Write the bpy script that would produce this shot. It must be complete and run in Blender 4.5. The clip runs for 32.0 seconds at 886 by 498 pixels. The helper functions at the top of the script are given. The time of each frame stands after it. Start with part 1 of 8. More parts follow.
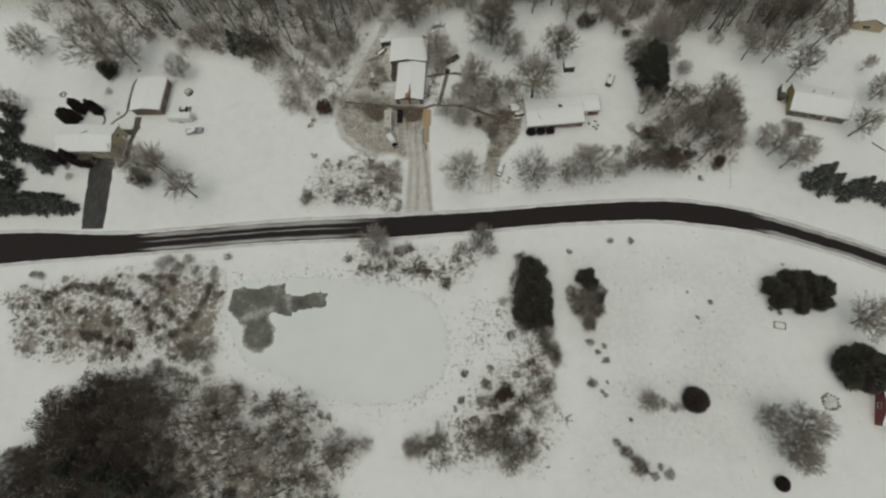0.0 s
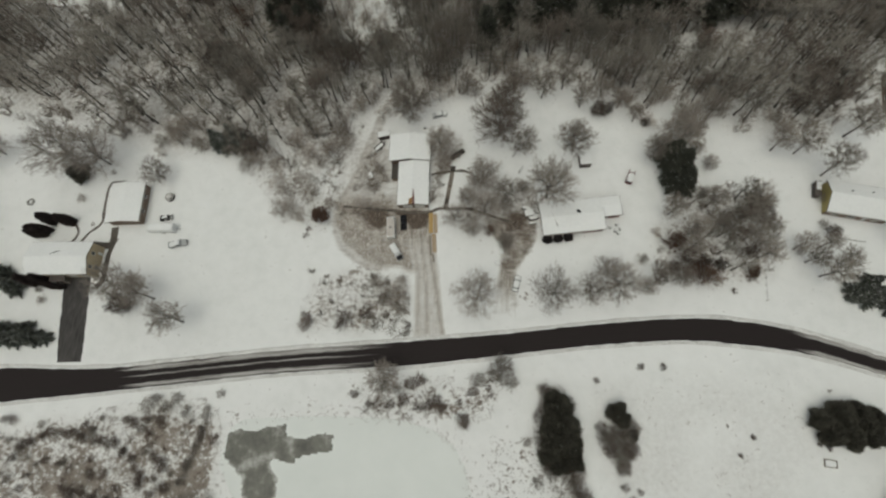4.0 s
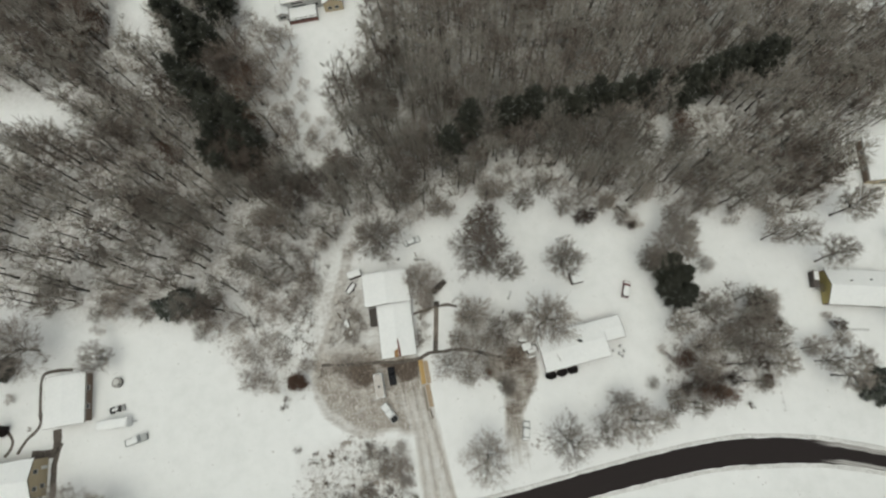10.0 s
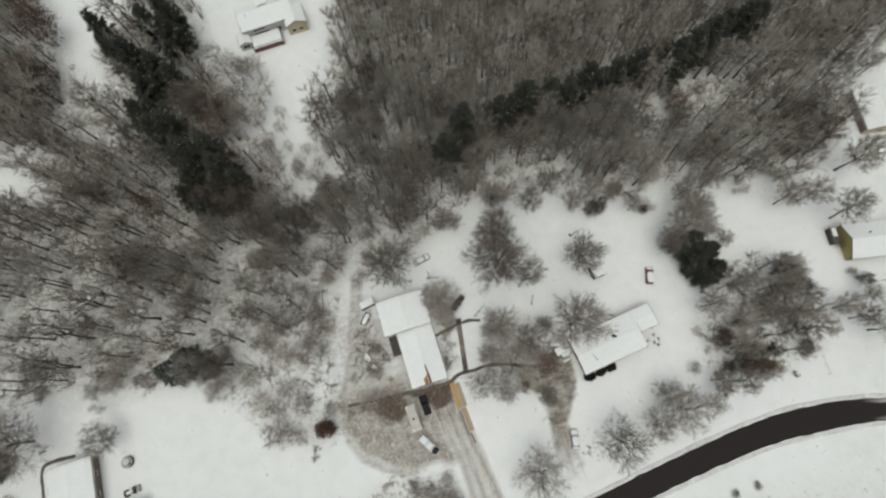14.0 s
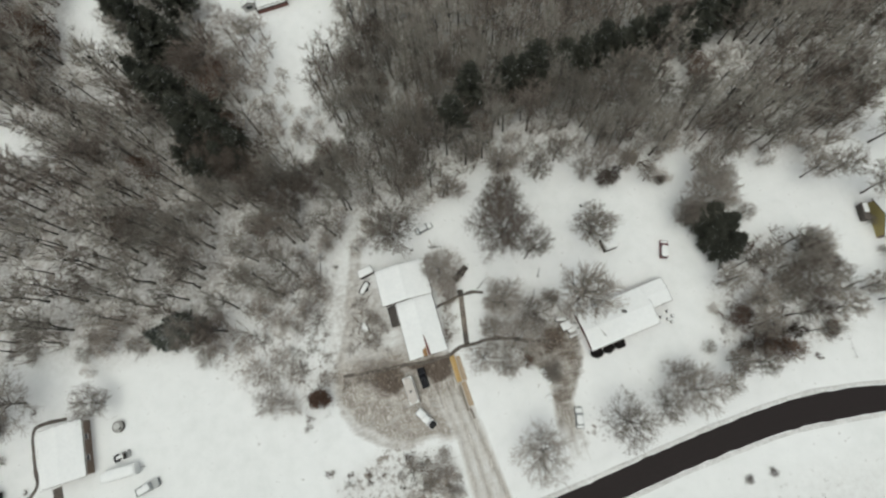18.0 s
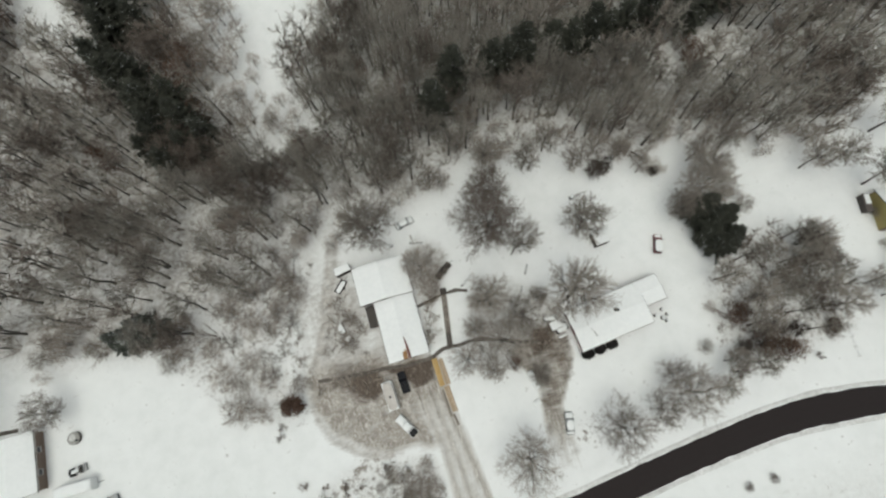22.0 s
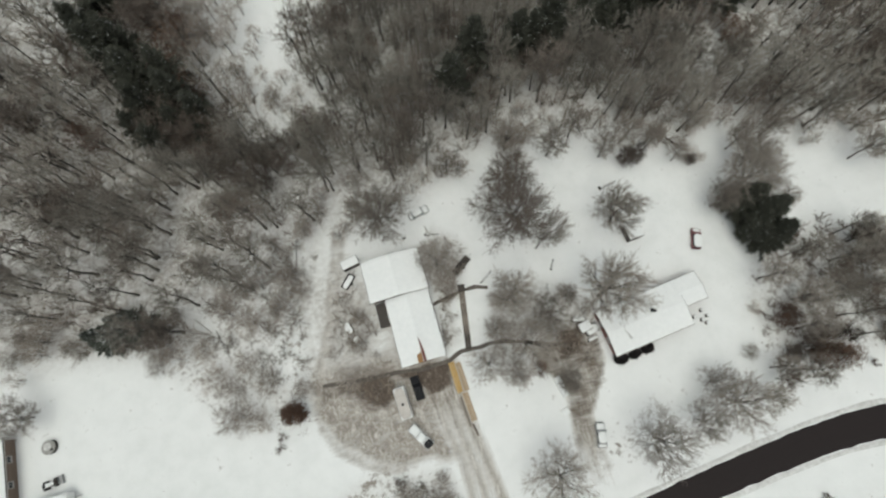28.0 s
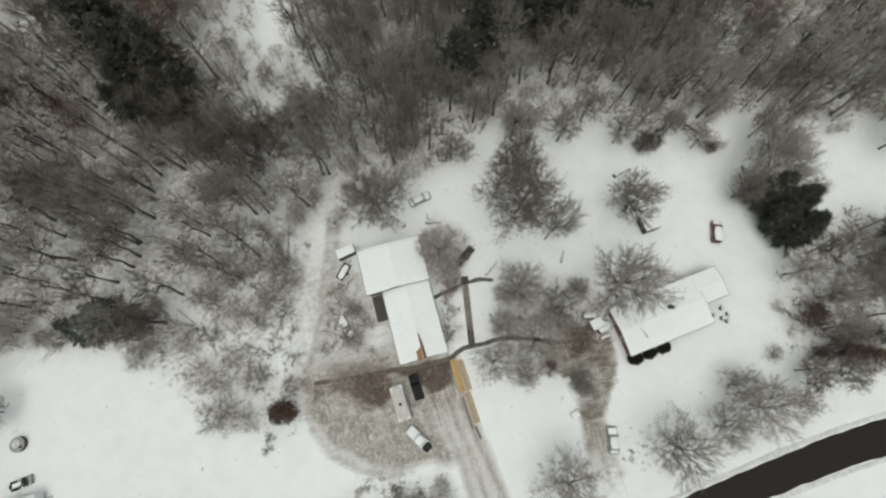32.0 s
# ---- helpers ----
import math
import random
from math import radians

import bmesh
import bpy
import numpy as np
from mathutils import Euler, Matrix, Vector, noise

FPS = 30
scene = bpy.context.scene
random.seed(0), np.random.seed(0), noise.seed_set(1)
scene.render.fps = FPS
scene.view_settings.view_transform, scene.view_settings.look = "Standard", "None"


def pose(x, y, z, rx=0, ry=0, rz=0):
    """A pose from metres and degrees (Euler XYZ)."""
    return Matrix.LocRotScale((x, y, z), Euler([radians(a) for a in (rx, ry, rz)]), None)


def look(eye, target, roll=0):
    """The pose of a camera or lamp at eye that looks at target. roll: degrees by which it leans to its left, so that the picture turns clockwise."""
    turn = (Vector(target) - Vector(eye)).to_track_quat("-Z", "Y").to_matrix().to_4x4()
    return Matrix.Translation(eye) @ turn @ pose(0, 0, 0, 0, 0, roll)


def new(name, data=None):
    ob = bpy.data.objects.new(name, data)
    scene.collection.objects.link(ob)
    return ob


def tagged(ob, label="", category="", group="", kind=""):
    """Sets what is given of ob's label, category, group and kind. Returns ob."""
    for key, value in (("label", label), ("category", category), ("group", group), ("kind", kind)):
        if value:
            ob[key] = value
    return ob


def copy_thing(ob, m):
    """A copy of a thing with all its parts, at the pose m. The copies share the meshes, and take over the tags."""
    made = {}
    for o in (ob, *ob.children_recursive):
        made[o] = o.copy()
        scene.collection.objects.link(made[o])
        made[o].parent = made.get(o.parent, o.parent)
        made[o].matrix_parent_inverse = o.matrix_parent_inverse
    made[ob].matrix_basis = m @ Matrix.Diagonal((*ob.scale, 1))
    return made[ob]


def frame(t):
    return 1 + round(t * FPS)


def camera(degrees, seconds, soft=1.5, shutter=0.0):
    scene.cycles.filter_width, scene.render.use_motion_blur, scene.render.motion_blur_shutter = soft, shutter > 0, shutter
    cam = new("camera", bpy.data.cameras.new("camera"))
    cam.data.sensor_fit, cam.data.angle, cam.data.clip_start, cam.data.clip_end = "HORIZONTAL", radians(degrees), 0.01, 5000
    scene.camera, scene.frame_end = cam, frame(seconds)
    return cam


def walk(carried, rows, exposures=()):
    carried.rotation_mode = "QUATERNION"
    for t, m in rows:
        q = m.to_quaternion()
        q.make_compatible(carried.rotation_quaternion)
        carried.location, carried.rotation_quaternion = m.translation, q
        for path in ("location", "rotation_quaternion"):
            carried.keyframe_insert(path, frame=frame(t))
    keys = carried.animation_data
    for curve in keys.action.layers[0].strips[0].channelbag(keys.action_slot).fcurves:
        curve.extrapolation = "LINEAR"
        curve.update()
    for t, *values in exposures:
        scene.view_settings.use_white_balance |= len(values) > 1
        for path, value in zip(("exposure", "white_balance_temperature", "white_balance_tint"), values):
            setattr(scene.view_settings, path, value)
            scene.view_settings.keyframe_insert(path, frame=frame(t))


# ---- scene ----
# ---- camera ----
EXPOSURES = [(0.0, -0.77, 6800, 0), (1.0, -0.62, 6800, 0), (3.5, -0.59, 6800, 0), (6.0, -0.5, 6700, 0), (9.0, -0.28, 6700, -1), (13.0, -0.27, 6550, 1), (19.0, -0.15, 6500, 0), (32.0, -0.16, 6500, 0)]
cam = camera(85.00, 32.0, soft=2.3)
PATH = [  # seconds, x, y, z, turn x, y, z
    (0.0, 35.22, -96.49, 137.89, 18.72, 4.48, 4.60),
    (0.5, 34.37, -91.10, 137.87, 18.55, 4.57, 4.35),
    (1.0, 33.43, -86.01, 138.01, 18.22, 4.54, 4.02),
    (1.5, 32.39, -81.18, 137.98, 18.04, 4.44, 3.67),
    (2.0, 31.57, -76.42, 137.91, 17.98, 4.37, 3.37),
    (2.5, 30.38, -71.44, 137.71, 18.03, 4.38, 3.00),
    (3.0, 29.17, -66.42, 137.84, 17.88, 4.37, 2.71),
    (3.5, 28.02, -61.75, 137.93, 17.86, 4.28, 2.49),
    (5.5, 23.85, -42.34, 137.59, 17.88, 4.11, 1.69),
    (6.0, 23.07, -37.27, 137.68, 17.71, 4.08, 1.45),
    (6.5, 22.43, -32.55, 137.84, 17.35, 3.85, 0.84),
    (7.0, 22.21, -28.33, 137.88, 16.99, 3.61, -0.05),
    (7.3, 22.19, -25.97, 137.84, 16.83, 3.52, -0.72),
    (7.4, 22.19, -25.24, 137.81, 16.68, 3.43, -0.82),
    (7.5, 22.18, -24.58, 137.80, 16.60, 3.35, -1.09),
    (8.0, 22.01, -21.58, 137.76, 16.47, 3.03, -2.21),
    (8.5, 21.89, -18.92, 137.62, 16.66, 2.91, -3.36),
    (9.0, 21.69, -15.90, 137.82, 16.43, 2.84, -4.66),
    (9.5, 21.54, -12.84, 138.09, 16.11, 2.48, -6.05),
    (10.0, 21.07, -10.34, 138.27, 16.06, 2.05, -7.11),
    (10.5, 20.13, -8.58, 138.05, 15.94, 2.01, -8.00),
    (11.0, 19.05, -7.27, 137.28, 15.88, 2.19, -9.11),
    (11.5, 17.62, -6.25, 136.33, 15.94, 2.13, -10.33),
    (12.0, 16.42, -5.39, 135.33, 16.24, 2.00, -11.57),
    (12.5, 15.02, -4.85, 134.86, 16.34, 1.73, -12.01),
    (12.6, 14.75, -4.74, 134.77, 16.36, 1.67, -12.09),
    (12.7, 14.89, -4.45, 134.22, 16.38, 1.18, -16.03),
    (13.0, 14.08, -4.46, 133.84, 16.47, 1.27, -16.10),
    (13.5, 12.74, -4.50, 133.19, 16.62, 1.43, -16.22),
    (14.0, 11.86, -4.69, 132.47, 16.72, 1.82, -16.22),
    (14.5, 11.40, -4.97, 131.81, 16.73, 2.08, -16.26),
    (16.5, 11.60, -8.02, 128.10, 16.23, 2.81, -15.50),
    (17.0, 12.05, -8.50, 127.22, 16.03, 2.96, -15.11),
    (17.5, 12.75, -8.85, 126.27, 15.77, 2.97, -14.92),
    (18.0, 13.28, -9.55, 125.02, 15.80, 3.03, -14.58),
    (18.5, 13.50, -10.06, 123.83, 15.98, 2.90, -14.31),
    (19.0, 14.32, -9.97, 122.89, 15.74, 2.91, -14.01),
    (19.5, 14.83, -9.83, 122.15, 15.57, 2.87, -14.06),
    (20.0, 15.45, -9.80, 121.23, 15.49, 2.90, -14.19),
    (20.5, 15.79, -9.85, 120.29, 15.51, 2.76, -14.30),
    (21.0, 15.67, -9.58, 119.38, 15.48, 2.42, -14.59),
    (21.5, 15.55, -9.03, 118.56, 15.47, 2.25, -14.79),
    (22.0, 15.52, -8.62, 117.43, 15.56, 2.09, -15.15),
    (22.5, 15.18, -8.16, 116.58, 15.62, 1.97, -15.20),
    (23.0, 14.66, -7.97, 115.81, 15.88, 1.96, -15.24),
    (23.5, 14.09, -7.85, 114.98, 16.11, 1.83, -15.35),
    (24.0, 13.61, -7.57, 114.23, 16.18, 1.91, -15.44),
    (24.5, 13.33, -7.31, 113.60, 16.10, 2.06, -15.44),
    (25.0, 12.97, -7.08, 112.45, 15.89, 1.99, -15.70),
    (25.5, 12.89, -6.97, 111.50, 15.75, 2.24, -15.73),
    (27.5, 10.69, -5.73, 107.70, 15.36, 1.38, -14.95),
    (28.0, 10.49, -5.54, 106.78, 15.35, 1.31, -14.66),
    (28.5, 10.57, -5.35, 105.81, 15.23, 1.30, -14.58),
    (29.0, 10.49, -4.88, 105.07, 14.92, 1.19, -14.61),
    (29.5, 10.50, -4.45, 104.14, 14.61, 1.14, -14.62),
    (30.0, 10.35, -4.14, 103.24, 14.45, 1.05, -14.38),
    (30.5, 10.26, -3.83, 102.47, 14.27, 0.92, -14.26),
    (31.0, 10.14, -3.66, 101.47, 14.20, 0.72, -14.20),
    (31.5, 9.78, -3.97, 100.43, 14.41, 0.72, -14.02),
    (32.0, 9.52, -4.98, 99.32, 15.04, 0.87, -13.81),
]
walk(cam, [(t, pose(*p)) for t, *p in PATH], EXPOSURES)

# ---- light ----
world = bpy.data.worlds.new("overcast_sky")
scene.world = world
world.use_nodes = True
_nt = world.node_tree
_nt.nodes.clear()
_out = _nt.nodes.new("ShaderNodeOutputWorld")
_bg = _nt.nodes.new("ShaderNodeBackground")
_sky = _nt.nodes.new("ShaderNodeTexSky")
_sky.sky_type = 'NISHITA'
_sky.sun_disc = False
_sky.sun_elevation = radians(72)
_sky.sun_rotation = radians(200)
_sky.air_density = 1.0
_sky.dust_density = 6.0
_sky.ozone_density = 1.5
_bg.inputs["Strength"].default_value = 0.115
_hs = _nt.nodes.new("ShaderNodeHueSaturation")
_hs.inputs["Saturation"].default_value = 0.45
_nt.links.new(_sky.outputs[0], _hs.inputs["Color"])
_nt.links.new(_hs.outputs[0], _bg.inputs[0])
_nt.links.new(_bg.outputs[0], _out.inputs[0])

sun = new("sun", bpy.data.lights.new("sun", 'SUN'))
sun.data.energy = 0.6
sun.data.angle = radians(90)
sun.data.color = (1.0, 0.96, 0.9)
sun.matrix_world = look((-11, 31, 101), (0, 0, 0))


# ---- materials ----
def ramp(nt, stops, interp='LINEAR'):
    n = nt.nodes.new("ShaderNodeValToRGB")
    n.color_ramp.interpolation = interp
    el = n.color_ramp.elements
    while len(el) < len(stops):
        el.new(0.5)
    for e, (p, c) in zip(el, stops):
        e.position = p
        e.color = (*c, 1) if len(c) == 3 else c
    return n


def grey(v):
    return (v, v, v)


def base(name, rough=0.8, metal=0.0):
    m = bpy.data.materials.new(name)
    m.use_nodes = True
    nt = m.node_tree
    b = nt.nodes["Principled BSDF"]
    b.inputs["Roughness"].default_value = rough
    b.inputs["Metallic"].default_value = metal
    return m, nt, b


def noise_node(nt, scale, detail=4, rough=0.55, src=None, stretch=None, twist=0.0, turn=0.0):
    n = nt.nodes.new("ShaderNodeTexNoise")
    n.inputs["Scale"].default_value = scale
    n.inputs["Detail"].default_value = detail
    n.inputs["Roughness"].default_value = rough
    n.inputs["Distortion"].default_value = twist
    c = nt.nodes.new("ShaderNodeTexCoord")
    link = c.outputs[src or "Object"]
    if stretch:
        mp = nt.nodes.new("ShaderNodeMapping")
        mp.inputs["Scale"].default_value = stretch
        mp.inputs["Rotation"].default_value = (0, 0, radians(turn))
        nt.links.new(link, mp.inputs[0])
        link = mp.outputs[0]
    nt.links.new(link, n.inputs["Vector"])
    return n


def mix(nt, fac, a, b):
    m = nt.nodes.new("ShaderNodeMix")
    m.data_type = 'RGBA'
    for sock, v in ((m.inputs[0], fac), (m.inputs[6], a), (m.inputs[7], b)):
        if isinstance(v, (int, float)):
            sock.default_value = v
        elif isinstance(v, tuple):
            sock.default_value = (*v, 1)
        else:
            nt.links.new(v, sock)
    return m.outputs[2]


def math_node(nt, op, a, b=0.0, c=0.0):
    m = nt.nodes.new("ShaderNodeMath")
    m.operation = op
    for sock, v in zip(m.inputs, (a, b, c)):
        if isinstance(v, (int, float)):
            sock.default_value = v
        else:
            nt.links.new(v, sock)
    return m.outputs[0]


def bump(nt, b, height, strength=0.4, dist=0.05):
    n = nt.nodes.new("ShaderNodeBump")
    n.inputs["Strength"].default_value = strength
    n.inputs["Distance"].default_value = dist
    nt.links.new(height, n.inputs["Height"])
    nt.links.new(n.outputs[0], b.inputs["Normal"])


def plain(name, dark, light, scale=3.0, rough=0.7, metal=0.0, bumps=0.3, dist=0.02, spread=0.0, stretch=None):
    """Two-scale mottling between two colours; spread: how much single objects differ."""
    m, nt, b = base(name, rough, metal)
    n1 = noise_node(nt, scale, 6, 0.6, stretch=stretch)
    n2 = noise_node(nt, scale * 0.13, 3, stretch=stretch)
    f = math_node(nt, 'ADD', math_node(nt, 'MULTIPLY', n1.outputs[0], 0.6), math_node(nt, 'MULTIPLY', n2.outputs[0], 0.4))
    if spread:
        oi = nt.nodes.new("ShaderNodeObjectInfo")
        f = math_node(nt, 'ADD', f, math_node(nt, 'MULTIPLY', math_node(nt, 'SUBTRACT', oi.outputs["Random"], 0.5), spread))
    r = ramp(nt, [(0.3, dark), (0.7, light)])
    nt.links.new(f, r.inputs[0])
    nt.links.new(r.outputs[0], b.inputs["Base Color"])
    if bumps:
        bump(nt, b, n1.outputs[0], bumps, dist)
    return m


def attr(nt, name):
    a = nt.nodes.new("ShaderNodeAttribute")
    a.attribute_name = name
    return a.outputs["Fac"]


def snow_ground():
    """Snow cover through which dead grass, dead leaves and churned mud show, greyed under trees by painted shade."""
    m, nt, b = base("snow_ground", 0.85)
    fine = noise_node(nt, 1.7, 6, 0.65)
    mid = noise_node(nt, 0.28, 5, 0.6)
    big = noise_node(nt, 0.03, 4)
    tiny = noise_node(nt, 9.0, 3, 0.6)
    f = math_node(nt, 'ADD', math_node(nt, 'MULTIPLY', mid.outputs[0], 0.55), math_node(nt, 'MULTIPLY', big.outputs[0], 0.45))
    snow = ramp(nt, [(0.32, (0.77, 0.78, 0.77)), (0.5, (0.83, 0.835, 0.83)), (0.68, (0.865, 0.87, 0.865))])
    nt.links.new(f, snow.inputs[0])
    # dead grass and weeds
    weed = ramp(nt, [(0.3, (0.105, 0.082, 0.068)), (0.5, (0.19, 0.152, 0.125)), (0.7, (0.31, 0.256, 0.21))])
    nt.links.new(tiny.outputs[0], weed.inputs[0])
    tuft = noise_node(nt, 0.75, 9, 0.72)
    pat = math_node(nt, 'ADD', math_node(nt, 'MULTIPLY', tuft.outputs[0], 0.7), math_node(nt, 'MULTIPLY', mid.outputs[0], 0.3))
    wm = math_node(nt, 'ADD', pat, math_node(nt, 'MULTIPLY', attr(nt, "weed"), 0.26))
    wr = ramp(nt, [(0.6, grey(0)), (0.69, grey(1))])
    nt.links.new(wm, wr.inputs[0])
    c = mix(nt, wr.outputs[0], snow.outputs[0], weed.outputs[0])
    # twigs and fallen leaves under the trees, with the shade there painted in
    lit = ramp(nt, [(0.38, grey(0.25)), (0.6, grey(1))])
    nt.links.new(tuft.outputs[0], lit.inputs[0])
    debris_shade = ramp(nt, [(0.35, (0.23, 0.197, 0.168)), (0.65, (0.48, 0.45, 0.41))])
    nt.links.new(tiny.outputs[0], debris_shade.inputs[0])
    c = mix(nt, math_node(nt, 'MULTIPLY', lit.outputs[0], attr(nt, "litter_shade")), c, debris_shade.outputs[0])
    # churned mud and gravel
    mud = ramp(nt, [(0.32, (0.14, 0.117, 0.1)), (0.48, (0.32, 0.285, 0.25)), (0.64, (0.6, 0.572, 0.535))])
    mm = noise_node(nt, 0.9, 10, 0.74, stretch=(1.2, 0.75, 1), twist=1.2, turn=10)
    wisp = noise_node(nt, 0.55, 8, 0.68, stretch=(0.5, 1.5, 1), twist=0.9, turn=28)
    nt.links.new(mm.outputs[0], mud.inputs[0])
    pm = math_node(nt, 'ADD', math_node(nt, 'MULTIPLY', mm.outputs[0], 0.35), math_node(nt, 'MULTIPLY', mid.outputs[0], 0.25))
    pm = math_node(nt, 'ADD', pm, math_node(nt, 'MULTIPLY', wisp.outputs[0], 0.4))
    mk = math_node(nt, 'ADD', pm, math_node(nt, 'MULTIPLY', attr(nt, "mud"), 0.42))
    mr = ramp(nt, [(0.58, grey(0)), (0.82, grey(1))])
    nt.links.new(mk, mr.inputs[0])
    c = mix(nt, mr.outputs[0], c, mud.outputs[0])
    # wheel tracks: gravel and slush streaked along the way
    streak = noise_node(nt, 1.0, 8, 0.7, stretch=(2.0, 0.2, 1), twist=0.3, turn=-9)
    gravel = ramp(nt, [(0.34, (0.15, 0.125, 0.105)), (0.48, (0.36, 0.325, 0.285)), (0.62, (0.66, 0.635, 0.6))])
    nt.links.new(math_node(nt, 'ADD', math_node(nt, 'MULTIPLY', streak.outputs[0], 0.6), math_node(nt, 'MULTIPLY', mm.outputs[0], 0.4)), gravel.inputs[0])
    tk = ramp(nt, [(0.3, grey(0)), (0.75, grey(0.95))])
    nt.links.new(math_node(nt, 'ADD', attr(nt, "track"), math_node(nt, 'MULTIPLY', math_node(nt, 'SUBTRACT', streak.outputs[0], 0.5), 1.1)), tk.inputs[0])
    c = mix(nt, tk.outputs[0], c, gravel.outputs[0])
    # wet churned soil
    soil = ramp(nt, [(0.35, (0.045, 0.034, 0.027)), (0.56, (0.13, 0.1, 0.078)), (0.72, (0.34, 0.3, 0.255))])
    nt.links.new(mm.outputs[0], soil.inputs[0])
    sk = ramp(nt, [(0.62, grey(0)), (0.8, grey(1))])
    nt.links.new(math_node(nt, 'ADD', pm, math_node(nt, 'MULTIPLY', attr(nt, "wet"), 0.4)), sk.inputs[0])
    c = mix(nt, sk.outputs[0], c, soil.outputs[0])
    nt.links.new(c, b.inputs["Base Color"])
    h = math_node(nt, 'ADD', math_node(nt, 'MULTIPLY', fine.outputs[0], 0.5), math_node(nt, 'MULTIPLY', tiny.outputs[0], 0.15))
    bump(nt, b, h, 0.35, 0.25)
    return m


def road_mat():
    """Wet asphalt with slush ridges that run along it; the map holds metres along and across."""
    m, nt, b = base("wet_asphalt", 0.7)
    b.inputs["Specular IOR Level"].default_value = 0.25
    uv = nt.nodes.new("ShaderNodeUVMap")
    sep = nt.nodes.new("ShaderNodeSeparateXYZ")
    nt.links.new(uv.outputs[0], sep.inputs[0])
    mp = nt.nodes.new("ShaderNodeMapping")
    mp.inputs["Scale"].default_value = (0.045, 2.6, 1)
    nt.links.new(uv.outputs[0], mp.inputs[0])
    n = nt.nodes.new("ShaderNodeTexNoise")
    n.inputs["Scale"].default_value = 1.3
    n.inputs["Detail"].default_value = 7
    n.inputs["Roughness"].default_value = 0.65
    nt.links.new(mp.outputs[0], n.inputs["Vector"])
    grit = noise_node(nt, 6.0, 5, 0.7)
    asphalt = ramp(nt, [(0.3, (0.011, 0.008, 0.008)), (0.7, (0.027, 0.019, 0.019))])
    nt.links.new(grit.outputs[0], asphalt.inputs[0])
    slush = ramp(nt, [(0.35, (0.16, 0.14, 0.13)), (0.62, (0.55, 0.54, 0.52))])
    nt.links.new(n.outputs[0], slush.inputs[0])
    f = math_node(nt, 'ADD', math_node(nt, 'MULTIPLY', n.outputs[0], 0.55), math_node(nt, 'MULTIPLY', attr(nt, "slush"), 0.6))
    r = ramp(nt, [(0.52, grey(0)), (0.72, grey(1))])
    nt.links.new(f, r.inputs[0])
    nt.links.new(mix(nt, r.outputs[0], asphalt.outputs[0], slush.outputs[0]), b.inputs["Base Color"])
    bump(nt, b, n.outputs[0], 0.3, 0.04)
    return m


def bark_mat(name, a, bcol, c, rough=0.9):
    m, nt, b = base(name, rough)
    oi = nt.nodes.new("ShaderNodeObjectInfo")
    geo = nt.nodes.new("ShaderNodeNewGeometry")
    n = noise_node(nt, 2.5, 5, 0.6)
    f = math_node(nt, 'ADD', math_node(nt, 'MULTIPLY', oi.outputs["Random"], 0.45), math_node(nt, 'MULTIPLY', n.outputs[0], 0.3))
    f = math_node(nt, 'ADD', f, math_node(nt, 'MULTIPLY', geo.outputs["Random Per Island"], 0.25))
    r = ramp(nt, [(0.15, a), (0.5, bcol), (0.85, c)])
    nt.links.new(f, r.inputs[0])
    nt.links.new(r.outputs[0], b.inputs["Base Color"])
    return m


def needle_mat(name, dark, light, snowy):
    m, nt, b = base(name, 0.75)
    geo = nt.nodes.new("ShaderNodeNewGeometry")
    oi = nt.nodes.new("ShaderNodeObjectInfo")
    f = math_node(nt, 'ADD', math_node(nt, 'MULTIPLY', geo.outputs["Random Per Island"], 0.65), math_node(nt, 'MULTIPLY', oi.outputs["Random"], 0.35))
    r = ramp(nt, [(0.1, dark), (0.9, light)])
    nt.links.new(f, r.inputs[0])
    s = ramp(nt, [(1.0 - snowy, grey(0)), (min(1.0, 1.0 - snowy + 0.01), grey(1))])
    nt.links.new(geo.outputs["Random Per Island"], s.inputs[0])
    nt.links.new(mix(nt, s.outputs[0], r.outputs[0], (0.7, 0.71, 0.71)), b.inputs["Base Color"])
    return m


def glass_mat():
    m, nt, b = base("window_glass", 0.08)
    b.inputs["Base Color"].default_value = (0.03, 0.035, 0.04, 1)
    b.inputs["Specular IOR Level"].default_value = 0.6
    return m


def ice_mat():
    m, nt, b = base("dark_pond_ice", 0.3)
    n = noise_node(nt, 0.12, 5, 0.6)
    n2 = noise_node(nt, 0.8, 5, 0.65)
    f = math_node(nt, 'ADD', math_node(nt, 'MULTIPLY', n.outputs[0], 0.7), math_node(nt, 'MULTIPLY', n2.outputs[0], 0.3))
    f = math_node(nt, 'ADD', f, math_node(nt, 'MULTIPLY', attr(nt, "rim"), 0.35))
    r = ramp(nt, [(0.36, (0.055, 0.055, 0.048)), (0.55, (0.14, 0.14, 0.12)), (0.78, (0.5, 0.5, 0.48))])
    nt.links.new(f, r.inputs[0])
    nt.links.new(r.outputs[0], b.inputs["Base Color"])
    return m


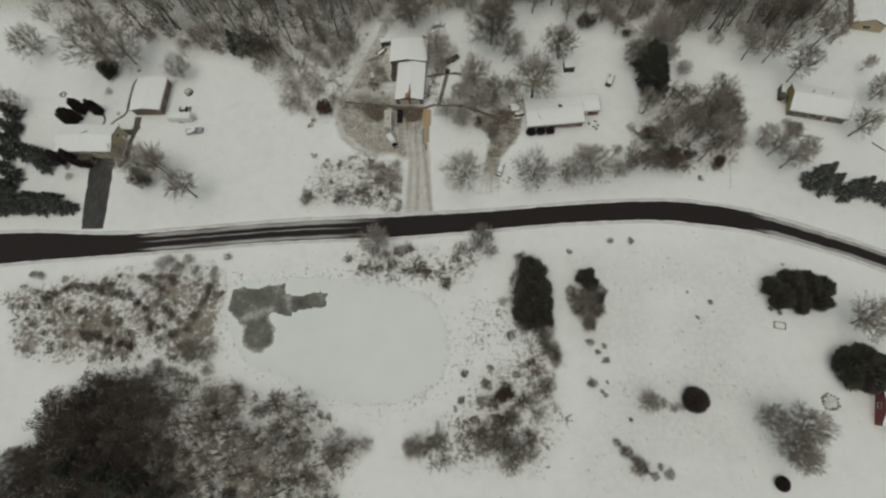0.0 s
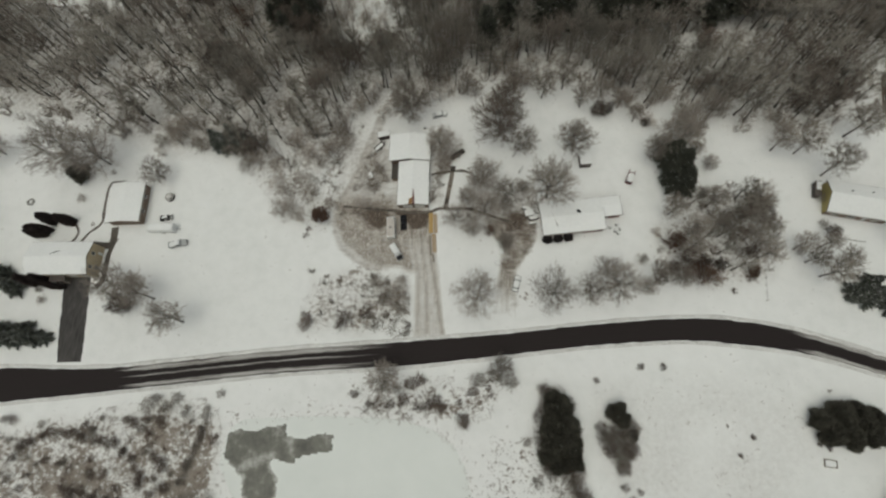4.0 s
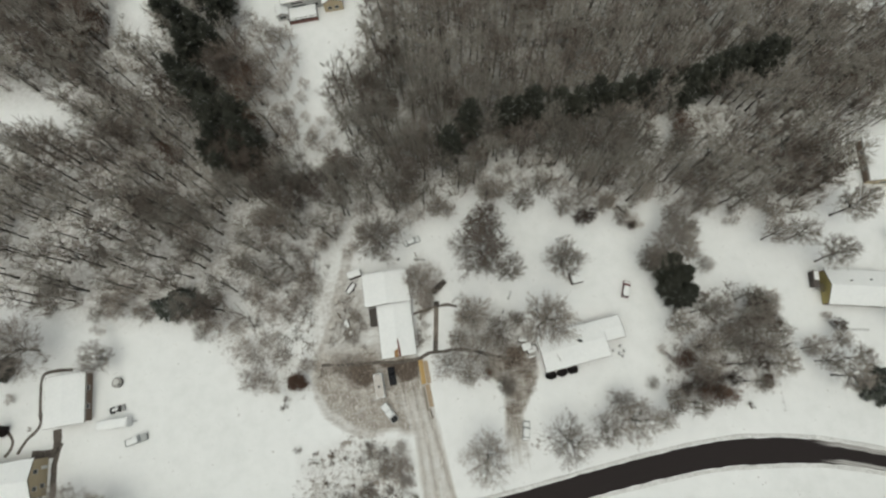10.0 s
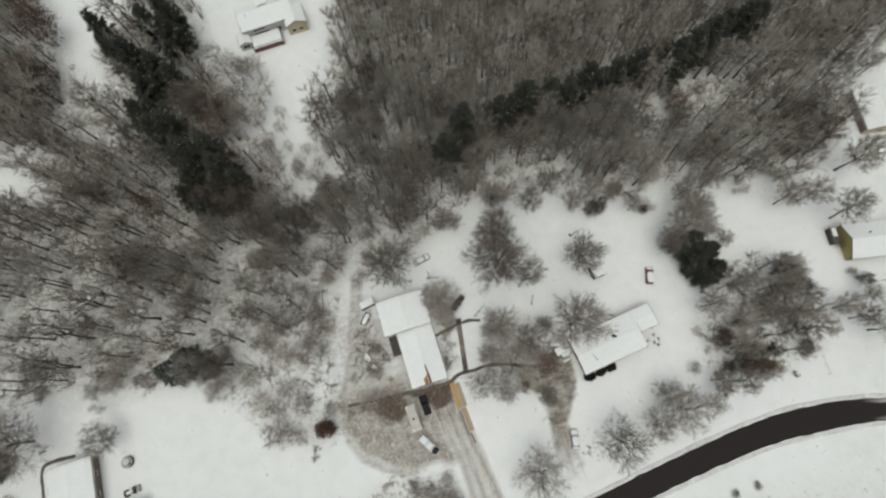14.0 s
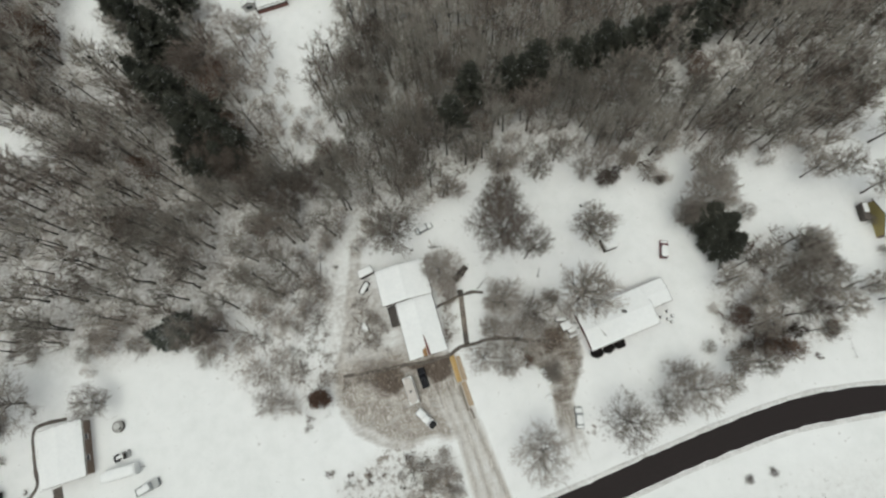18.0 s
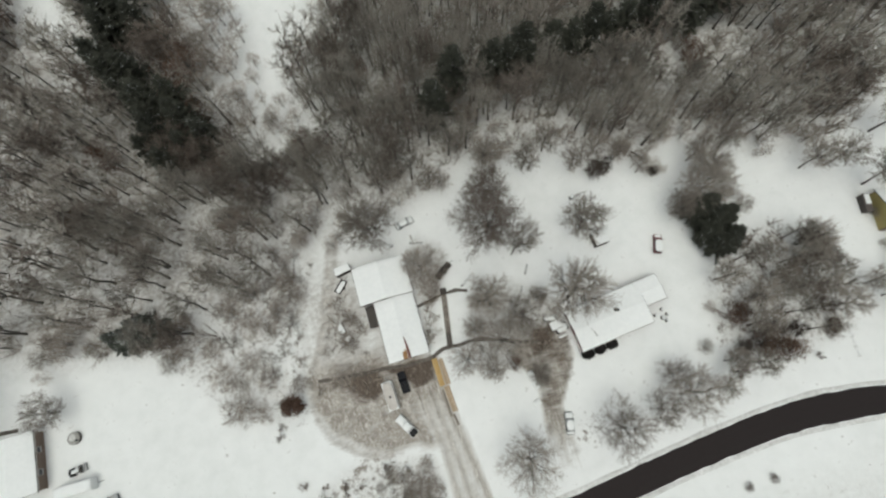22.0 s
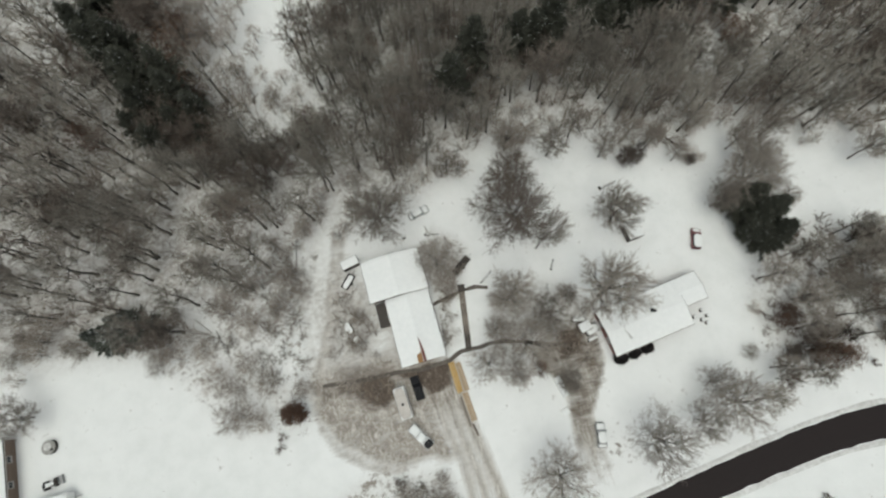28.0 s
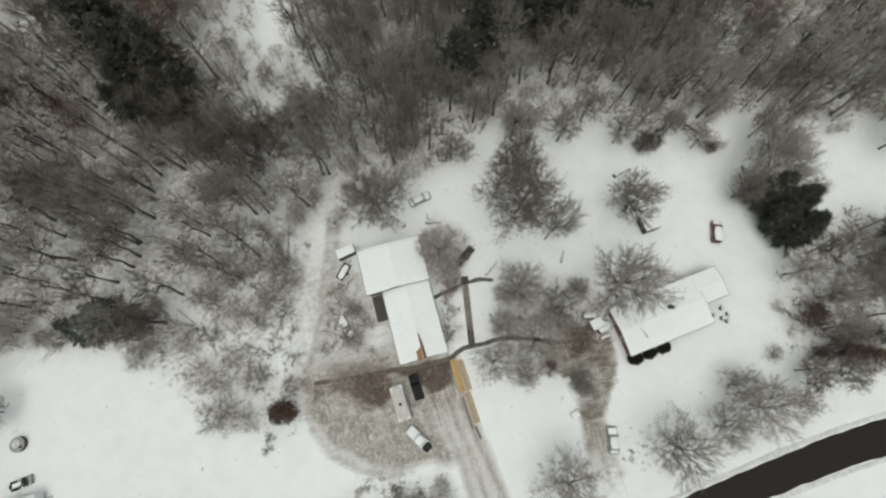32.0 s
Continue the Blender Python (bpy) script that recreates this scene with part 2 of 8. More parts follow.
SNOW_GROUND = snow_ground()
ROAD = road_mat()
GLASS = glass_mat()
DARK_ICE = ice_mat()
SNOW = plain("settled_snow", (0.8, 0.81, 0.81), (0.88, 0.885, 0.88), 1.2, 0.8, bumps=0.4, dist=0.05)
BANK = plain("ploughed_snow", (0.45, 0.44, 0.42), (0.84, 0.84, 0.83), 1.4, 0.85, bumps=0.6, dist=0.08)
POND_SNOW = plain("snow_on_ice", (0.735, 0.765, 0.745), (0.8, 0.82, 0.805), 0.15, 0.7, bumps=0.15, dist=0.02)
BARK = bark_mat("grey_bark", (0.05, 0.043, 0.038), (0.084, 0.073, 0.065), (0.125, 0.11, 0.1))
TWIG = bark_mat("frosted_twigs", (0.24, 0.205, 0.176), (0.37, 0.322, 0.28), (0.52, 0.463, 0.412))
BARK_WOOD = bark_mat("woodland_bark", (0.055, 0.049, 0.043), (0.1, 0.091, 0.081), (0.15, 0.137, 0.123))
TWIG_TREE = bark_mat("tree_twigs", (0.19, 0.166, 0.144), (0.315, 0.278, 0.244), (0.45, 0.405, 0.36))
TWIG_WOOD = bark_mat("woodland_twigs", (0.145, 0.13, 0.111), (0.275, 0.25, 0.218), (0.426, 0.394, 0.35))
TWIG_BROWN = bark_mat("brown_woodland_twigs", (0.11, 0.091, 0.077), (0.193, 0.162, 0.138), (0.292, 0.251, 0.217))
BRUSH = bark_mat("brush_stems", (0.095, 0.07, 0.057), (0.175, 0.132, 0.108), (0.28, 0.222, 0.188))
THICKET = bark_mat("dark_thicket_leaves", (0.055, 0.044, 0.037), (0.105, 0.083, 0.07), (0.17, 0.137, 0.117))
WITHERED = bark_mat("withered_leaves", (0.07, 0.05, 0.04), (0.125, 0.092, 0.075), (0.2, 0.155, 0.13))
RUSSET = bark_mat("dead_oak_leaves", (0.09, 0.054, 0.039), (0.15, 0.09, 0.065), (0.22, 0.14, 0.104))
DEADGRASS = bark_mat("dead_grass", (0.11, 0.084, 0.066), (0.185, 0.145, 0.115), (0.295, 0.24, 0.193))
NEEDLE = needle_mat("spruce_needles", (0.055, 0.062, 0.051), (0.155, 0.163, 0.137), 0.1)
NEEDLE_PINE = needle_mat("pine_needles", (0.034, 0.036, 0.027), (0.09, 0.092, 0.07), 0.02)
NEEDLE_DARK = needle_mat("juniper_needles", (0.045, 0.043, 0.034), (0.145, 0.137, 0.11), 0.004)
NEEDLE_YEW = needle_mat("yew_needles", (0.035, 0.026, 0.024), (0.095, 0.07, 0.064), 0.0)
NEEDLE_ARBOR = needle_mat("arborvitae_needles", (0.016, 0.014, 0.015), (0.05, 0.042, 0.042), 0.0)
TAN = plain("tan_siding", (0.42, 0.34, 0.22), (0.52, 0.43, 0.29), 2.0, 0.7, stretch=(1, 1, 6))
YELLOW = plain("yellow_siding", (0.34, 0.28, 0.1), (0.43, 0.36, 0.15), 2.0, 0.7, stretch=(1, 1, 6))
BROWN = plain("brown_siding", (0.14, 0.1, 0.075), (0.24, 0.18, 0.14), 2.0, 0.75, stretch=(1, 1, 6))
RED = plain("red_siding", (0.16, 0.035, 0.035), (0.24, 0.06, 0.055), 2.0, 0.7, stretch=(1, 1, 6))
REDBROWN = plain("red_brown_siding", (0.14, 0.06, 0.05), (0.22, 0.1, 0.085), 2.5, 0.75)
GREYWALL = plain("grey_siding", (0.4, 0.4, 0.4), (0.52, 0.52, 0.51), 2.0, 0.7, stretch=(1, 1, 6))
DARKWOOD = plain("dark_wood", (0.035, 0.03, 0.028), (0.085, 0.072, 0.062), 4.0, 0.8, stretch=(1, 6, 1))
WEATHERED = plain("weathered_planks", (0.15, 0.125, 0.105), (0.3, 0.26, 0.22), 4.0, 0.85, stretch=(6, 1, 1), spread=0.35)
LUMBER_Y = plain("fresh_lumber", (0.42, 0.27, 0.1), (0.58, 0.4, 0.17), 5.0, 0.75, stretch=(6, 1, 1), spread=0.3)
LUMBER_T = plain("tan_lumber", (0.36, 0.27, 0.18), (0.52, 0.42, 0.31), 5.0, 0.8, stretch=(6, 1, 1), spread=0.3)
SHINGLE = plain("dark_shingle", (0.07, 0.06, 0.055), (0.14, 0.12, 0.11), 6.0, 0.9)
RUST = plain("rusty_roof_metal", (0.16, 0.07, 0.035), (0.42, 0.25, 0.1), 2.2, 0.7, bumps=0.2)
WHITE = plain("white_paint", (0.7, 0.71, 0.7), (0.8, 0.8, 0.79), 1.5, 0.5, bumps=0.1)
TRIM = plain("pale_trim", (0.5, 0.49, 0.46), (0.64, 0.63, 0.6), 3.0, 0.6)
PATH_DIRT = plain("trodden_dirt", (0.045, 0.036, 0.03), (0.19, 0.166, 0.145), 1.3, 0.9, bumps=0.5, dist=0.04)
CAMPER_ROOF = plain("beige_roof_sheet", (0.46, 0.42, 0.385), (0.62, 0.585, 0.55), 1.1, 0.6, bumps=0.15)
DRIVE = plain("drive_asphalt", (0.012, 0.011, 0.011), (0.1, 0.092, 0.088), 0.5, 0.75, bumps=0.3, stretch=(3.0, 0.5, 1.0))
BLACK = plain("black_plastic", (0.012, 0.012, 0.013), (0.03, 0.03, 0.032), 5.0, 0.5)
RUBBER = plain("tyre_rubber", (0.012, 0.012, 0.012), (0.03, 0.03, 0.03), 6.0, 0.9)
STEEL = plain("dull_steel", (0.22, 0.22, 0.22), (0.38, 0.38, 0.38), 5.0, 0.45, 0.8)
CAR_RED = plain("red_car_paint", (0.14, 0.03, 0.035), (0.2, 0.045, 0.05), 2.0, 0.35)
CAR_BLACK = plain("black_car_paint", (0.006, 0.006, 0.008), (0.016, 0.016, 0.02), 2.0, 0.45)
CAR_GREY = plain("silver_car_paint", (0.32, 0.33, 0.33), (0.42, 0.43, 0.43), 2.0, 0.35)
CAR_WHITE = plain("white_car_paint", (0.66, 0.67, 0.67), (0.76, 0.76, 0.76), 2.0, 0.35)
CONCRETE = plain("grey_concrete", (0.28, 0.27, 0.25), (0.4, 0.39, 0.37), 2.0, 0.85)
STONE = plain("field_stone", (0.2, 0.19, 0.18), (0.38, 0.37, 0.35), 3.0, 0.85, spread=0.4)
LAMPGLASS = plain("lamp_lens", (0.5, 0.5, 0.48), (0.62, 0.62, 0.6), 5.0, 0.2)
for _m in (CAR_BLACK, BLACK, RUBBER):
    _m.node_tree.nodes["Principled BSDF"].inputs["Specular IOR Level"].default_value = 0.15
TAILRED = plain("tail_lens", (0.2, 0.01, 0.01), (0.28, 0.02, 0.02), 5.0, 0.25)


# ---- mesh tools ----
class Shape:
    """Gathers vertices and faces of one mesh."""

    def __init__(self):
        self.v, self.f = [], []

    def add(self, verts, faces):
        n = len(self.v)
        self.v += [tuple(p) for p in verts]
        self.f += [tuple(i + n for i in f) for f in faces]
        return self

    def box(self, x0, y0, z0, x1, y1, z1, bevel=0.0):
        if bevel <= 0:
            v = [(x, y, z) for z in (z0, z1) for y in (y0, y1) for x in (x0, x1)]
            return self.add(v, [(0, 2, 3, 1), (4, 5, 7, 6), (0, 1, 5, 4), (2, 6, 7, 3), (0, 4, 6, 2), (1, 3, 7, 5)])
        b = bevel
        rings = []
        for z, i in ((z0, b), (z0 + b, 0), (z1 - b, 0), (z1, b)):
            rings.append([(x0 + i + b, y0 + i, z), (x1 - i - b, y0 + i, z), (x1 - i, y0 + i + b, z), (x1 - i, y1 - i - b, z),
                          (x1 - i - b, y1 - i, z), (x0 + i + b, y1 - i, z), (x0 + i, y1 - i - b, z), (x0 + i, y0 + i + b, z)])
        return self.loft(rings)

    def loft(self, rings, caps=True):
        k = len(rings[0])
        v = [p for r in rings for p in r]
        f = []
        for a in range(len(rings) - 1):
            for i in range(k):
                j = (i + 1) % k
                f.append((a * k + i, a * k + j, (a + 1) * k + j, (a + 1) * k + i))
        if caps:
            f.append(tuple(range(k))[::-1])
            f.append(tuple((len(rings) - 1) * k + i for i in range(k)))
        return self.add(v, f)

    def prism(self, outline, z0, z1):
        return self.loft([[(x, y, z0) for x, y in outline], [(x, y, z1) for x, y in outline]])

    def tube(self, p0, p1, r0, r1=None, n=6, caps=True):
        p0, p1 = Vector(p0), Vector(p1)
        d = (p1 - p0).normalized()
        a = d.orthogonal().normalized()
        b = d.cross(a)
        ring = lambda p, r: [p + a * (r * math.cos(2 * math.pi * i / n)) + b * (r * math.sin(2 * math.pi * i / n)) for i in range(n)]
        return self.loft([ring(p0, r0), ring(p1, r0 if r1 is None else r1)], caps)

    def mesh(self, name, mat=None, smooth=False):
        me = bpy.data.meshes.new(name)
        me.from_pydata(self.v, [], self.f)
        if mat:
            me.materials.append(mat)
        if smooth:
            me.polygons.foreach_set("use_smooth", [True] * len(me.polygons))
        me.update()
        return me


def array_mesh(name, verts, quads, tris, mat):
    """A mesh straight from arrays; quads may be empty."""
    me = bpy.data.meshes.new(name)
    loops = np.concatenate([np.ravel(quads), np.ravel(tris)]).astype(np.int32)
    totals = np.concatenate([np.full(len(quads), 4), np.full(len(tris), 3)]).astype(np.int32)
    me.vertices.add(len(verts))
    me.vertices.foreach_set("co", np.ravel(verts).astype(np.float32))
    me.loops.add(len(loops))
    me.loops.foreach_set("vertex_index", loops)
    me.polygons.add(len(totals))
    me.polygons.foreach_set("loop_start", (np.cumsum(totals) - totals).astype(np.int32))
    me.update(calc_edges=True)
    me.materials.append(mat)
    return me


def thing(name, m, label, category, group="", kind=""):
    ob = new(name)
    ob.matrix_basis = m
    return tagged(ob, label, category, group, kind)


def part(name, shape, mat, parent, label="", smooth=False, at=None):
    """Links one mesh as a part under a thing or under a part."""
    me = shape if isinstance(shape, bpy.types.Mesh) else shape.mesh(name, mat, smooth)
    ob = new(name, me)
    ob.parent = parent
    if at is not None:
        ob.matrix_basis = at
    if label:
        ob["label"] = label
    return ob


def solo(name, shape, mat, label, category, group="", kind="", m=None, smooth=False):
    me = shape if isinstance(shape, bpy.types.Mesh) else shape.mesh(name, mat, smooth)
    ob = new(name, me)
    if m is not None:
        ob.matrix_basis = m
    return tagged(ob, label, category, group, kind)


def inside(poly, x, y):
    """Which of the points lie inside a polygon."""
    x, y = np.asarray(x, float), np.asarray(y, float)
    hit = np.zeros(np.broadcast(x, y).shape, bool)
    for (x0, y0), (x1, y1) in zip(poly, poly[1:] + poly[:1]):
        if y0 != y1:
            hit ^= ((y0 > y) != (y1 > y)) & (x < (x1 - x0) * (y - y0) / (y1 - y0) + x0)
    return hit


def from_line(line, x, y):
    """Distance of the points from a polyline."""
    x, y = np.asarray(x, float), np.asarray(y, float)
    best = np.full(np.broadcast(x, y).shape, 1e9)
    for (x0, y0), (x1, y1) in zip(line, line[1:]):
        dx, dy = x1 - x0, y1 - y0
        t = np.clip(((x - x0) * dx + (y - y0) * dy) / (dx * dx + dy * dy), 0, 1)
        best = np.minimum(best, np.hypot(x - x0 - t * dx, y - y0 - t * dy))
    return best


def depth_in(poly, x, y):
    """Signed distance: positive inside the polygon."""
    d = from_line(poly + poly[:1], x, y)
    return np.where(inside(poly, x, y), d, -d)


def smooth_line(pts, step=2.0):
    """Catmull-Rom through the points."""
    out = []
    p = [Vector(q) for q in pts]
    p = [2 * p[0] - p[1]] + p + [2 * p[-1] - p[-2]]
    for i in range(1, len(p) - 2):
        n = max(2, int((p[i + 1] - p[i]).length / step))
        for k in range(n):
            t = k / n
            out.append(0.5 * (2 * p[i] + (p[i + 1] - p[i - 1]) * t + (2 * p[i - 1] - 5 * p[i] + 4 * p[i + 1] - p[i + 2]) * t * t
                              + (3 * p[i] - p[i - 1] - 3 * p[i + 1] + p[i + 2]) * t ** 3))
    out.append(p[-2])
    return out


# ---- the plan ----
ROAD_NORTH = [(-420, -95), (-200, -63), (-126.6, -53.0), (-86.8, -51.4), (-58.5, -48.0), (-31.0, -44.3), (5.0, -40.7), (31.2, -37.9), (56.9, -34.5),
              (81.9, -32.0), (98.2, -32.4), (113.7, -35.0), (128.5, -39.5), (145.1, -45.1), (220, -72), (420, -150)]
ROAD_SOUTH = [(-420, -103), (-200, -76), (-122.3, -63.6), (-84.5, -58.4), (-56.8, -54.6), (-29.7, -50.9), (5.8, -47.6), (31.6, -44.1), (56.0, -40.6),
              (81.6, -38.3), (97.6, -39.0), (113.0, -40.8), (127.7, -44.7), (144.1, -50.1), (218, -78), (418, -156)]
WOODS = [(-190, 50), (-140, 36), (-114, 33), (-101, 28), (-83, 23), (-66, 22), (-48, 19), (-34, 18), (-24, 26), (-8, 36), (2, 40), (13, 40), (24, 45), (32, 49), (48, 48), (60, 46),
         (74, 36), (86, 40), (100, 33), (116, 27), (132, 29), (142, 36), (145, 51), (170, 60), (200, 66), (200, 84), (50, 132), (-108, 180), (-190, 118)]
CLEAR_NORTH = [(-42, 165), (-38, 122), (-34, 103), (-30, 86), (-24, 71), (-18, 63), (-9, 61), (-7, 69), (-8, 75), (-7.5, 82), (-3.8, 92.4), (0.9, 98.7), (4.5, 110), (6, 119), (8, 128), (16, 165)]
CLEAR_NORTHWEST = [(-96, 190), (-85, 134), (-77, 116), (-68, 115), (-70, 134), (-60, 150), (-56, 190)]
CLEAR_WEST = [(-150, 98), (-119, 103), (-101, 101), (-91, 87), (-108, 85), (-150, 80)]
YARD = [(-9, 33), (-11.6, 25.8), (-13.4, 21), (-14.6, 14), (-18.6, 5), (-21, 1.2), (-20.4, -5.3), (-16.6, -12.4), (-9.5, -18.0), (-4.2, -20), (2.1, -20.0), (6.4, -22), (7.3, -40), (15.8, -40),
        (13.8, -28), (12.4, -18), (13, -2), (10, 0.5), (10.5, 14), (0, 14), (-4, 24), (-7, 33)]
RANCH_DRIVE = [(28, -3), (43.4, -3), (43.6, -9.4), (41.2, -14), (37.6, -19), (36.9, -23.6), (38.2, -28.4), (37.2, -34), (29.2, -33), (30.2, -27), (30.9, -23.4), (31.4, -18), (32.0, -12.6), (28, -7)]
DRIVEWAY = [(2.6, -1.2), (3.6, -7.2), (5.0, -14), (6.0, -19), (6.5, -25.6), (6.8, -41), (18.2, -41), (16.8, -35.6), (15.9, -28), (14.8, -19.1), (13.4, -12), (12.5, -1.2)]
OPEN_SNOW = [(-28, 18), (-23.5, 18), (-18.0, 15), (-18.2, 7.7), (-22.4, 0.5), (-27, 4)]
MEADOW = [(-118, -72), (-96, -66), (-74, -61), (-48, -58), (-43, -66), (-45, -78), (-40, -88), (-57, -91), (-104, -92)]
BRUSH_SOUTH = [(-44, -92), (-12, -97), (5, -107), (-4, -124), (-34, -128), (-95, -128), (-88, -104), (-70, -92)]
BRUSH_CENTRE = [(37, -82), (54, -72), (57, -96), (51, -111), (34, -112), (14, -111), (15, -102), (27, -97)]
BRUSH_ROADSIDE = [(-11, -56), (-4, -51), (17, -50), (34, -50), (26, -62), (14, -62), (-3, -61)]
BRUSH_FIELD = [(-24, -23), (-6, -20), (4, -24), (7, -39), (-26, -38)]
BRUSH_BARN = [(-50, 12), (-36, -5), (-22, -8), (-16, 3), (-17, 18), (-12, 30), (-30, 28)]
BARN_WEST = [(-20, -4), (-2, -1), (-1.5, 9), (-3.5, 14), (-4, 24), (-6, 30), (-14, 34), (-24, 24)]
BARN_EAST = [(10.5, 2), (15.5, 2), (15.5, 13), (20, 22), (14, 29), (9.5, 25), (10.5, 14)]
BETWEEN = [(18, 1), (22, 12), (38, 8), (44, 1), (42, -6), (30, -9), (20, -7)]
POND = [(-43.5, -75.3), (-40.5, -64.7), (-27.4, -62.6), (-11.6, -61.7), (7.5, -62.3), (19.7, -67.5), (24.9, -79), (23.3, -88.4), (14.3, -95.1),
        (1.9, -97.3), (-11.3, -95.6), (-21.9, -91.8), (-34, -87.9)]
BARE_ICE = [(-42.7, -73.6), (-42.4, -66.8), (-39.5, -66.0), (-35.8, -66.4), (-31, -64.8), (-26.5, -64.2), (-25, -67.4), (-20, -67.4), (-16, -65.9), (-12.6, -66.2), (-12.2, -70.6),
            (-17, -71.6), (-20.5, -72.2), (-23.2, -74.6), (-27.6, -73.4), (-29, -74.6), (-26.4, -78), (-26.2, -82.5), (-29.8, -86), (-34, -84.8), (-36.4, -82.6), (-36.6, -78.4), (-39.8, -76)]
ROAD_MID = [((a[0] + b[0]) / 2, (a[1] + b[1]) / 2) for a, b in zip(ROAD_NORTH, ROAD_SOUTH)]


def lumps(x, y, scale, seed=0.0):
    """Smooth noise from 0 to 1 for arrays of places."""
    flat = [noise.noise(Vector((a * scale, b * scale, seed))) for a, b in zip(np.ravel(x), np.ravel(y))]
    return (np.array(flat).reshape(np.shape(x)) * 0.5 + 0.5).clip(0, 1)


def in_woods(x, y):
    d = depth_in(WOODS, x, y)
    for clear in (CLEAR_NORTH, CLEAR_NORTHWEST, CLEAR_WEST):
        d = np.minimum(d, -depth_in(clear, x, y))
    return d


# ---- ground, road, pond ----
def ground():
    xs = np.r_[-2500, -1400, -800, -500, -360, np.arange(-270, -30, 2.0), np.arange(-30, 46, 0.5), np.arange(46, 271, 2.0), 360, 500, 800, 1400, 2500]
    ys = np.r_[-2500, -1400, -800, -500, -320, np.arange(-190, -44, 2.0), np.arange(-44, 36, 0.5), np.arange(36, 231, 2.0), 320, 500, 800, 1400, 2500]
    gx, gy = np.meshgrid(xs, ys)
    near = (abs(gx) < 280) & (gy > -200) & (gy < 240)
    woods = np.clip(in_woods(gx, gy) / 6, 0, 1)
    edge_noise = 9 * (lumps(gx, gy, 0.07, 6.0) - 0.5)
    patchy = np.clip(0.15 + 1.9 * (lumps(gx, gy, 0.09, 2.0) - 0.12), 0.2, 1.25)
    soft = lambda poly, w: np.clip(depth_in(poly, gx, gy) / w + 0.3, 0, 1)
    wild = lambda poly, w: np.clip((depth_in(poly, gx, gy) + edge_noise) / w + 0.3, 0, 1) * patchy
    weed = 0.14 * woods
    for poly, w, k in ((MEADOW, 6, 0.66), (BRUSH_SOUTH, 6, 0.55), (BRUSH_CENTRE, 5, 0.42), (BRUSH_ROADSIDE, 4, 0.45), (BRUSH_FIELD, 4, 0.45), (BRUSH_BARN, 5, 0.3)):
        weed = np.maximum(weed, k * wild(poly, w))
    shore = np.clip(1 - abs(depth_in(POND, gx, gy) + 2) / 4, 0, 1)
    weed = np.maximum(weed, 0.26 * shore)
    lot = [(56, -52), (110, -44), (112, -80), (104, -112), (60, -116)]
    weed = np.maximum(weed, 0.3 * soft([(28, -64), (44, -62), (52, -76), (36, -84), (26, -96)], 6))
    east = [(76, -22), (92, -24), (108, -20), (112, -4), (104, 8), (86, 8), (78, -4)]
    weed = np.maximum(weed, 0.34 * soft(east, 5))
    row = [(20, -30), (44, -31), (70, -30), (70, -20), (44, -20), (20, -22)]
    weed = np.maximum(weed, 0.25 * soft(row, 4))
    track = np.maximum(0.55 * soft(DRIVEWAY, 1.6), (0.8 - 0.42 * np.clip((-gy - 22) / 8, 0, 1)) * soft(RANCH_DRIVE, 1.8) * (0.55 + 0.75 * lumps(gx, gy, 0.35, 7.7)))
    for rut, k in (([(15.8, -38), (14.2, -30), (12.8, -22), (11.6, -16), (10.6, -9)], 0.3), ([(8.6, -38), (8.4, -28), (8.0, -21), (6.4, -14), (5.4, -8)], 0.16), ([(11.4, -38), (10.8, -28), (9.8, -19), (8.4, -10)], 0.2), ([(34.0, -31), (34.2, -26), (35.0, -18), (37.6, -11)], 0.15)):
        track += k * np.exp(-(from_line(rut, gx, gy) / 0.55) ** 2)
    mud = np.maximum((0.78 - 0.4 * np.clip((gy - 1) / 5, 0, 1)) * (1 - 0.4 * np.clip((-gy - 19) / 4, 0, 1)) * soft(YARD, 3), (0.45 - 0.25 * np.clip((-gy - 22) / 8, 0, 1)) * soft(RANCH_DRIVE, 2.0))
    mud = np.maximum(mud, 0.72 * soft([(27, -2), (43, -1), (43, -9), (30, -9)], 4))
    mud *= 1 - 0.55 * soft(DRIVEWAY, 2) * np.clip((-gy - 8) / 5, 0, 1)
    loop = [(-7.3, 32), (-9.4, 24), (-11, 20), (-12.2, 13.5), (-16, 5), (-18.7, -1), (-18, -7.3), (-15, -13), (-10.3, -16.6), (-4.6, -18.8)]
    off = from_line(loop, gx, gy)
    mud = np.maximum(mud, 0.5 * np.clip(1.4 - off / 2.0, 0, 1) + 0.12 * np.exp(-((off - 1.2) / 0.6) ** 2))
    drive = [(11.5, -40), (9.6, -28), (7.6, -18), (6.6, -8), (6, -1)]
    off = from_line(drive, gx, gy)
    wet = 1.0 * soft([(-1, -0.2), (11, -0.2), (10.6, -6.2), (5, -7.6), (2, -3.2), (-1, -2.6)], 2.5)
    wet = np.maximum(wet, 0.5 * np.exp(-((off - 1.4) / 0.5) ** 2) * np.clip((gy + 22) / 10, 0, 1) * (gy < 0))
    wet = np.maximum(wet, 0.75 * wild([(-15, 0.8), (-2, 0.6), (-3, -4.5), (-9, -6), (-15, -3)], 3))
    wet = np.maximum(wet, 0.75 * wild([(28, -1), (43, -1), (42.5, -8.8), (33, -8.6)], 4))
    wet = np.maximum(wet, (0.5 - 0.35 * np.clip((-gy - 20) / 8, 0, 1)) * soft(RANCH_DRIVE, 2.0))
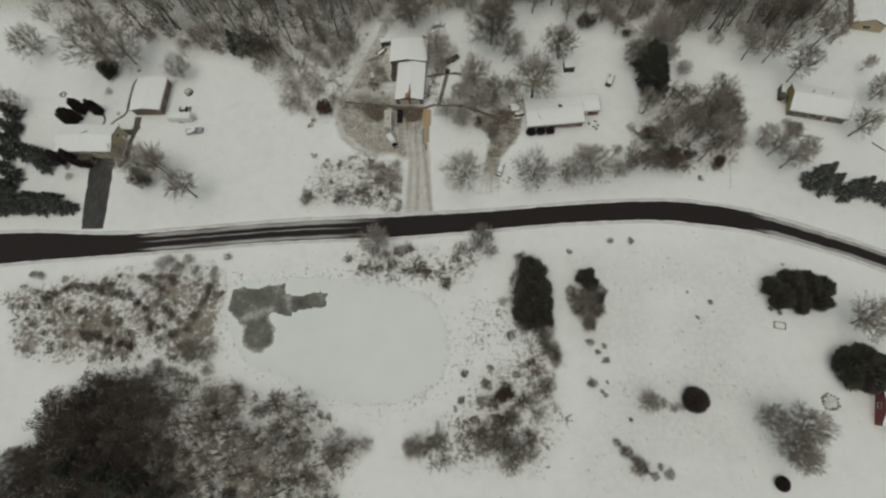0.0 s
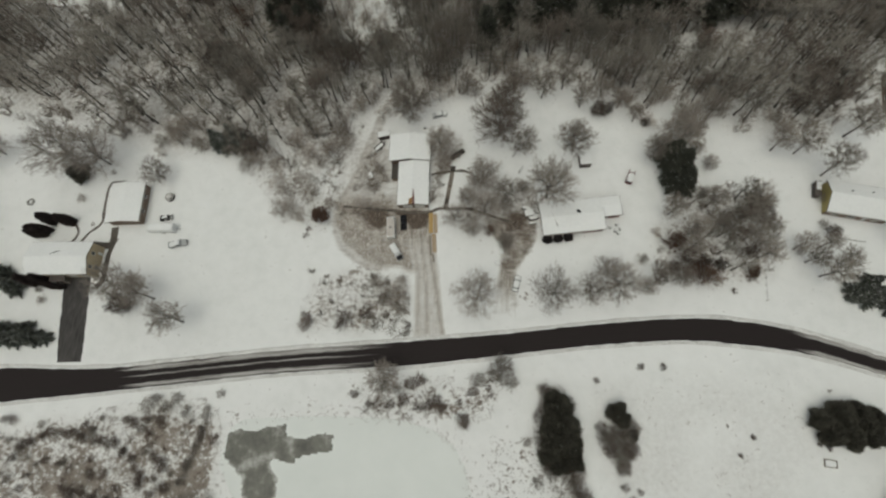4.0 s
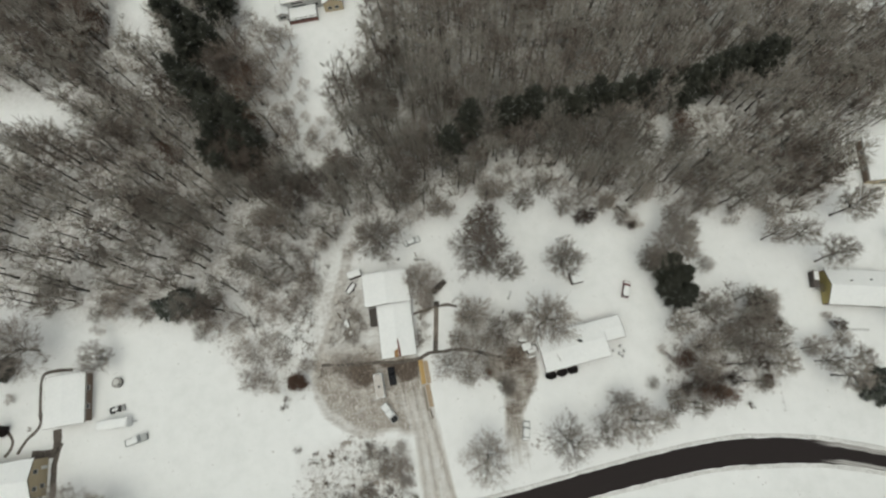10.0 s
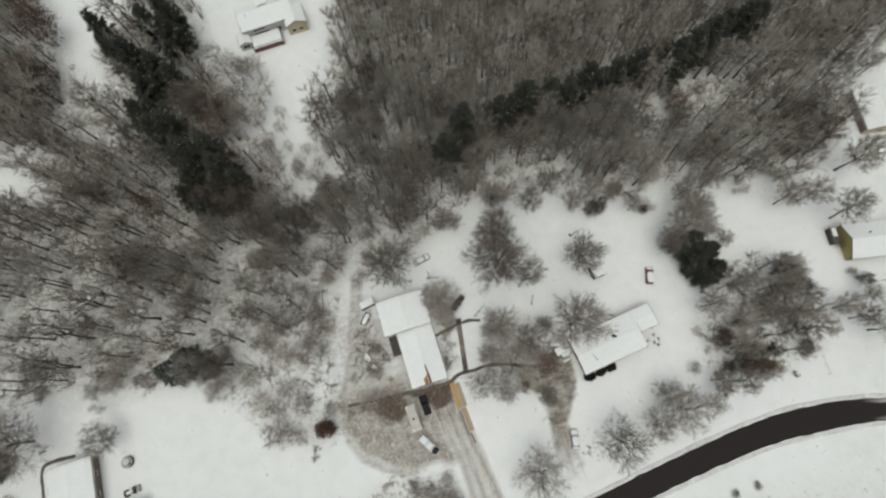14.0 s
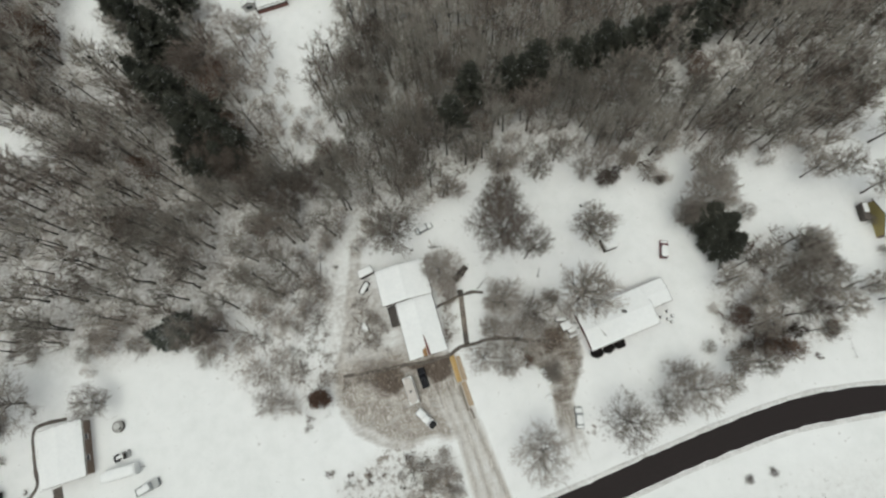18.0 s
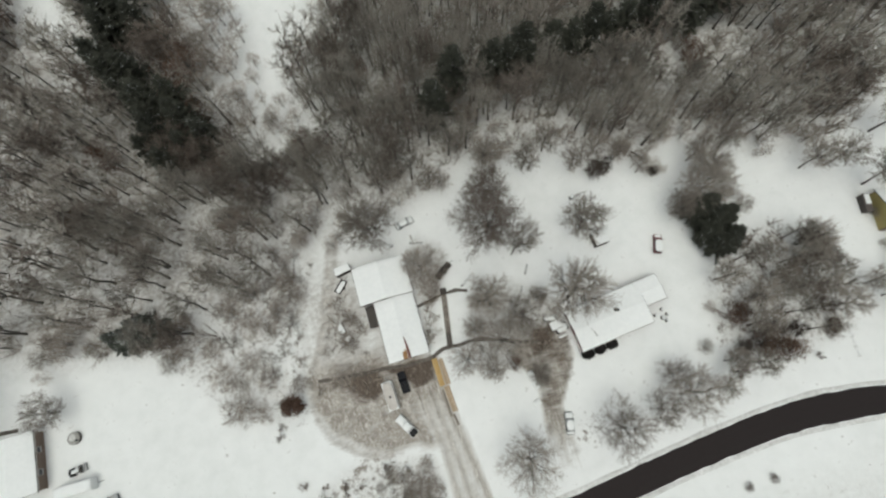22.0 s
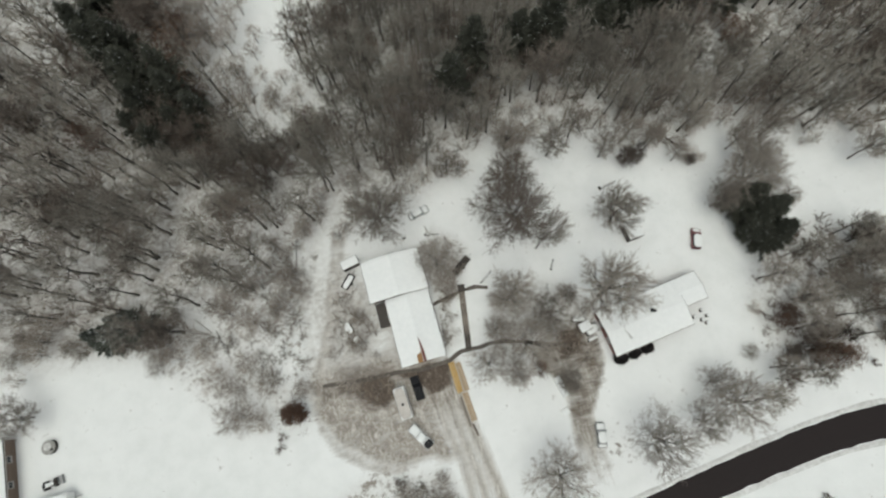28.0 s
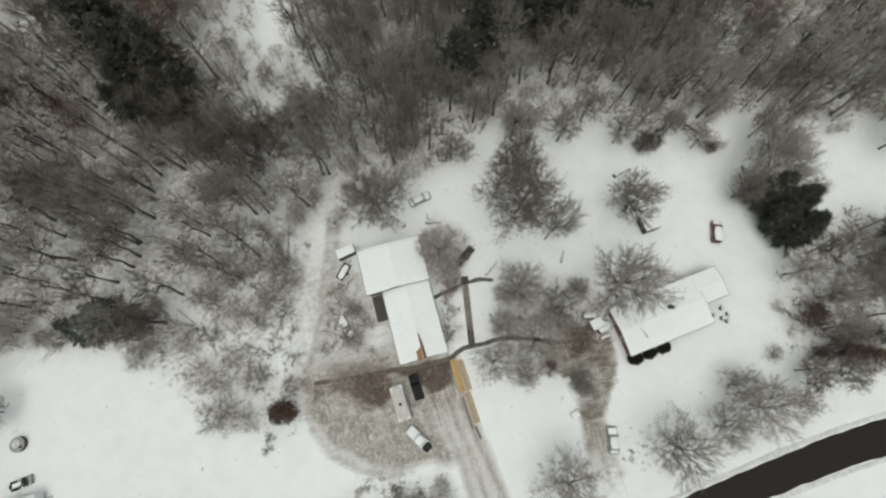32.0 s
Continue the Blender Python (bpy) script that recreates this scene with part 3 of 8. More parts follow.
    # greys the snow under trees and brush: leaf debris plus the crowns' shade
    litter_shade = (0.76 + 0.22 * np.clip((-20 - gx) / 25, 0, 1)) * np.clip(in_woods(gx, gy) / 14 + 0.45, 0, 1) * np.clip(0.35 + 1.3 * (lumps(gx, gy, 0.05, 3.3) - 0.1), 0.3, 1)
    litter_shade = np.maximum(litter_shade, 0.4 * wild(BRUSH_BARN, 6))
    litter_shade = np.maximum(litter_shade, 0.8 * wild(BRUSH_SOUTH, 6))
    litter_shade = np.maximum(litter_shade, 0.5 * soft(east, 6))
    litter_shade = np.maximum(litter_shade, 0.2 * wild(lot, 10))
    litter_shade = np.maximum(litter_shade, 0.3 * wild(BRUSH_CENTRE, 6))
    litter_shade = np.maximum(litter_shade, 0.5 * wild(MEADOW, 6))
    litter_shade = np.maximum(litter_shade, 0.5 * wild(BRUSH_FIELD, 5))
    litter_shade = np.maximum(litter_shade, 0.6 * wild(BARN_WEST, 4))
    litter_shade = np.maximum(litter_shade, 0.7 * wild(BARN_EAST, 3))
    litter_shade = np.maximum(litter_shade, 0.6 * wild(BETWEEN, 4))
    bare = 1 - 0.85 * soft(OPEN_SNOW, 3)
    weed, litter_shade = weed * bare, litter_shade * bare
    rel = np.clip(np.maximum(woods, 1.4 * weed) * near, 0, 1) * np.clip((from_line(ROAD_MID, gx, gy) - 9) / 8, 0, 1)
    rel *= np.clip(-depth_in(POND, gx, gy) / 4, 0, 1)
    z = np.where(rel > 0, rel * 0.3 * (lumps(gx, gy, 0.11) - 0.5), 0)
    verts = np.stack([gx, gy, z], -1).reshape(-1, 3)
    nx, ny = len(xs), len(ys)
    i = (np.arange(ny - 1)[:, None] * nx + np.arange(nx - 1)).ravel()
    me = array_mesh("ground", verts, np.stack([i, i + 1, i + nx + 1, i + nx], 1), np.zeros((0, 3)), SNOW_GROUND)
    for name, values in (("weed", weed), ("mud", mud), ("wet", wet), ("litter_shade", litter_shade), ("track", track)):
        a = me.attributes.new(name, 'FLOAT', 'POINT')
        a.data.foreach_set("value", (values * near).ravel().astype(np.float32))
    me.polygons.foreach_set("use_smooth", [True] * len(me.polygons))
    solo("ground", me, None, "snow-covered ground with dead grass and mud showing through", "ground", kind="structure")


def strip(a, b, z, mat, name, label, cat, across=6, slush=None, kind="structure", edge=0.0, seed=1.0):
    """A band between two lines of places, with a ragged edge."""
    verts, uv, att, n = [], [], [], len(a)
    run = 0.0
    for k in range(n):
        if k:
            run += (a[k] - a[k - 1]).length
        wob = [edge * noise.noise(Vector((run * 0.35, seed + s, 0))) for s in (0, 9)]
        for j in range(across + 1):
            t = j / across
            w = (b[k] - a[k]).length
            tt = t + (wob[0] * (1 - t) + wob[1] * t) / max(w, 0.1)
            p = a[k].lerp(b[k], tt)
            verts.append((p.x, p.y, z if 0 < j < across else z - 0.05))
            uv.append((run, t * w))
            att.append(slush(p.x, t) if slush else 0.0)
    quads = [(k * (across + 1) + j, (k + 1) * (across + 1) + j, (k + 1) * (across + 1) + j + 1, k * (across + 1) + j + 1) for k in range(n - 1) for j in range(across)]
    me = bpy.data.meshes.new(name)
    me.from_pydata(verts, [], quads)
    me.materials.append(mat)
    layer = me.uv_layers.new(name="UVMap")
    for loop in me.loops:
        layer.data[loop.index].uv = uv[loop.vertex_index]
    if slush:
        at = me.attributes.new("slush", 'FLOAT', 'POINT')
        at.data.foreach_set("value", att)
    return solo(name, me, None, label, cat, kind=kind)


def ridge(line, name, label, width, height, mat, seed):
    """An uneven heap of snow along a line."""
    rings = []
    for k, p in enumerate(line):
        q = line[min(k + 1, len(line) - 1)] - line[max(k - 1, 0)]
        side = Vector((-q.y, q.x)).normalized()
        u = noise.noise(Vector((k * 0.23, seed, 0)))
        h = height * (0.55 + 0.8 * abs(u) + 0.3 * noise.noise(Vector((k * 0.9, seed, 4))))
        w = width * (0.8 + 0.5 * u)
        rings.append([(*(p + side * s * w), max(z * h, 0) - 0.02) for s, z in ((-0.5, 0), (-0.3, 0.65), (-0.05, 1), (0.22, 0.6), (0.5, 0))])
    sh = Shape()
    v = [p for r in rings for p in r]
    sh.add(v, [(a * 5 + i, (a + 1) * 5 + i, (a + 1) * 5 + i + 1, a * 5 + i + 1) for a in range(len(rings) - 1) for i in range(4)])
    return solo(name, sh, mat, label, "snow bank", kind="structure", smooth=True)


ground()
NORTH_EDGE, SOUTH_EDGE = smooth_line(ROAD_NORTH), smooth_line(ROAD_SOUTH)


def even(line, n):
    """n points evenly along a line."""
    d = np.r_[0, np.cumsum([(b - a).length for a, b in zip(line, line[1:])])]
    s = np.linspace(0, d[-1], n)
    return [Vector((x, y)) for x, y in zip(np.interp(s, d, [p.x for p in line]), np.interp(s, d, [p.y for p in line]))]


NORTH_EDGE, SOUTH_EDGE = even(NORTH_EDGE, 420), even(SOUTH_EDGE, 420)


def road_slush(x, t):
    """How much slush lies at a place along the road, from the north edge (0) to the south edge (1)."""
    west = min(1, max(0, (14 - x) / 30)) * min(1, max(0, (x + 84) / 14))
    far_east = min(1, max(0, (x - 104) / 14))
    bands = west * (math.exp(-((t - 0.16) / 0.1) ** 2) + 0.75 * math.exp(-((t - 0.46) / 0.06) ** 2) + 0.85 * math.exp(-((t - 0.84) / 0.1) ** 2))
    bands += far_east * (math.exp(-((t - 0.14) / 0.12) ** 2) + 0.9 * math.exp(-((t - 0.85) / 0.12) ** 2))
    return min(1, bands + 0.75 * math.exp(-(t / 0.05) ** 2) + 0.6 * math.exp(-((1 - t) / 0.05) ** 2))


strip(NORTH_EDGE, SOUTH_EDGE, 0.03, ROAD, "road", "wet dark asphalt road with slush ridges, cleared of snow", "road", across=22, slush=road_slush, edge=0.35)
ridge([p + Vector((0, 0.5)) for p in NORTH_EDGE], "snow_bank_north", "low ploughed snow bank along the road edge", 1.3, 0.28, BANK, 3.0)
ridge([p - Vector((0, 0.5)) for p in SOUTH_EDGE], "snow_bank_south", "low ploughed snow bank along the road edge", 1.3, 0.26, BANK, 8.0)

DRIVE_W = [Vector(p) for p in ((-104.3, -22.5), (-103.0, -30), (-101.2, -40), (-99.0, -50.2))]
DRIVE_E = [Vector(p) for p in ((-94.6, -22.0), (-93.2, -30), (-91.6, -40), (-90.2, -49.6))]
strip(even(DRIVE_W, 40), even(DRIVE_E, 40), 0.025, DRIVE, "driveway", "grey asphalt driveway swept clear of snow", "driveway", across=8, edge=0.4, seed=5)


def footpath(pts, width, name, label, mat=PATH_DIRT, z=0.035, seed=2.0):
    line = smooth_line(pts, 1.0)
    a, b = [], []
    for k, p in enumerate(line):
        q = line[min(k + 1, len(line) - 1)] - line[max(k - 1, 0)]
        s = Vector((-q.y, q.x)).normalized() * width / 2
        a.append(p + s)
        b.append(p - s)
    return strip(a, b, z, mat, name, label, "path", across=4, edge=0.35, seed=seed)


footpath([(-17, 0.6), (-12, 0.1), (-6, -0.4), (-0.6, -0.7), (5, -1.3), (11, -1.0)], 1.0, "footpath", "narrow dark trodden dirt path along the barn front")
footpath([(10.8, -1.0), (13.5, 0.2), (16.9, 0.1), (22, 0.1), (27.2, -1.2), (30, -2.4), (36, -4.4)], 1.05, "footpath", "narrow dark trodden dirt path through the snow", seed=6)
# past the walkway the strip is tree shade, drawn on as path
footpath([(10.2, 11.6), (13.0, 12.2), (16.6, 12.9), (20, 13.0), (23, 12.4)], 0.9, "footpath", "narrow dark dirt path beside the barn, its east end painted shade", seed=8)
footpath([(-88, 8.4), (-92.5, 8.6), (-96.2, 8.1), (-96.9, 4.5), (-96.4, -1.7), (-96.1, -6.0), (-99.4, -9.3), (-101.5, -12.6)], 1.0, "footpath", "brown trodden path round the garage", seed=11)
footpath([(-91.0, -7.4), (-90.6, -11.5), (-91.8, -13.6), (-97.5, -13.4)], 2.8, "footpath", "brown trodden path between garage and house", seed=14)
footpath([(-89.6, -11), (-90.9, -15.5), (-90.8, -20), (-90.7, -25), (-92.5, -27)], 1.9, "footpath", "brown trodden path along the house wall", seed=16)
footpath([(-105.1, -12.9), (-103.7, -11.4), (-103.2, -9.0), (-104.6, -6.9), (-106.5, -5.6)], 1.0, "footpath", "brown curved garden path", seed=19)


def pond():
    sh = Shape()
    line = smooth_line(POND + POND[:1], 1.5)[:-1]
    pts = [(p.x + 0.4 * noise.noise(Vector((p.x, p.y, 3))), p.y + 0.4 * noise.noise(Vector((p.x, p.y, 7)))) for p in line]
    sh.prism(pts, -0.1, 0.02)
    solo("pond", sh, POND_SNOW, "frozen pond under smooth even snow", "pond", kind="structure")
    # the bare dark ice, finer towards its rim
    xs, ys = np.arange(-45, -9, 0.45), np.arange(-88.5, -62, 0.45)
    gx, gy = np.meshgrid(xs, ys)
    jag = 1.1 * (lumps(gx, gy, 0.55, 2.0) - 0.5) + 0.7 * (lumps(gx, gy, 1.4, 5.0) - 0.5)
    d = depth_in(BARE_ICE, gx, gy) + jag
    nx = len(xs)
    keep = (d > 0)
    cell = keep[:-1, :-1] & keep[1:, :-1] & keep[:-1, 1:] & keep[1:, 1:]
    i = (np.arange(len(ys) - 1)[:, None] * nx + np.arange(nx - 1))[cell]
    me = array_mesh("bare_ice", np.stack([gx, gy, np.full_like(gx, 0.028)], -1).reshape(-1, 3), np.stack([i, i + 1, i + nx + 1, i + nx], 1), np.zeros((0, 3)), DARK_ICE)
    rim = np.clip(1 - d / 1.6, 0, 1) * np.where(gy < -74, 0.9, 0.15) * np.where(gx > -24, 1.2, 1)
    for seam, k in (([(-39.4, -77.2), (-34.6, -74.6), (-29.6, -72.6)], 0.5), ([(-24.3, -64.6), (-24.4, -68.4), (-23.6, -72.6)], 0.45)):
        rim = np.maximum(rim, k * np.exp(-(from_line(seam, gx, gy) / 1.4) ** 2))
    a = me.attributes.new("rim", 'FLOAT', 'POINT')
    a.data.foreach_set("value", rim.ravel().astype(np.float32))
    bm = bmesh.new()
    bm.from_mesh(me)
    bmesh.ops.delete(bm, geom=[v for v in bm.verts if not v.link_faces], context='VERTS')
    bm.to_mesh(me)
    bm.free()
    solo("bare_ice", me, None, "jagged patch of dark thin ice on the pond", "ice", kind="structure")


pond()


# ---- buildings ----
def wall_shape(length, height, thick, openings, gable=0.0):
    """A wall along x from 0, its outer face at y = 0, with real openings and an optional gable on top."""
    sh, seen = Shape(), {}

    def vert(x, y, z):
        key = (round(x, 4), y, round(z, 4))
        if key not in seen:
            seen[key] = len(sh.v)
            sh.v.append((x, y, z))
        return seen[key]

    xs = sorted({0.0, length, *[v for o in openings for v in o[:2]]})
    zs = sorted({0.0, height, *[v for o in openings for v in o[2:]]})
    solid = lambda i, k: 0 <= i < len(xs) - 1 and 0 <= k < len(zs) - 1 and not any(o[0] < (xs[i] + xs[i + 1]) / 2 < o[1] and o[2] < (zs[k] + zs[k + 1]) / 2 < o[3] for o in openings)
    for i in range(len(xs) - 1):
        for k in range(len(zs) - 1):
            if not solid(i, k):
                continue
            x0, x1, z0, z1 = xs[i], xs[i + 1], zs[k], zs[k + 1]
            sides = [[(x0, 0, z0), (x1, 0, z0), (x1, 0, z1), (x0, 0, z1)], [(x1, thick, z0), (x0, thick, z0), (x0, thick, z1), (x1, thick, z1)]]
            if not solid(i - 1, k):
                sides.append([(x0, thick, z0), (x0, 0, z0), (x0, 0, z1), (x0, thick, z1)])
            if not solid(i + 1, k):
                sides.append([(x1, 0, z0), (x1, thick, z0), (x1, thick, z1), (x1, 0, z1)])
            if not solid(i, k - 1):
                sides.append([(x0, 0, z0), (x0, thick, z0), (x1, thick, z0), (x1, 0, z0)])
            if not solid(i, k + 1):
                sides.append([(x0, 0, z1), (x1, 0, z1), (x1, thick, z1), (x0, thick, z1)])
            sh.f += [tuple(vert(*p) for p in f) for f in sides]
    if gable:
        tip = height + gable
        for f in ([(0.0, 0, height), (length, 0, height), (length / 2, 0, tip)], [(length, thick, height), (0.0, thick, height), (length / 2, thick, tip)],
                  [(length, 0, height), (length, thick, height), (length / 2, thick, tip), (length / 2, 0, tip)], [(0.0, thick, height), (0.0, 0, height), (length / 2, 0, tip), (length / 2, thick, tip)]):
            sh.f.append(tuple(vert(*p) for p in f))
    return sh


def window_parts(parent, m, w, h, thick):
    """A framed window in the opening whose lower left corner is the origin of m."""
    fr = Shape()
    for x0, z0, x1, z1 in ((-0.08, -0.08, w + 0.08, 0.02), (-0.08, h - 0.02, w + 0.08, h + 0.08), (-0.08, 0.02, 0.02, h - 0.02), (w - 0.02, 0.02, w + 0.08, h - 0.02), (w / 2 - 0.025, 0.02, w / 2 + 0.025, h - 0.02)):
        fr.box(x0, -0.03, z0, x1, thick * 0.5, z1)
    win = part("window", fr, TRIM, parent, "pale framed window", at=m)
    part("pane", Shape().box(0.02, 0.06, 0.02, w - 0.02, 0.08, h - 0.02), GLASS, win)
    part("sill", Shape().box(-0.12, -0.1, -0.14, w + 0.12, -0.03, -0.08), TRIM, win)
    return win


def door_parts(parent, m, w, h, mat=WHITE, panels=1):
    d = part("door", Shape().box(0.03, 0.05, 0.0, w - 0.03, 0.1, h - 0.03), mat, parent, "closed panel door", at=m)
    for k in range(panels * 2):
        x0 = 0.15 + (w - 0.3) * (k % 2) / 2
        z0 = 0.15 + (h - 0.3) * (k // 2) / panels
        part("panel", Shape().box(x0 + 0.05, 0.03, z0 + 0.05, x0 + (w - 0.3) / 2 - 0.05, 0.05, z0 + (h - 0.3) / panels - 0.05), mat, d)
    part("handle", Shape().tube((w - 0.15, 0.0, 1.0), (w - 0.15, 0.05, 1.0), 0.03), STEEL, d)
    return d


def house(name, m, lx, ly, eave, rise, mat, label, ends="x", over=0.45, fronts=(), roof_mat=SHINGLE, snow=0.2, gable_mat=None, cat="house", base_h=0.3):
    """A gabled house, its floor plan lx by ly centred on the origin; the ridge runs along the axis named by ends.
    fronts: (wall, kind, from, to, bottom, top) for each opening; wall is south, east, north or west."""
    root = thing(name, m, label, cat)
    t = 0.22
    sides = {"south": (lx, pose(-lx / 2, -ly / 2, 0)), "north": (lx, pose(lx / 2, ly / 2, 0, 0, 0, 180)),
             "east": (ly - 2 * t, pose(lx / 2, -ly / 2 + t, 0, 0, 0, 90)), "west": (ly - 2 * t, pose(-lx / 2, ly / 2 - t, 0, 0, 0, -90))}
    for side, (length, mm) in sides.items():
        opens = [(a, b, c, d) for s, k, a, b, c, d in fronts if s == side]
        gabled = (ends == "x" and side in ("east", "west")) or (ends == "y" and side in ("south", "north"))
        g = rise * (length / (ly if ends == "x" else lx)) if gabled else 0
        w = part("wall", wall_shape(length, eave, t, opens, g - 0.05 if g else 0), gable_mat if gabled and gable_mat else mat, root, at=mm)
        for s, k, a, b, c, d in fronts:
            if s != side:
                continue
            if k == "window":
                window_parts(w, pose(a, 0, c), b - a, d - c, t)
            else:
                door_parts(w, pose(a, 0, c), b - a, d - c, WHITE if k == "door" else BROWN if cat == "garage" else TRIM, 1 if k == "door" else 3)
    part("floor", Shape().box(-lx / 2 + t, -ly / 2 + t, 0, lx / 2 - t, ly / 2 - t, 0.1), CONCRETE, root)
    part("foundation", Shape().box(-lx / 2 - 0.03, -ly / 2 - 0.03, -0.4, lx / 2 + 0.03, ly / 2 + 0.03, -0.003), CONCRETE, root)
    half, run = (ly / 2, lx / 2) if ends == "x" else (lx / 2, ly / 2)
    slope = rise / half
    e = half + over
    for sgn, tag in ((-1, "roof"), (1, "roof")):
        for nm, z0, th, ov, mt in ((tag, 0.02, 0.18, over, roof_mat), ("roof_snow", 0.204, snow, over - 0.06, SNOW)):
            ee, rr = half + ov, run + ov
            n = 14
            top, bot = [], []
            rows = []
            for j, u in enumerate((0.0, 0.35, 0.75, 1.0)):
                row = []
                for i in range(n + 1):
                    s = -rr + 2 * rr * i / n
                    d = ee * u
                    if nm == "roof_snow" and u == 1.0:
                        d -= 0.1 * abs(noise.noise(Vector((s * 0.7, sgn * 3, lx))))
                    if nm == "roof_snow" and i in (0, n):
                        s -= math.copysign(0.08 * abs(noise.noise(Vector((d * 0.9, 5, ly)))), s)
                    z = eave + rise - slope * d + z0
                    lift = th
                    if nm == "roof_snow":
                        lift = th * (0.75 + 0.5 * noise.noise(Vector((s * 0.3, d * 0.3 * sgn, lx)))) * (0.45 if u == 1.0 or i in (0, n) else 1)
                    row.append((s, d * sgn, z, z + lift))
                rows.append(row)
            sh = Shape()
            k = n + 1
            flat = [p for row in rows for p in row]
            pos = lambda s, d, z: (s, d, z) if ends == "x" else (d, s, z)
            v = [pos(s, d, zb) for s, d, zb, zt in flat] + [pos(s, d, zt) for s, d, zb, zt in flat]
            N = len(flat)
            f = []
            for a in range(3):
                for i in range(n):
                    q = (a * k + i, a * k + i + 1, (a + 1) * k + i + 1, (a + 1) * k + i)
                    f += [q, tuple(N + c for c in q[::-1])]
            for i in range(n):
                f.append((3 * k + i, 3 * k + i + 1, N + 3 * k + i + 1, N + 3 * k + i))
                f.append((i + 1, i, N + i, N + i + 1))
            for a in range(3):
                f.append((a * k, (a + 1) * k, N + (a + 1) * k, N + a * k))
                f.append(((a + 1) * k + n, a * k + n, N + a * k + n, N + (a + 1) * k + n))
            sh.add(v, f)
            me = sh.mesh(nm, mt)
            bm = bmesh.new()
            bm.from_mesh(me)
            bmesh.ops.recalc_face_normals(bm, faces=bm.faces)
            bm.to_mesh(me)
            bm.free()
            part(nm, me, None, root, "white snow lying on the roof" if nm == "roof_snow" else "")
    for sgn in (-1, 1):
        if ends == "x":
            part("gutter", Shape().box(-run - over, sgn * e - 0.06, eave - slope * over - 0.1, run + over, sgn * e + 0.06, eave - slope * over + 0.02), TRIM, root)
        else:
            part("gutter", Shape().box(sgn * e - 0.06, -run - over, eave - slope * over - 0.1, sgn * e + 0.06, run + over, eave - slope * over + 0.02), TRIM, root)
    return root


def vent(root, x, y, z, r=0.12, h=0.6):
    v = part("vent_pipe", Shape().tube((x, y, z - 0.6), (x, y, z + h), r, n=10), BLACK, root, "dark roof vent")
    part("cap", Shape().tube((x, y, z + h), (x, y, z + h + 0.08), r * 1.6, r * 1.2, 10), BLACK, v)


def chimney(root, x, y, z, w=0.7, h=1.0, mat=REDBROWN):
    c = part("chimney", Shape().box(x - w / 2, y - w / 2, z - 1.2, x + w / 2, y + w / 2, z + h, 0.03), mat, root)
    part("chimney_cap", Shape().box(x - w / 2 - 0.06, y - w / 2 - 0.06, z + h, x + w / 2 + 0.06, y + w / 2 + 0.06, z + h + 0.1), CONCRETE, c)


# the long barn in two sections, with a lean-to
barn = house("barn", pose(5.25, 7.4, 0, 0, 0, 1.5), 9.0, 14.2, 2.9, 0.95, BROWN, "long weathered barn with a snowy gable roof and rusty front", "y", 0.4,
             fronts=[("south", "garage", 1.2, 4.2, 0.05, 2.5), ("south", "garage", 4.9, 7.9, 0.05, 2.5), ("east", "window", 2, 3, 1, 2), ("east", "window", 8, 9, 1, 2), ("west", "window", 4, 5, 1, 2)], cat="barn")
for side, x0, x1, y0, y1, mat, label in ((-1, 0.1, 1.15, -7.45, -5.6, RUST, "bare tan roof boards at the front edge"), (1, 0.02, 0.62, -7.45, -2.8, REDBROWN, "bare dark red roof metal at the front edge")):
    outl = [(side * x0, y0), (side * x1, y0), (side * x1 * 0.95, y0 + (y1 - y0) * (0.9 if side < 0 else 0.45)), (side * (x0 + x1) * 0.4, y1), (side * x0, y1 + 0.5)]
    zf = lambda x: 2.9 + 0.95 - 0.95 / 4.5 * abs(x) + 0.5
    v = [(x, y, zf(x)) for x, y in outl]
    w = [(x, y, zf(x) - 0.25) for x, y in outl]
    n = len(v)
    bare = Shape().add(v + w, [tuple(range(n)) if side > 0 else tuple(range(n))[::-1]] + [(i, (i + 1) % n, n + (i + 1) % n, n + i) for i in range(n)])
    part("bare_roof_patch", bare, mat, barn, label)
house("stable", pose(3.5, 19.5, 0, 0, 0, 1.5), 12.2, 8.6, 3.5, 1.1, BROWN, "wide brown stable under deep snow behind the barn", "y", 0.5,
             fronts=[("east", "window", 3, 4, 1.2, 2.2), ("north", "garage", 4, 7, 0.05, 2.8)], cat="barn")
lean = thing("lean_to", pose(-0.55, 11.8, 0, 0, 0, 1.5), "low dark brown lean-to shed against the barn wall", "shed")
part("wall", Shape().box(-1.3, -2.4, 0, -1.2, 2.4, 1.9), BROWN, lean)
part("wall", Shape().box(-1.2, -2.4, 0, 1.05, -2.3, 1.9), BROWN, lean)
part("wall", Shape().box(-1.2, 2.3, 0, 1.05, 2.4, 1.9), BROWN, lean)
part("roof", Shape().add([(-1.5, -2.6, 1.85), (1.1, -2.6, 2.35), (1.1, 2.6, 2.35), (-1.5, 2.6, 1.85), (-1.5, -2.6, 2.0), (1.1, -2.6, 2.5), (1.1, 2.6, 2.5), (-1.5, 2.6, 2.0)],
                         [(0, 3, 2, 1), (4, 5, 6, 7), (0, 1, 5, 4), (1, 2, 6, 5), (2, 3, 7, 6), (3, 0, 4, 7)]), DARKWOOD, lean, "bare weathered dark roof boards")

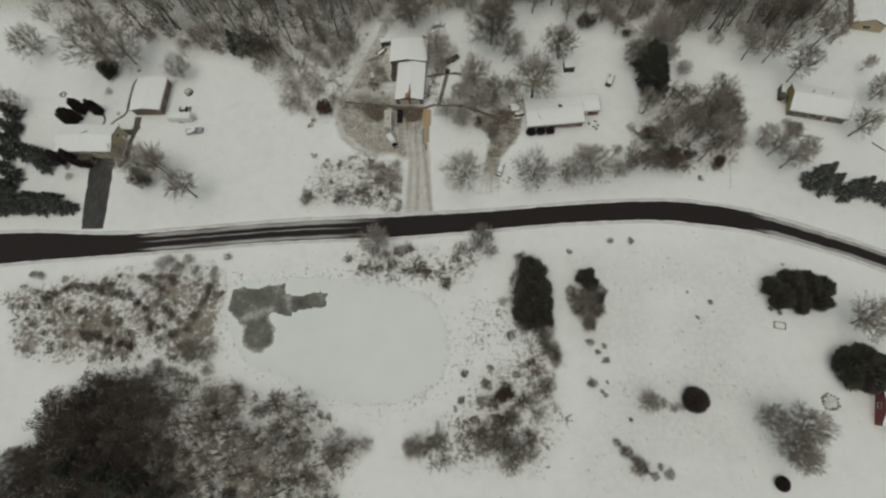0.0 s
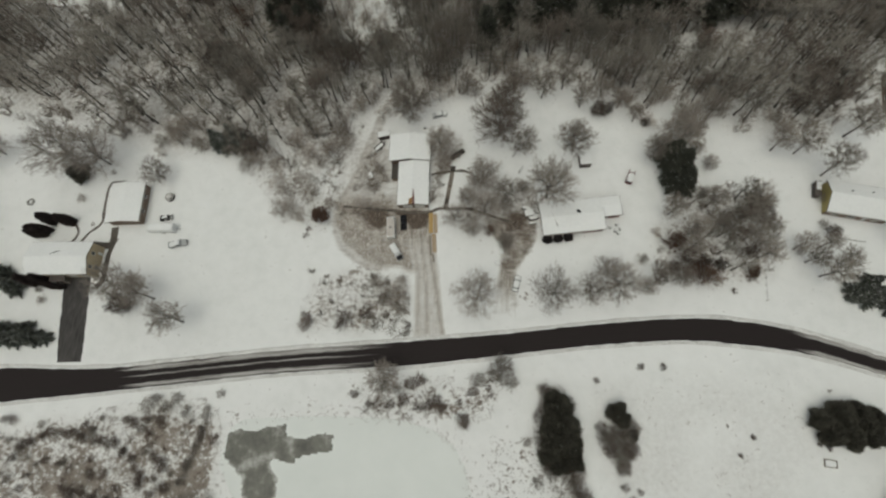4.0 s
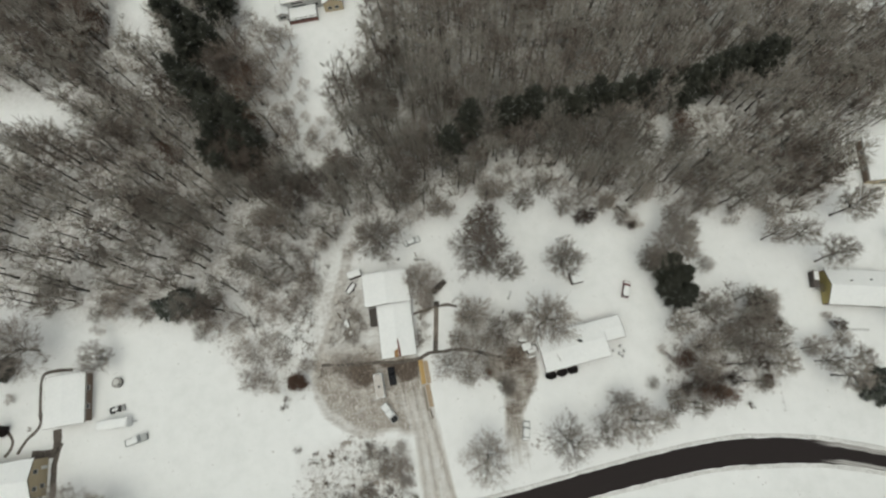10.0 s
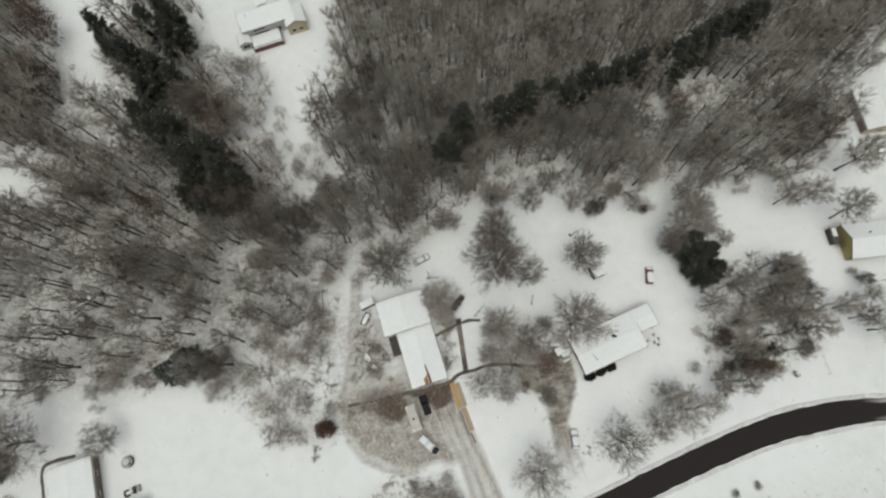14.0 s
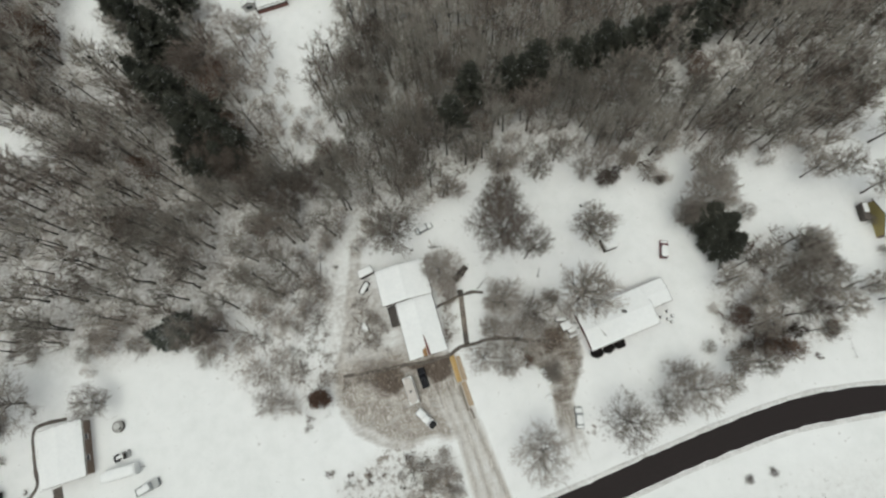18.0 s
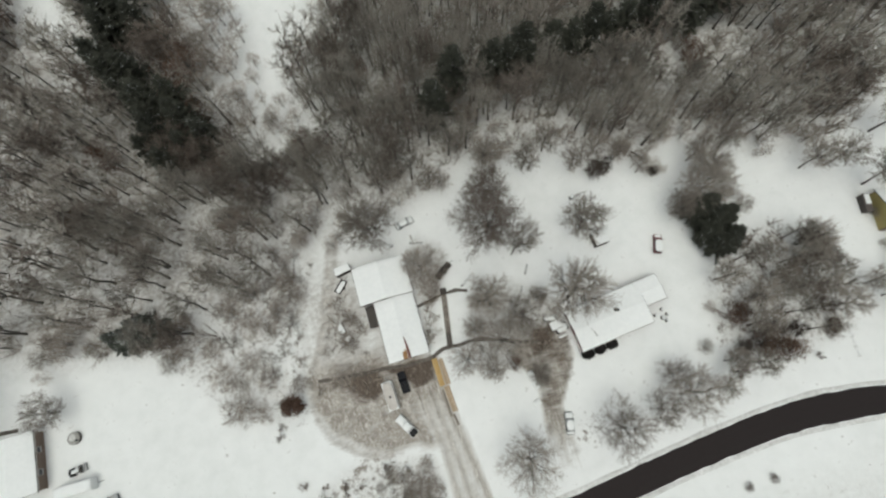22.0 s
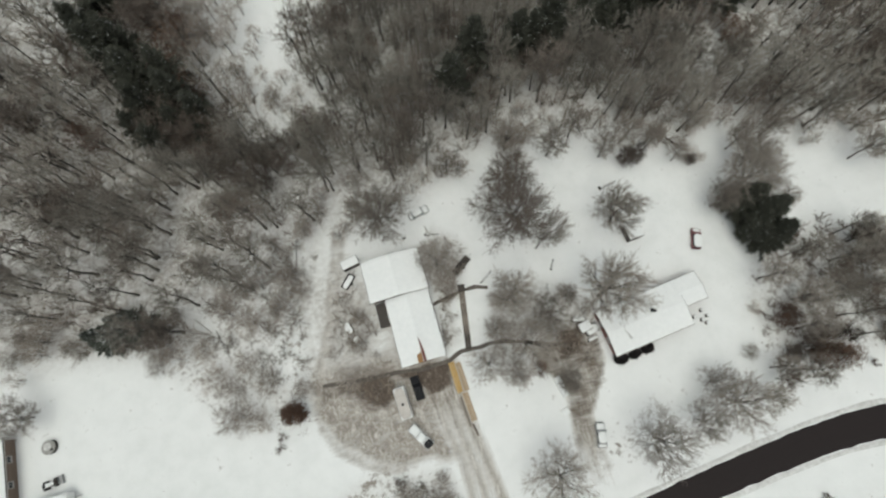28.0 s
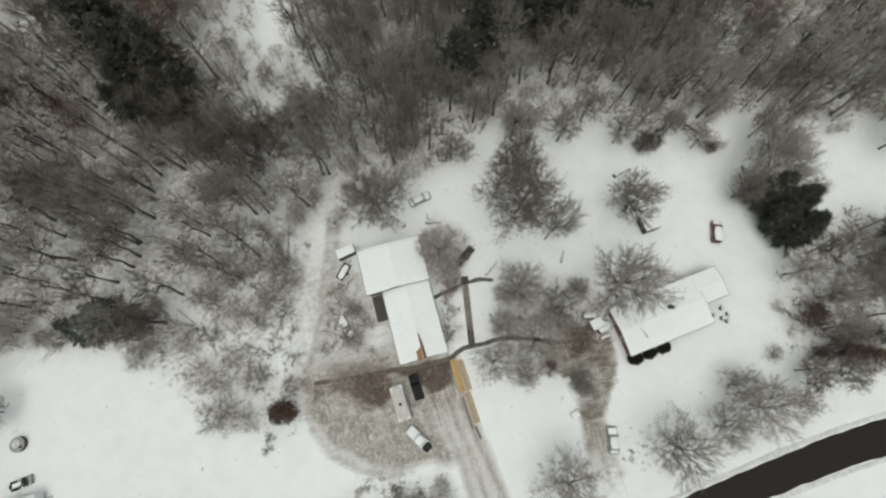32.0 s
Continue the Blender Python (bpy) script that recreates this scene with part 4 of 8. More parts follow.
# the ranch house
RM = pose(54.6, -2.4, 0, 0, 0, 7.2)
ranch = house("ranch_house", RM @ pose(-1.75, -0.5, 0), 17.4, 9.2, 2.8, 0.85, REDBROWN, "low ranch house with a white snow-covered roof and red-brown walls", "x", 0.5,
              fronts=[("south", "window", 1.5, 3.3, 0.9, 2.2), ("south", "door", 6.2, 7.2, 0.1, 2.2), ("south", "window", 9, 11.5, 0.7, 2.2), ("south", "window", 13.5, 15, 0.9, 2.2),
                      ("west", "window", 1.5, 2.7, 1, 2.1), ("west", "window", 5.3, 6.5, 1, 2.1), ("north", "window", 4, 5.5, 1, 2.1), ("north", "window", 12, 14, 1, 2.1)])
house("carport", RM @ pose(9.75, 1.45, 0), 5.55, 5.5, 2.75, 0.55, REDBROWN, "lower snow-roofed end of the ranch house", "x", 0.42, fronts=[("south", "door", 1.2, 2.2, 0.1, 2.2), ("east", "window", 1.6, 3.0, 1, 2.1)])
vent(ranch, 1.7, 0.9, 3.9, 0.28, 0.6)
vent(ranch, 2.2, 0.6, 3.9, 0.2, 0.55)
# shadow edge of a roof step, put in as a thin grey strip
part("step_shadow_strip", Shape().add([(-5.7, 1.2, 4.02), (-4.8, -2.9, 3.72), (-4.55, -2.9, 3.72), (-5.35, -0.5, 4.05), (-5.7, 1.2, 3.5), (-4.8, -2.9, 3.0), (-4.55, -2.9, 3.0), (-5.35, -0.5, 3.5)],
                                    [(0, 1, 2, 3), (7, 6, 5, 4), (0, 4, 5, 1), (1, 5, 6, 2), (2, 6, 7, 3), (3, 7, 4, 0)]), CONCRETE, ranch, "thin grey strip drawing the shadow edge of a roof step")

# the west house and its garage
west = house("west_house", pose(-102.3, -19.4, 0, 0, 0, 1.5), 19.5, 9.6, 5.2, 1.5, TAN, "two-storey tan house with a snow-covered gable roof", "x", 0.5,
             fronts=[("east", "window", 1.6, 2.6, 3.4, 4.7), ("east", "window", 5.8, 6.8, 3.4, 4.7), ("east", "window", 2, 3, 0.9, 2.2), ("east", "door", 6.6, 7.5, 0.1, 2.2),
                     ("south", "garage", 11, 14, 0.05, 2.5), ("south", "garage", 15, 18, 0.05, 2.5), ("south", "window", 2, 3.4, 3.4, 4.6), ("south", "window", 6, 7.4, 3.4, 4.6),
                     ("south", "window", 11.5, 13, 3.4, 4.6), ("south", "window", 15.5, 17, 3.4, 4.6), ("south", "door", 7.2, 8.2, 0.1, 2.2), ("north", "window", 4, 5.4, 3.4, 4.6), ("north", "window", 12, 14, 0.9, 2.2)])
for vx, vy, vr in ((-1.7, 0.7, 0.22), (-0.9, 1.0, 0.3), (-0.1, 1.4, 0.3), (0.6, 1.7, 0.22), (-5.6, 0.7, 0.1), (-3.6, 0.8, 0.1), (2.2, 0.9, 0.1), (4.4, 1.0, 0.1)):
    vent(west, vx, vy, 6.6 - 0.3 * abs(vy), vr, 0.35)
# guessed: a dark flat roof on posts where the house front is dark
porch = thing("porch", pose(-108.3, -25.4, 0, 0, 0, 1.5), "dark flat roof strip on posts along the house front", "porch")
part("flat_roof", Shape().box(2.4, -1.0, 2.5, 7.4, 1.0, 2.7, 0.03), SHINGLE, porch)
for px in (2.6, 4.9, 7.2):
    part("post", Shape().box(px - 0.07, -0.9, 0, px + 0.07, -0.76, 2.5), TRIM, porch)
part("deck", Shape().box(2.4, -1.0, 0, 7.4, 1.0, 0.15), WEATHERED, porch)

garage = house("garage", pose(-87.0, 0.0, 0, 0, 0, 3.0), 10.4, 12.8, 3.3, 0.9, BROWN, "large brown detached garage with a snow-covered roof", "y", 0.5,
               fronts=[("south", "garage", 1.2, 4.6, 0.05, 2.7), ("south", "garage", 5.6, 9.0, 0.05, 2.7), ("east", "window", 3, 4.2, 1.2, 2.2), ("east", "window", 8, 9.2, 1.2, 2.2), ("west", "door", 5, 6, 0.1, 2.2)], cat="garage")

yellow = house("yellow_house", pose(133.3, 2.6, 0, 0, 0, -10.5), 16.0, 9.4, 2.9, 2.1, BROWN, "single-storey house with mustard-yellow gable ends and a snowy roof", "x", 0.45, gable_mat=YELLOW,
               fronts=[("south", "window", 2, 3.5, 0.9, 2.2), ("south", "window", 6, 8, 0.7, 2.2), ("south", "door", 10, 11, 0.1, 2.2), ("south", "window", 12.5, 14, 0.9, 2.2), ("east", "window", 3, 4.2, 1, 2.2)])
vent(yellow, 2.5, 2.0, 4.5)
vent(yellow, -3.0, 1.4, 4.8)
wing = thing("side_shed", pose(124.0, 6.6, 0, 0, 0, -10.5), "small dark wooden shed against the yellow house", "shed")
part("wall", Shape().box(-0.9, -2.2, 0, 0.6, 2.2, 2.0, 0.03), DARKWOOD, wing)
part("roof", Shape().box(-1.1, -2.4, 2.0, 0.6, 2.4, 2.12, 0.02), SHINGLE, wing)
part("roof_snow", Shape().box(-0.7, -0.4, 2.12, 0.6, 2.2, 2.22, 0.04), SNOW, wing)

house("northeast_house", pose(154.4, 38.9, 0, 0, 0, -10), 9.4, 13.4, 3.0, 2.0, BROWN, "brown house with a tan gable end and a snow-covered roof", "y", 0.45, gable_mat=TAN,
      fronts=[("south", "window", 3.4, 5.6, 0.8, 2.1), ("west", "window", 3, 4.4, 1, 2.2), ("west", "window", 8, 9.4, 1, 2.2)])
house("red_house", pose(140.8, -88.5, 0, 0, 0, -12), 13.0, 8.6, 2.9, 1.7, RED, "dark red wooden house with a snow-covered roof", "x", 0.4,
      fronts=[("west", "window", 3, 4.2, 1, 2.2), ("north", "window", 3, 4.6, 1, 2.2), ("north", "door", 7, 8, 0.1, 2.2)])

# the north house in its clearing
north = house("north_house", pose(-14.8, 128.2, 0, 0, 0, 4), 17.0, 9.6, 4.6, 2.0, GREYWALL, "grey house with brown wing, dormer and snow-covered roof in a clearing", "x", 0.5,
      fronts=[("south", "window", 3, 8, 0.6, 2.4), ("south", "window", 3, 7, 3.0, 4.2), ("west", "window", 3, 5, 1, 2.4), ("east", "window", 3, 5, 1, 2.4), ("south", "window", 10, 12, 1, 2.2)])
dorm = part("dormer", Shape().box(-1.6, 1.2, 5.4, 1.6, 3.4, 7.0), GREYWALL, north, "grey roof dormer")
part("roof_snow", Shape().box(-1.8, 1.0, 7.0, 1.8, 3.7, 7.25, 0.08), SNOW, dorm)
part("pane", Shape().box(-1.1, 3.4, 5.9, 1.1, 3.44, 6.8), GLASS, dorm)
vent(north, 5.2, 1.6, 6.1, 0.12, 0.5)
vent(north, -6.0, -1.0, 6.3, 0.1, 0.5)
house("sun_porch", pose(-23.6, 121.9, 0, 0, 0, 4), 3.8, 4.6, 2.5, 0.9, GREYWALL, "low grey porch under snow at the house corner", "y", 0.3, fronts=[("south", "window", 0.8, 2.9, 0.8, 2.1), ("west", "window", 0.8, 3.2, 0.8, 2.1)])
house("annex", pose(-6.0, 124.6, 0, 0, 0, 4), 6.4, 7.0, 4.0, 1.6, TAN, "tan wing of the north house with a snowy gable", "y", 0.4,
      fronts=[("south", "window", 1.2, 2.6, 1, 2.2), ("south", "window", 3.6, 5.0, 1, 2.2), ("east", "window", 2, 3.4, 1, 2.2)])
deck = thing("deck", pose(-16.6, 120.2, 0, 0, 0, 4), "raised wooden deck with railing, deep in snow", "deck")
part("platform", Shape().box(-5.0, -2.6, 1.5, 5.0, 3.0, 1.7), DARKWOOD, deck)
part("snow_cover", Shape().box(-4.8, -2.4, 1.7, 4.8, 2.9, 1.95, 0.08), SNOW, deck)
for px in (-4.9, -2.5, 0, 2.5, 4.9):
    part("post", Shape().box(px - 0.08, -2.6, 0, px + 0.08, -2.44, 2.7), DARKWOOD, deck)
part("rail", Shape().box(-5.0, -2.58, 2.6, 5.0, -2.48, 2.72), DARKWOOD, deck)
part("skirt", Shape().box(-4.9, -2.44, 0.1, 4.9, -2.38, 1.5), REDBROWN, deck)


def shed(name, m, lx, ly, h, label, mat=DARKWOOD, snow=0.2):
    s = thing(name, m, label, "shed")
    part("wall", Shape().box(-lx / 2, -ly / 2, -0.1, lx / 2, -ly / 2 + 0.1, h), mat, s)
    part("wall", Shape().box(-lx / 2, ly / 2 - 0.1, -0.1, lx / 2, ly / 2, h), mat, s)
    part("wall", Shape().box(-lx / 2, -ly / 2 + 0.1, -0.1, -lx / 2 + 0.1, ly / 2 - 0.1, h), mat, s)
    part("wall", Shape().box(lx / 2 - 0.1, -ly / 2 + 0.1, -0.1, lx / 2, ly / 2 - 0.1, h), mat, s)
    part("roof", Shape().box(-lx / 2 - 0.12, -ly / 2 - 0.12, h, lx / 2 + 0.12, ly / 2 + 0.12, h + 0.1, 0.02), SHINGLE, s)
    part("roof_snow", Shape().box(-lx / 2 - 0.05, -ly / 2 - 0.03, h + 0.1, lx / 2 + 0.08, ly / 2 + 0.08, h + 0.1 + snow, 0.08), SNOW, s)
    return s


shed("garden_shed", pose(57.9, 15.9, 0, 0, 0, 5), 3.3, 3.4, 2.3, "small dark wooden garden shed with snow on its roof")
shed("small_shed", pose(-5.6, 25.2, 0, 0, 0, 12), 3.8, 1.9, 2.0, "low dark shed with a snow-covered flat roof")
shed("patio_shed", pose(40.6, -1.6, 0, 0, 0, 12), 2.5, 1.9, 1.6, "small lean shed with snowy roof beside the ranch house", WEATHERED)

# ---- fences and yard things ----
walkway = thing("plank_walkway", pose(0, 0, 0), "raised weathered plank walkway, brown at one end", "walkway")
part("beam", Shape().box(-0.55, 0.0, -0.1, -0.45, 12.9, 0.2), DARKWOOD, walkway, at=pose(15.3, 0.5, 0, 0, 0, -8.1))
part("beam", Shape().box(0.45, 0.0, -0.1, 0.55, 12.9, 0.2), DARKWOOD, walkway, at=pose(15.3, 0.5, 0, 0, 0, -8.1))
_plank = Shape().box(-0.66, 0, 0.2, 0.66, 0.27, 0.25, 0.01).mesh("plank", WEATHERED)
_plank_brown = Shape().box(-0.66, 0, 0.2, 0.66, 0.27, 0.25, 0.01).mesh("plank", PATH_DIRT)
for k in range(43):
    part("plank", _plank_brown if k < 10 else _plank, None, walkway, at=pose(15.3, 0.5, 0, 0, 0, -8.1) @ pose(0, k * 0.3, 0.004 * (k % 3)))
part("gate_block", Shape().box(-0.75, 12.4, 0.26, 0.75, 13.9, 1.0, 0.06), DARKWOOD, walkway, "dark wooden box at the walkway's end", at=pose(15.3, 0.5, 0, 0, 0, -8.1))


def lumber_stack(m, w, length, mat, label, layers=3):
    s = thing("lumber_stack", m, label, "lumber", "lumber stacks by the drive")
    for k in range(3):
        part("bearer", Shape().box(-w / 2, -length / 2 + 0.3 + k * (length - 0.7) / 2, -0.05, w / 2, -length / 2 + 0.45 + k * (length - 0.7) / 2, 0.12), DARKWOOD, s)
    n = max(3, int(w / 0.24))
    bw = w / n
    rng = random.Random(int(length * 10 + w * 100))
    for l in range(layers):
        for k in range(n):
            j = rng.uniform(-0.12, 0.12)
            part("board", Shape().box(-w / 2 + k * bw + 0.006, -length / 2 + j, 0.12 + l * 0.055, -w / 2 + (k + 1) * bw - 0.006, length / 2 + j, 0.165 + l * 0.055), mat, s)
    return s


lumber_stack(pose(11.0, -4.7, 0, 0, 0, 3), 1.25, 6.4, LUMBER_Y, "low stack of fresh yellow boards beside the drive")
lumber_stack(pose(12.4, -4.9, 0, 0, 0, 4), 1.15, 6.0, LUMBER_T, "low stack of tan boards beside the drive")
lumber_stack(pose(12.3, -11.2, 0, 0, 0, 5), 1.3, 5.8, LUMBER_T, "low stack of pale tan boards beside the drive")
lumber_stack(pose(11.2, -12.0, 0, 0, 0, 4), 0.45, 6.2, WEATHERED, "narrow row of weathered brown boards", 2)
lumber_stack(pose(12.3, -15.9, 0, 0, 0, 10), 0.5, 2.6, WEATHERED, "narrow row of weathered brown boards", 2)


# ---- vehicles ----
def wheel(parent, x, y, r, w=0.22):
    t = part("wheel", Shape().tube((x, y - w / 2, r), (x, y + w / 2, r), r, n=16), RUBBER, parent)
    part("rim", Shape().tube((x, y - w / 2 - 0.01, r), (x, y + w / 2 + 0.01, r), r * 0.58, n=12), STEEL, t)


def profile(pts, w0, w1=None, inset=0.06):
    """A side outline (x, z) swept across the width, drawn in a little at both sides."""
    w1 = w1 or w0
    cx = sum(p[0] for p in pts) / len(pts)
    cz = sum(p[1] for p in pts) / len(pts)
    shrink = lambda k: [(cx + (x - cx) * (1 - k), cz + (z - cz) * (1 - k)) for x, z in pts]
    rings = []
    for y, k in ((-w0 / 2, inset), (-w0 / 2 + 0.08, 0), (w0 / 2 - 0.08, 0), (w0 / 2, inset)):
        rings.append([(x, y, z) for x, z in shrink(k)])
    return Shape().loft(rings)


def cabin(x0, x1, x2, x3, z0, z1, w0, w1):
    """Greenhouse: foot from x0 to x3, roof from x1 to x2."""
    foot = [(x0, -w0 / 2, z0), (x3, -w0 / 2, z0), (x3, w0 / 2, z0), (x0, w0 / 2, z0)]
    top = [(x1, -w1 / 2, z1), (x2, -w1 / 2, z1), (x2, w1 / 2, z1), (x1, w1 / 2, z1)]
    mid = [((a[0] * 0.12 + b[0] * 0.88), (a[1] * 0.12 + b[1] * 0.88), z0 * 0.08 + z1 * 0.92) for a, b in zip(foot, top)]
    top = [(x * 0.96 + (x1 + x2) * 0.02, y * 0.92, z) for x, y, z in top]
    return Shape().loft([foot, mid, top])


def snow_slab(x0, x1, w, z, h, seed=0):
    """A rounded, uneven cap of snow."""
    n = 6
    rings = []
    for k, (i, zz) in enumerate(((0.0, 0), (0.02, 0.6), (0.14, 1.0))):
        ring = []
        for a in range(20):
            t = 2 * math.pi * a / 20
            c, s = math.cos(t), math.sin(t)
            q = max(abs(c), abs(s)) ** 0.75
            ring.append(((x0 + x1) / 2 + (x1 - x0) / 2 * c / q * (1 - i) * 0.98, w / 2 * s / q * (1 - i) * 0.98, z + h * zz * (1 + 0.25 * noise.noise(Vector((a * 0.7, seed, k))))))
        rings.append(ring)
    return Shape().loft(rings)


def car(name, m, paint, label, kind="sedan", L=4.7, W=1.82, snowy=True, snow_h=0.16):
    c = thing(name, m, label, "car" if kind in ("sedan", "van") else "pickup truck")
    h = L / 2
    if kind == "sedan":
        body = [(-h, 0.45), (-h + 0.1, 0.3), (h - 0.15, 0.28), (h, 0.45), (h - 0.05, 0.72), (h - 1.2, 0.9), (-h + 0.6, 0.95), (-h + 0.05, 0.88)]
        cab = (-h + 0.55, -h + 1.15, h - 2.0, h - 1.25, 0.9, 1.42, W - 0.1, W - 0.5)
    elif kind == "van":
        body = [(-h, 0.45), (-h + 0.08, 0.3), (h - 0.12, 0.28), (h, 0.45), (h - 0.05, 0.8), (h - 0.9, 1.0), (-h + 0.1, 1.05), (-h, 0.9)]
        cab = (-h + 0.05, -h + 0.3, h - 1.9, h - 0.95, 1.02, 1.75, W - 0.08, W - 0.4)
    else:
        body = [(-h, 0.6), (-h + 0.05, 0.42), (h - 0.12, 0.4), (h, 0.6), (h - 0.04, 0.95), (h - 1.2, 1.08), (-h + 0.1, 1.05), (-h, 1.0)]
        cab = (-0.55, -0.4, h - 2.3, h - 1.5, 1.05, 1.78, W - 0.1, W - 0.45)
    bd = part("body", profile(body, W), paint, c)
    cb = part("cabin", cabin(*cab), paint, c)
    x0, x1, x2, x3, z0, z1, w0, w1 = cab
    zm0, zm1 = z0 + 0.08, z1 - 0.12
    f = lambda z: (z - z0) / (z1 - z0)
    lerp = lambda a, b, t: a + (b - a) * t
    for sgn in (-1, 1):
        ya, yb = sgn * (lerp(w0, w1, f(zm0)) / 2 + 0.004), sgn * (lerp(w0, w1, f(zm1)) / 2 + 0.012)
        fa, fb = lerp(x3, x2, f(zm0)) - 0.12, lerp(x3, x2, f(zm1)) - 0.12
        ra, rb = lerp(x0, x1, f(zm0)) + 0.12, lerp(x0, x1, f(zm1)) + 0.12
        for q0, q1 in ((0.0, 0.48), (0.52, 1.0)):
            v = [(lerp(ra, fa, q0), ya, zm0), (lerp(ra, fa, q1), ya, zm0), (lerp(rb, fb, q1), yb, zm1), (lerp(rb, fb, q0), yb, zm1)]
            inn = [(x, y - sgn * 0.03, z) for x, y, z in v]
            part("side_window", Shape().loft([v, inn]), GLASS, cb)
    for xa, xb, sg, nm in ((x3, x2, 1, "windscreen"), (x0, x1, -1, "rear_window")):
        pa, pb = lerp(xa, xb, f(zm0)) + sg * 0.006, lerp(xa, xb, f(zm1)) + sg * 0.012
        ya, yb = lerp(w0, w1, f(zm0)) / 2 - 0.12, lerp(w0, w1, f(zm1)) / 2 - 0.1
        v = [(pa, -ya, zm0), (pa, ya, zm0), (pb, yb, zm1), (pb, -yb, zm1)]
        part(nm, Shape().loft([v, [(x - sg * 0.03, y, z) for x, y, z in v]]), GLASS, cb)
    for wx in (-h + 0.85, h - 0.9):
        for sgn in (-1, 1):
            wheel(c, wx, sgn * (W / 2 - 0.12), 0.33 if kind != "pickup" else 0.38)
    for sgn in (-1, 1):
        part("headlight", Shape().box(h - 0.1, sgn * (W / 2 - 0.3) - 0.15, 0.62, h + 0.004, sgn * (W / 2 - 0.3) + 0.15, 0.76, 0.02), LAMPGLASS, bd)
        part("tail_light", Shape().box(-h - 0.004, sgn * (W / 2 - 0.2) - 0.1, 0.66, -h + 0.1, sgn * (W / 2 - 0.2) + 0.1, 0.84, 0.02), TAILRED, bd)
        part("mirror", Shape().box(x3 - 0.35, sgn * (W / 2 + 0.08) - 0.09, z0 + 0.02, x3 - 0.2, sgn * (W / 2 + 0.08) + 0.09, z0 + 0.16, 0.02), BLACK, bd)
    part("bumper", Shape().box(h - 0.05, -W / 2 + 0.15, 0.32, h + 0.08, W / 2 - 0.15, 0.52, 0.03), BLACK, bd)
    part("bumper", Shape().box(-h - 0.08, -W / 2 + 0.15, 0.34, -h + 0.05, W / 2 - 0.15, 0.54, 0.03), BLACK, bd)
    if kind == "pickup":
        for sgn in (-1, 1):
            part("bed_side", Shape().box(-h + 0.05, sgn * (W / 2 - 0.09) - 0.06, 1.0, -0.6, sgn * (W / 2 - 0.09) + 0.06, 1.3, 0.02), paint, c)
        part("tailgate", Shape().box(-h + 0.02, -W / 2 + 0.15, 1.0, -h + 0.12, W / 2 - 0.15, 1.3, 0.02), paint, c)
    if snowy:
        part("roof_snow", snow_slab(x1 - 0.2, x2 + 0.35, w1 + 0.3, z1 - 0.06, snow_h + 0.06, L), SNOW, c, smooth=True)
        if kind != "pickup":
            part("bonnet_snow", snow_slab(x3 - 0.1, h - 0.1, W - 0.2, 0.86, snow_h * 0.8, W), SNOW, c, smooth=True)
            if kind == "sedan":
                part("boot_snow", snow_slab(-h + 0.08, x0 + 0.15, W - 0.2, 0.92, snow_h * 0.8, 3), SNOW, c, smooth=True)
        else:
            part("bed_snow", snow_slab(-h + 0.12, -0.6, W - 0.28, 1.06, 0.14, 5), SNOW, c, smooth=True)
    return c


def heading(ax, ay, bx, by):
    return math.degrees(math.atan2(by - ay, bx - ax))


car("red_van", pose(71.4, 10.8, 0, 0, 0, heading(70.5, 8.5, 72.3, 13.1)), CAR_RED, "dark red van capped with snow on the lawn", "van", 4.8, 1.9)
car("black_pickup", pose(2.6, -4.8, 0, 0, 0, heading(2.75, -7.1, 2.4, -2.6)), CAR_BLACK, "black pickup truck cleared of snow, parked before the barn", "pickup", 4.9, 1.85, snowy=False)
white = car("white_pickup", pose(1.0, -14.3, 0, 0, 0, heading(-0.5, -12.1, 2.5, -16.5)), CAR_WHITE, "white pickup truck with a black bonnet and snow in its bed", "pickup", 5.6, 1.95)
part("bonnet_cover", snow_slab(1.35, 2.85, 1.9, 1.02, 0.1, 2), BLACK, white, "black bonnet free of snow", smooth=True)
car("silver_car", pose(36.8, -23.3, 0, 0, 0, heading(36.3, -25.6, 37.3, -21.1)), CAR_GREY, "silver car buried under snow beside the drive", "sedan", 4.8, 1.85)
car("grey_pickup", pose(-68.2, -12.8, 0, 0, 0, 13), CAR_GREY, "grey pickup truck with a snowy roof and bed", "pickup", 5.7, 1.95)
car("snowed_in_car", pose(12.2, 33.2, 0, 0, 0, heading(9.8, 32.7, 14.7, 33.9)), CAR_GREY, "old car under deep snow behind the barn", "sedan", 4.8, 1.8, snow_h=0.22)


def box_trailer(m, L, W, H, label, roof=SNOW, floor=0.5):
    t = thing("box_trailer", m, label, "trailer")
    b = part("body", Shape().box(-L / 2, -W / 2, floor, L / 2, W / 2, floor + H, 0.08), WHITE, t)
    part("roof_snow", snow_slab(-L / 2 + 0.03, L / 2 - 0.03, W - 0.06, floor + H - 0.02, 0.12, L), roof, t, smooth=True)
    part("drawbar", Shape().box(L / 2, -0.08, floor - 0.1, L / 2 + 1.2, 0.08, floor), STEEL, t)
    part("jockey_wheel", Shape().tube((L / 2 + 1.1, -0.05, 0.12), (L / 2 + 1.1, 0.05, 0.12), 0.13, n=10), RUBBER, t)
    for sx in (-0.45, 0.45):
        for sy in (-1, 1):
            wheel(t, sx, sy * (W / 2 - 0.1), 0.34)
    part("door", Shape().box(-L / 2 - 0.03, -W / 2 + 0.15, floor + 0.1, -L / 2, W / 2 - 0.15, floor + H - 0.15), TRIM, b)
    return t


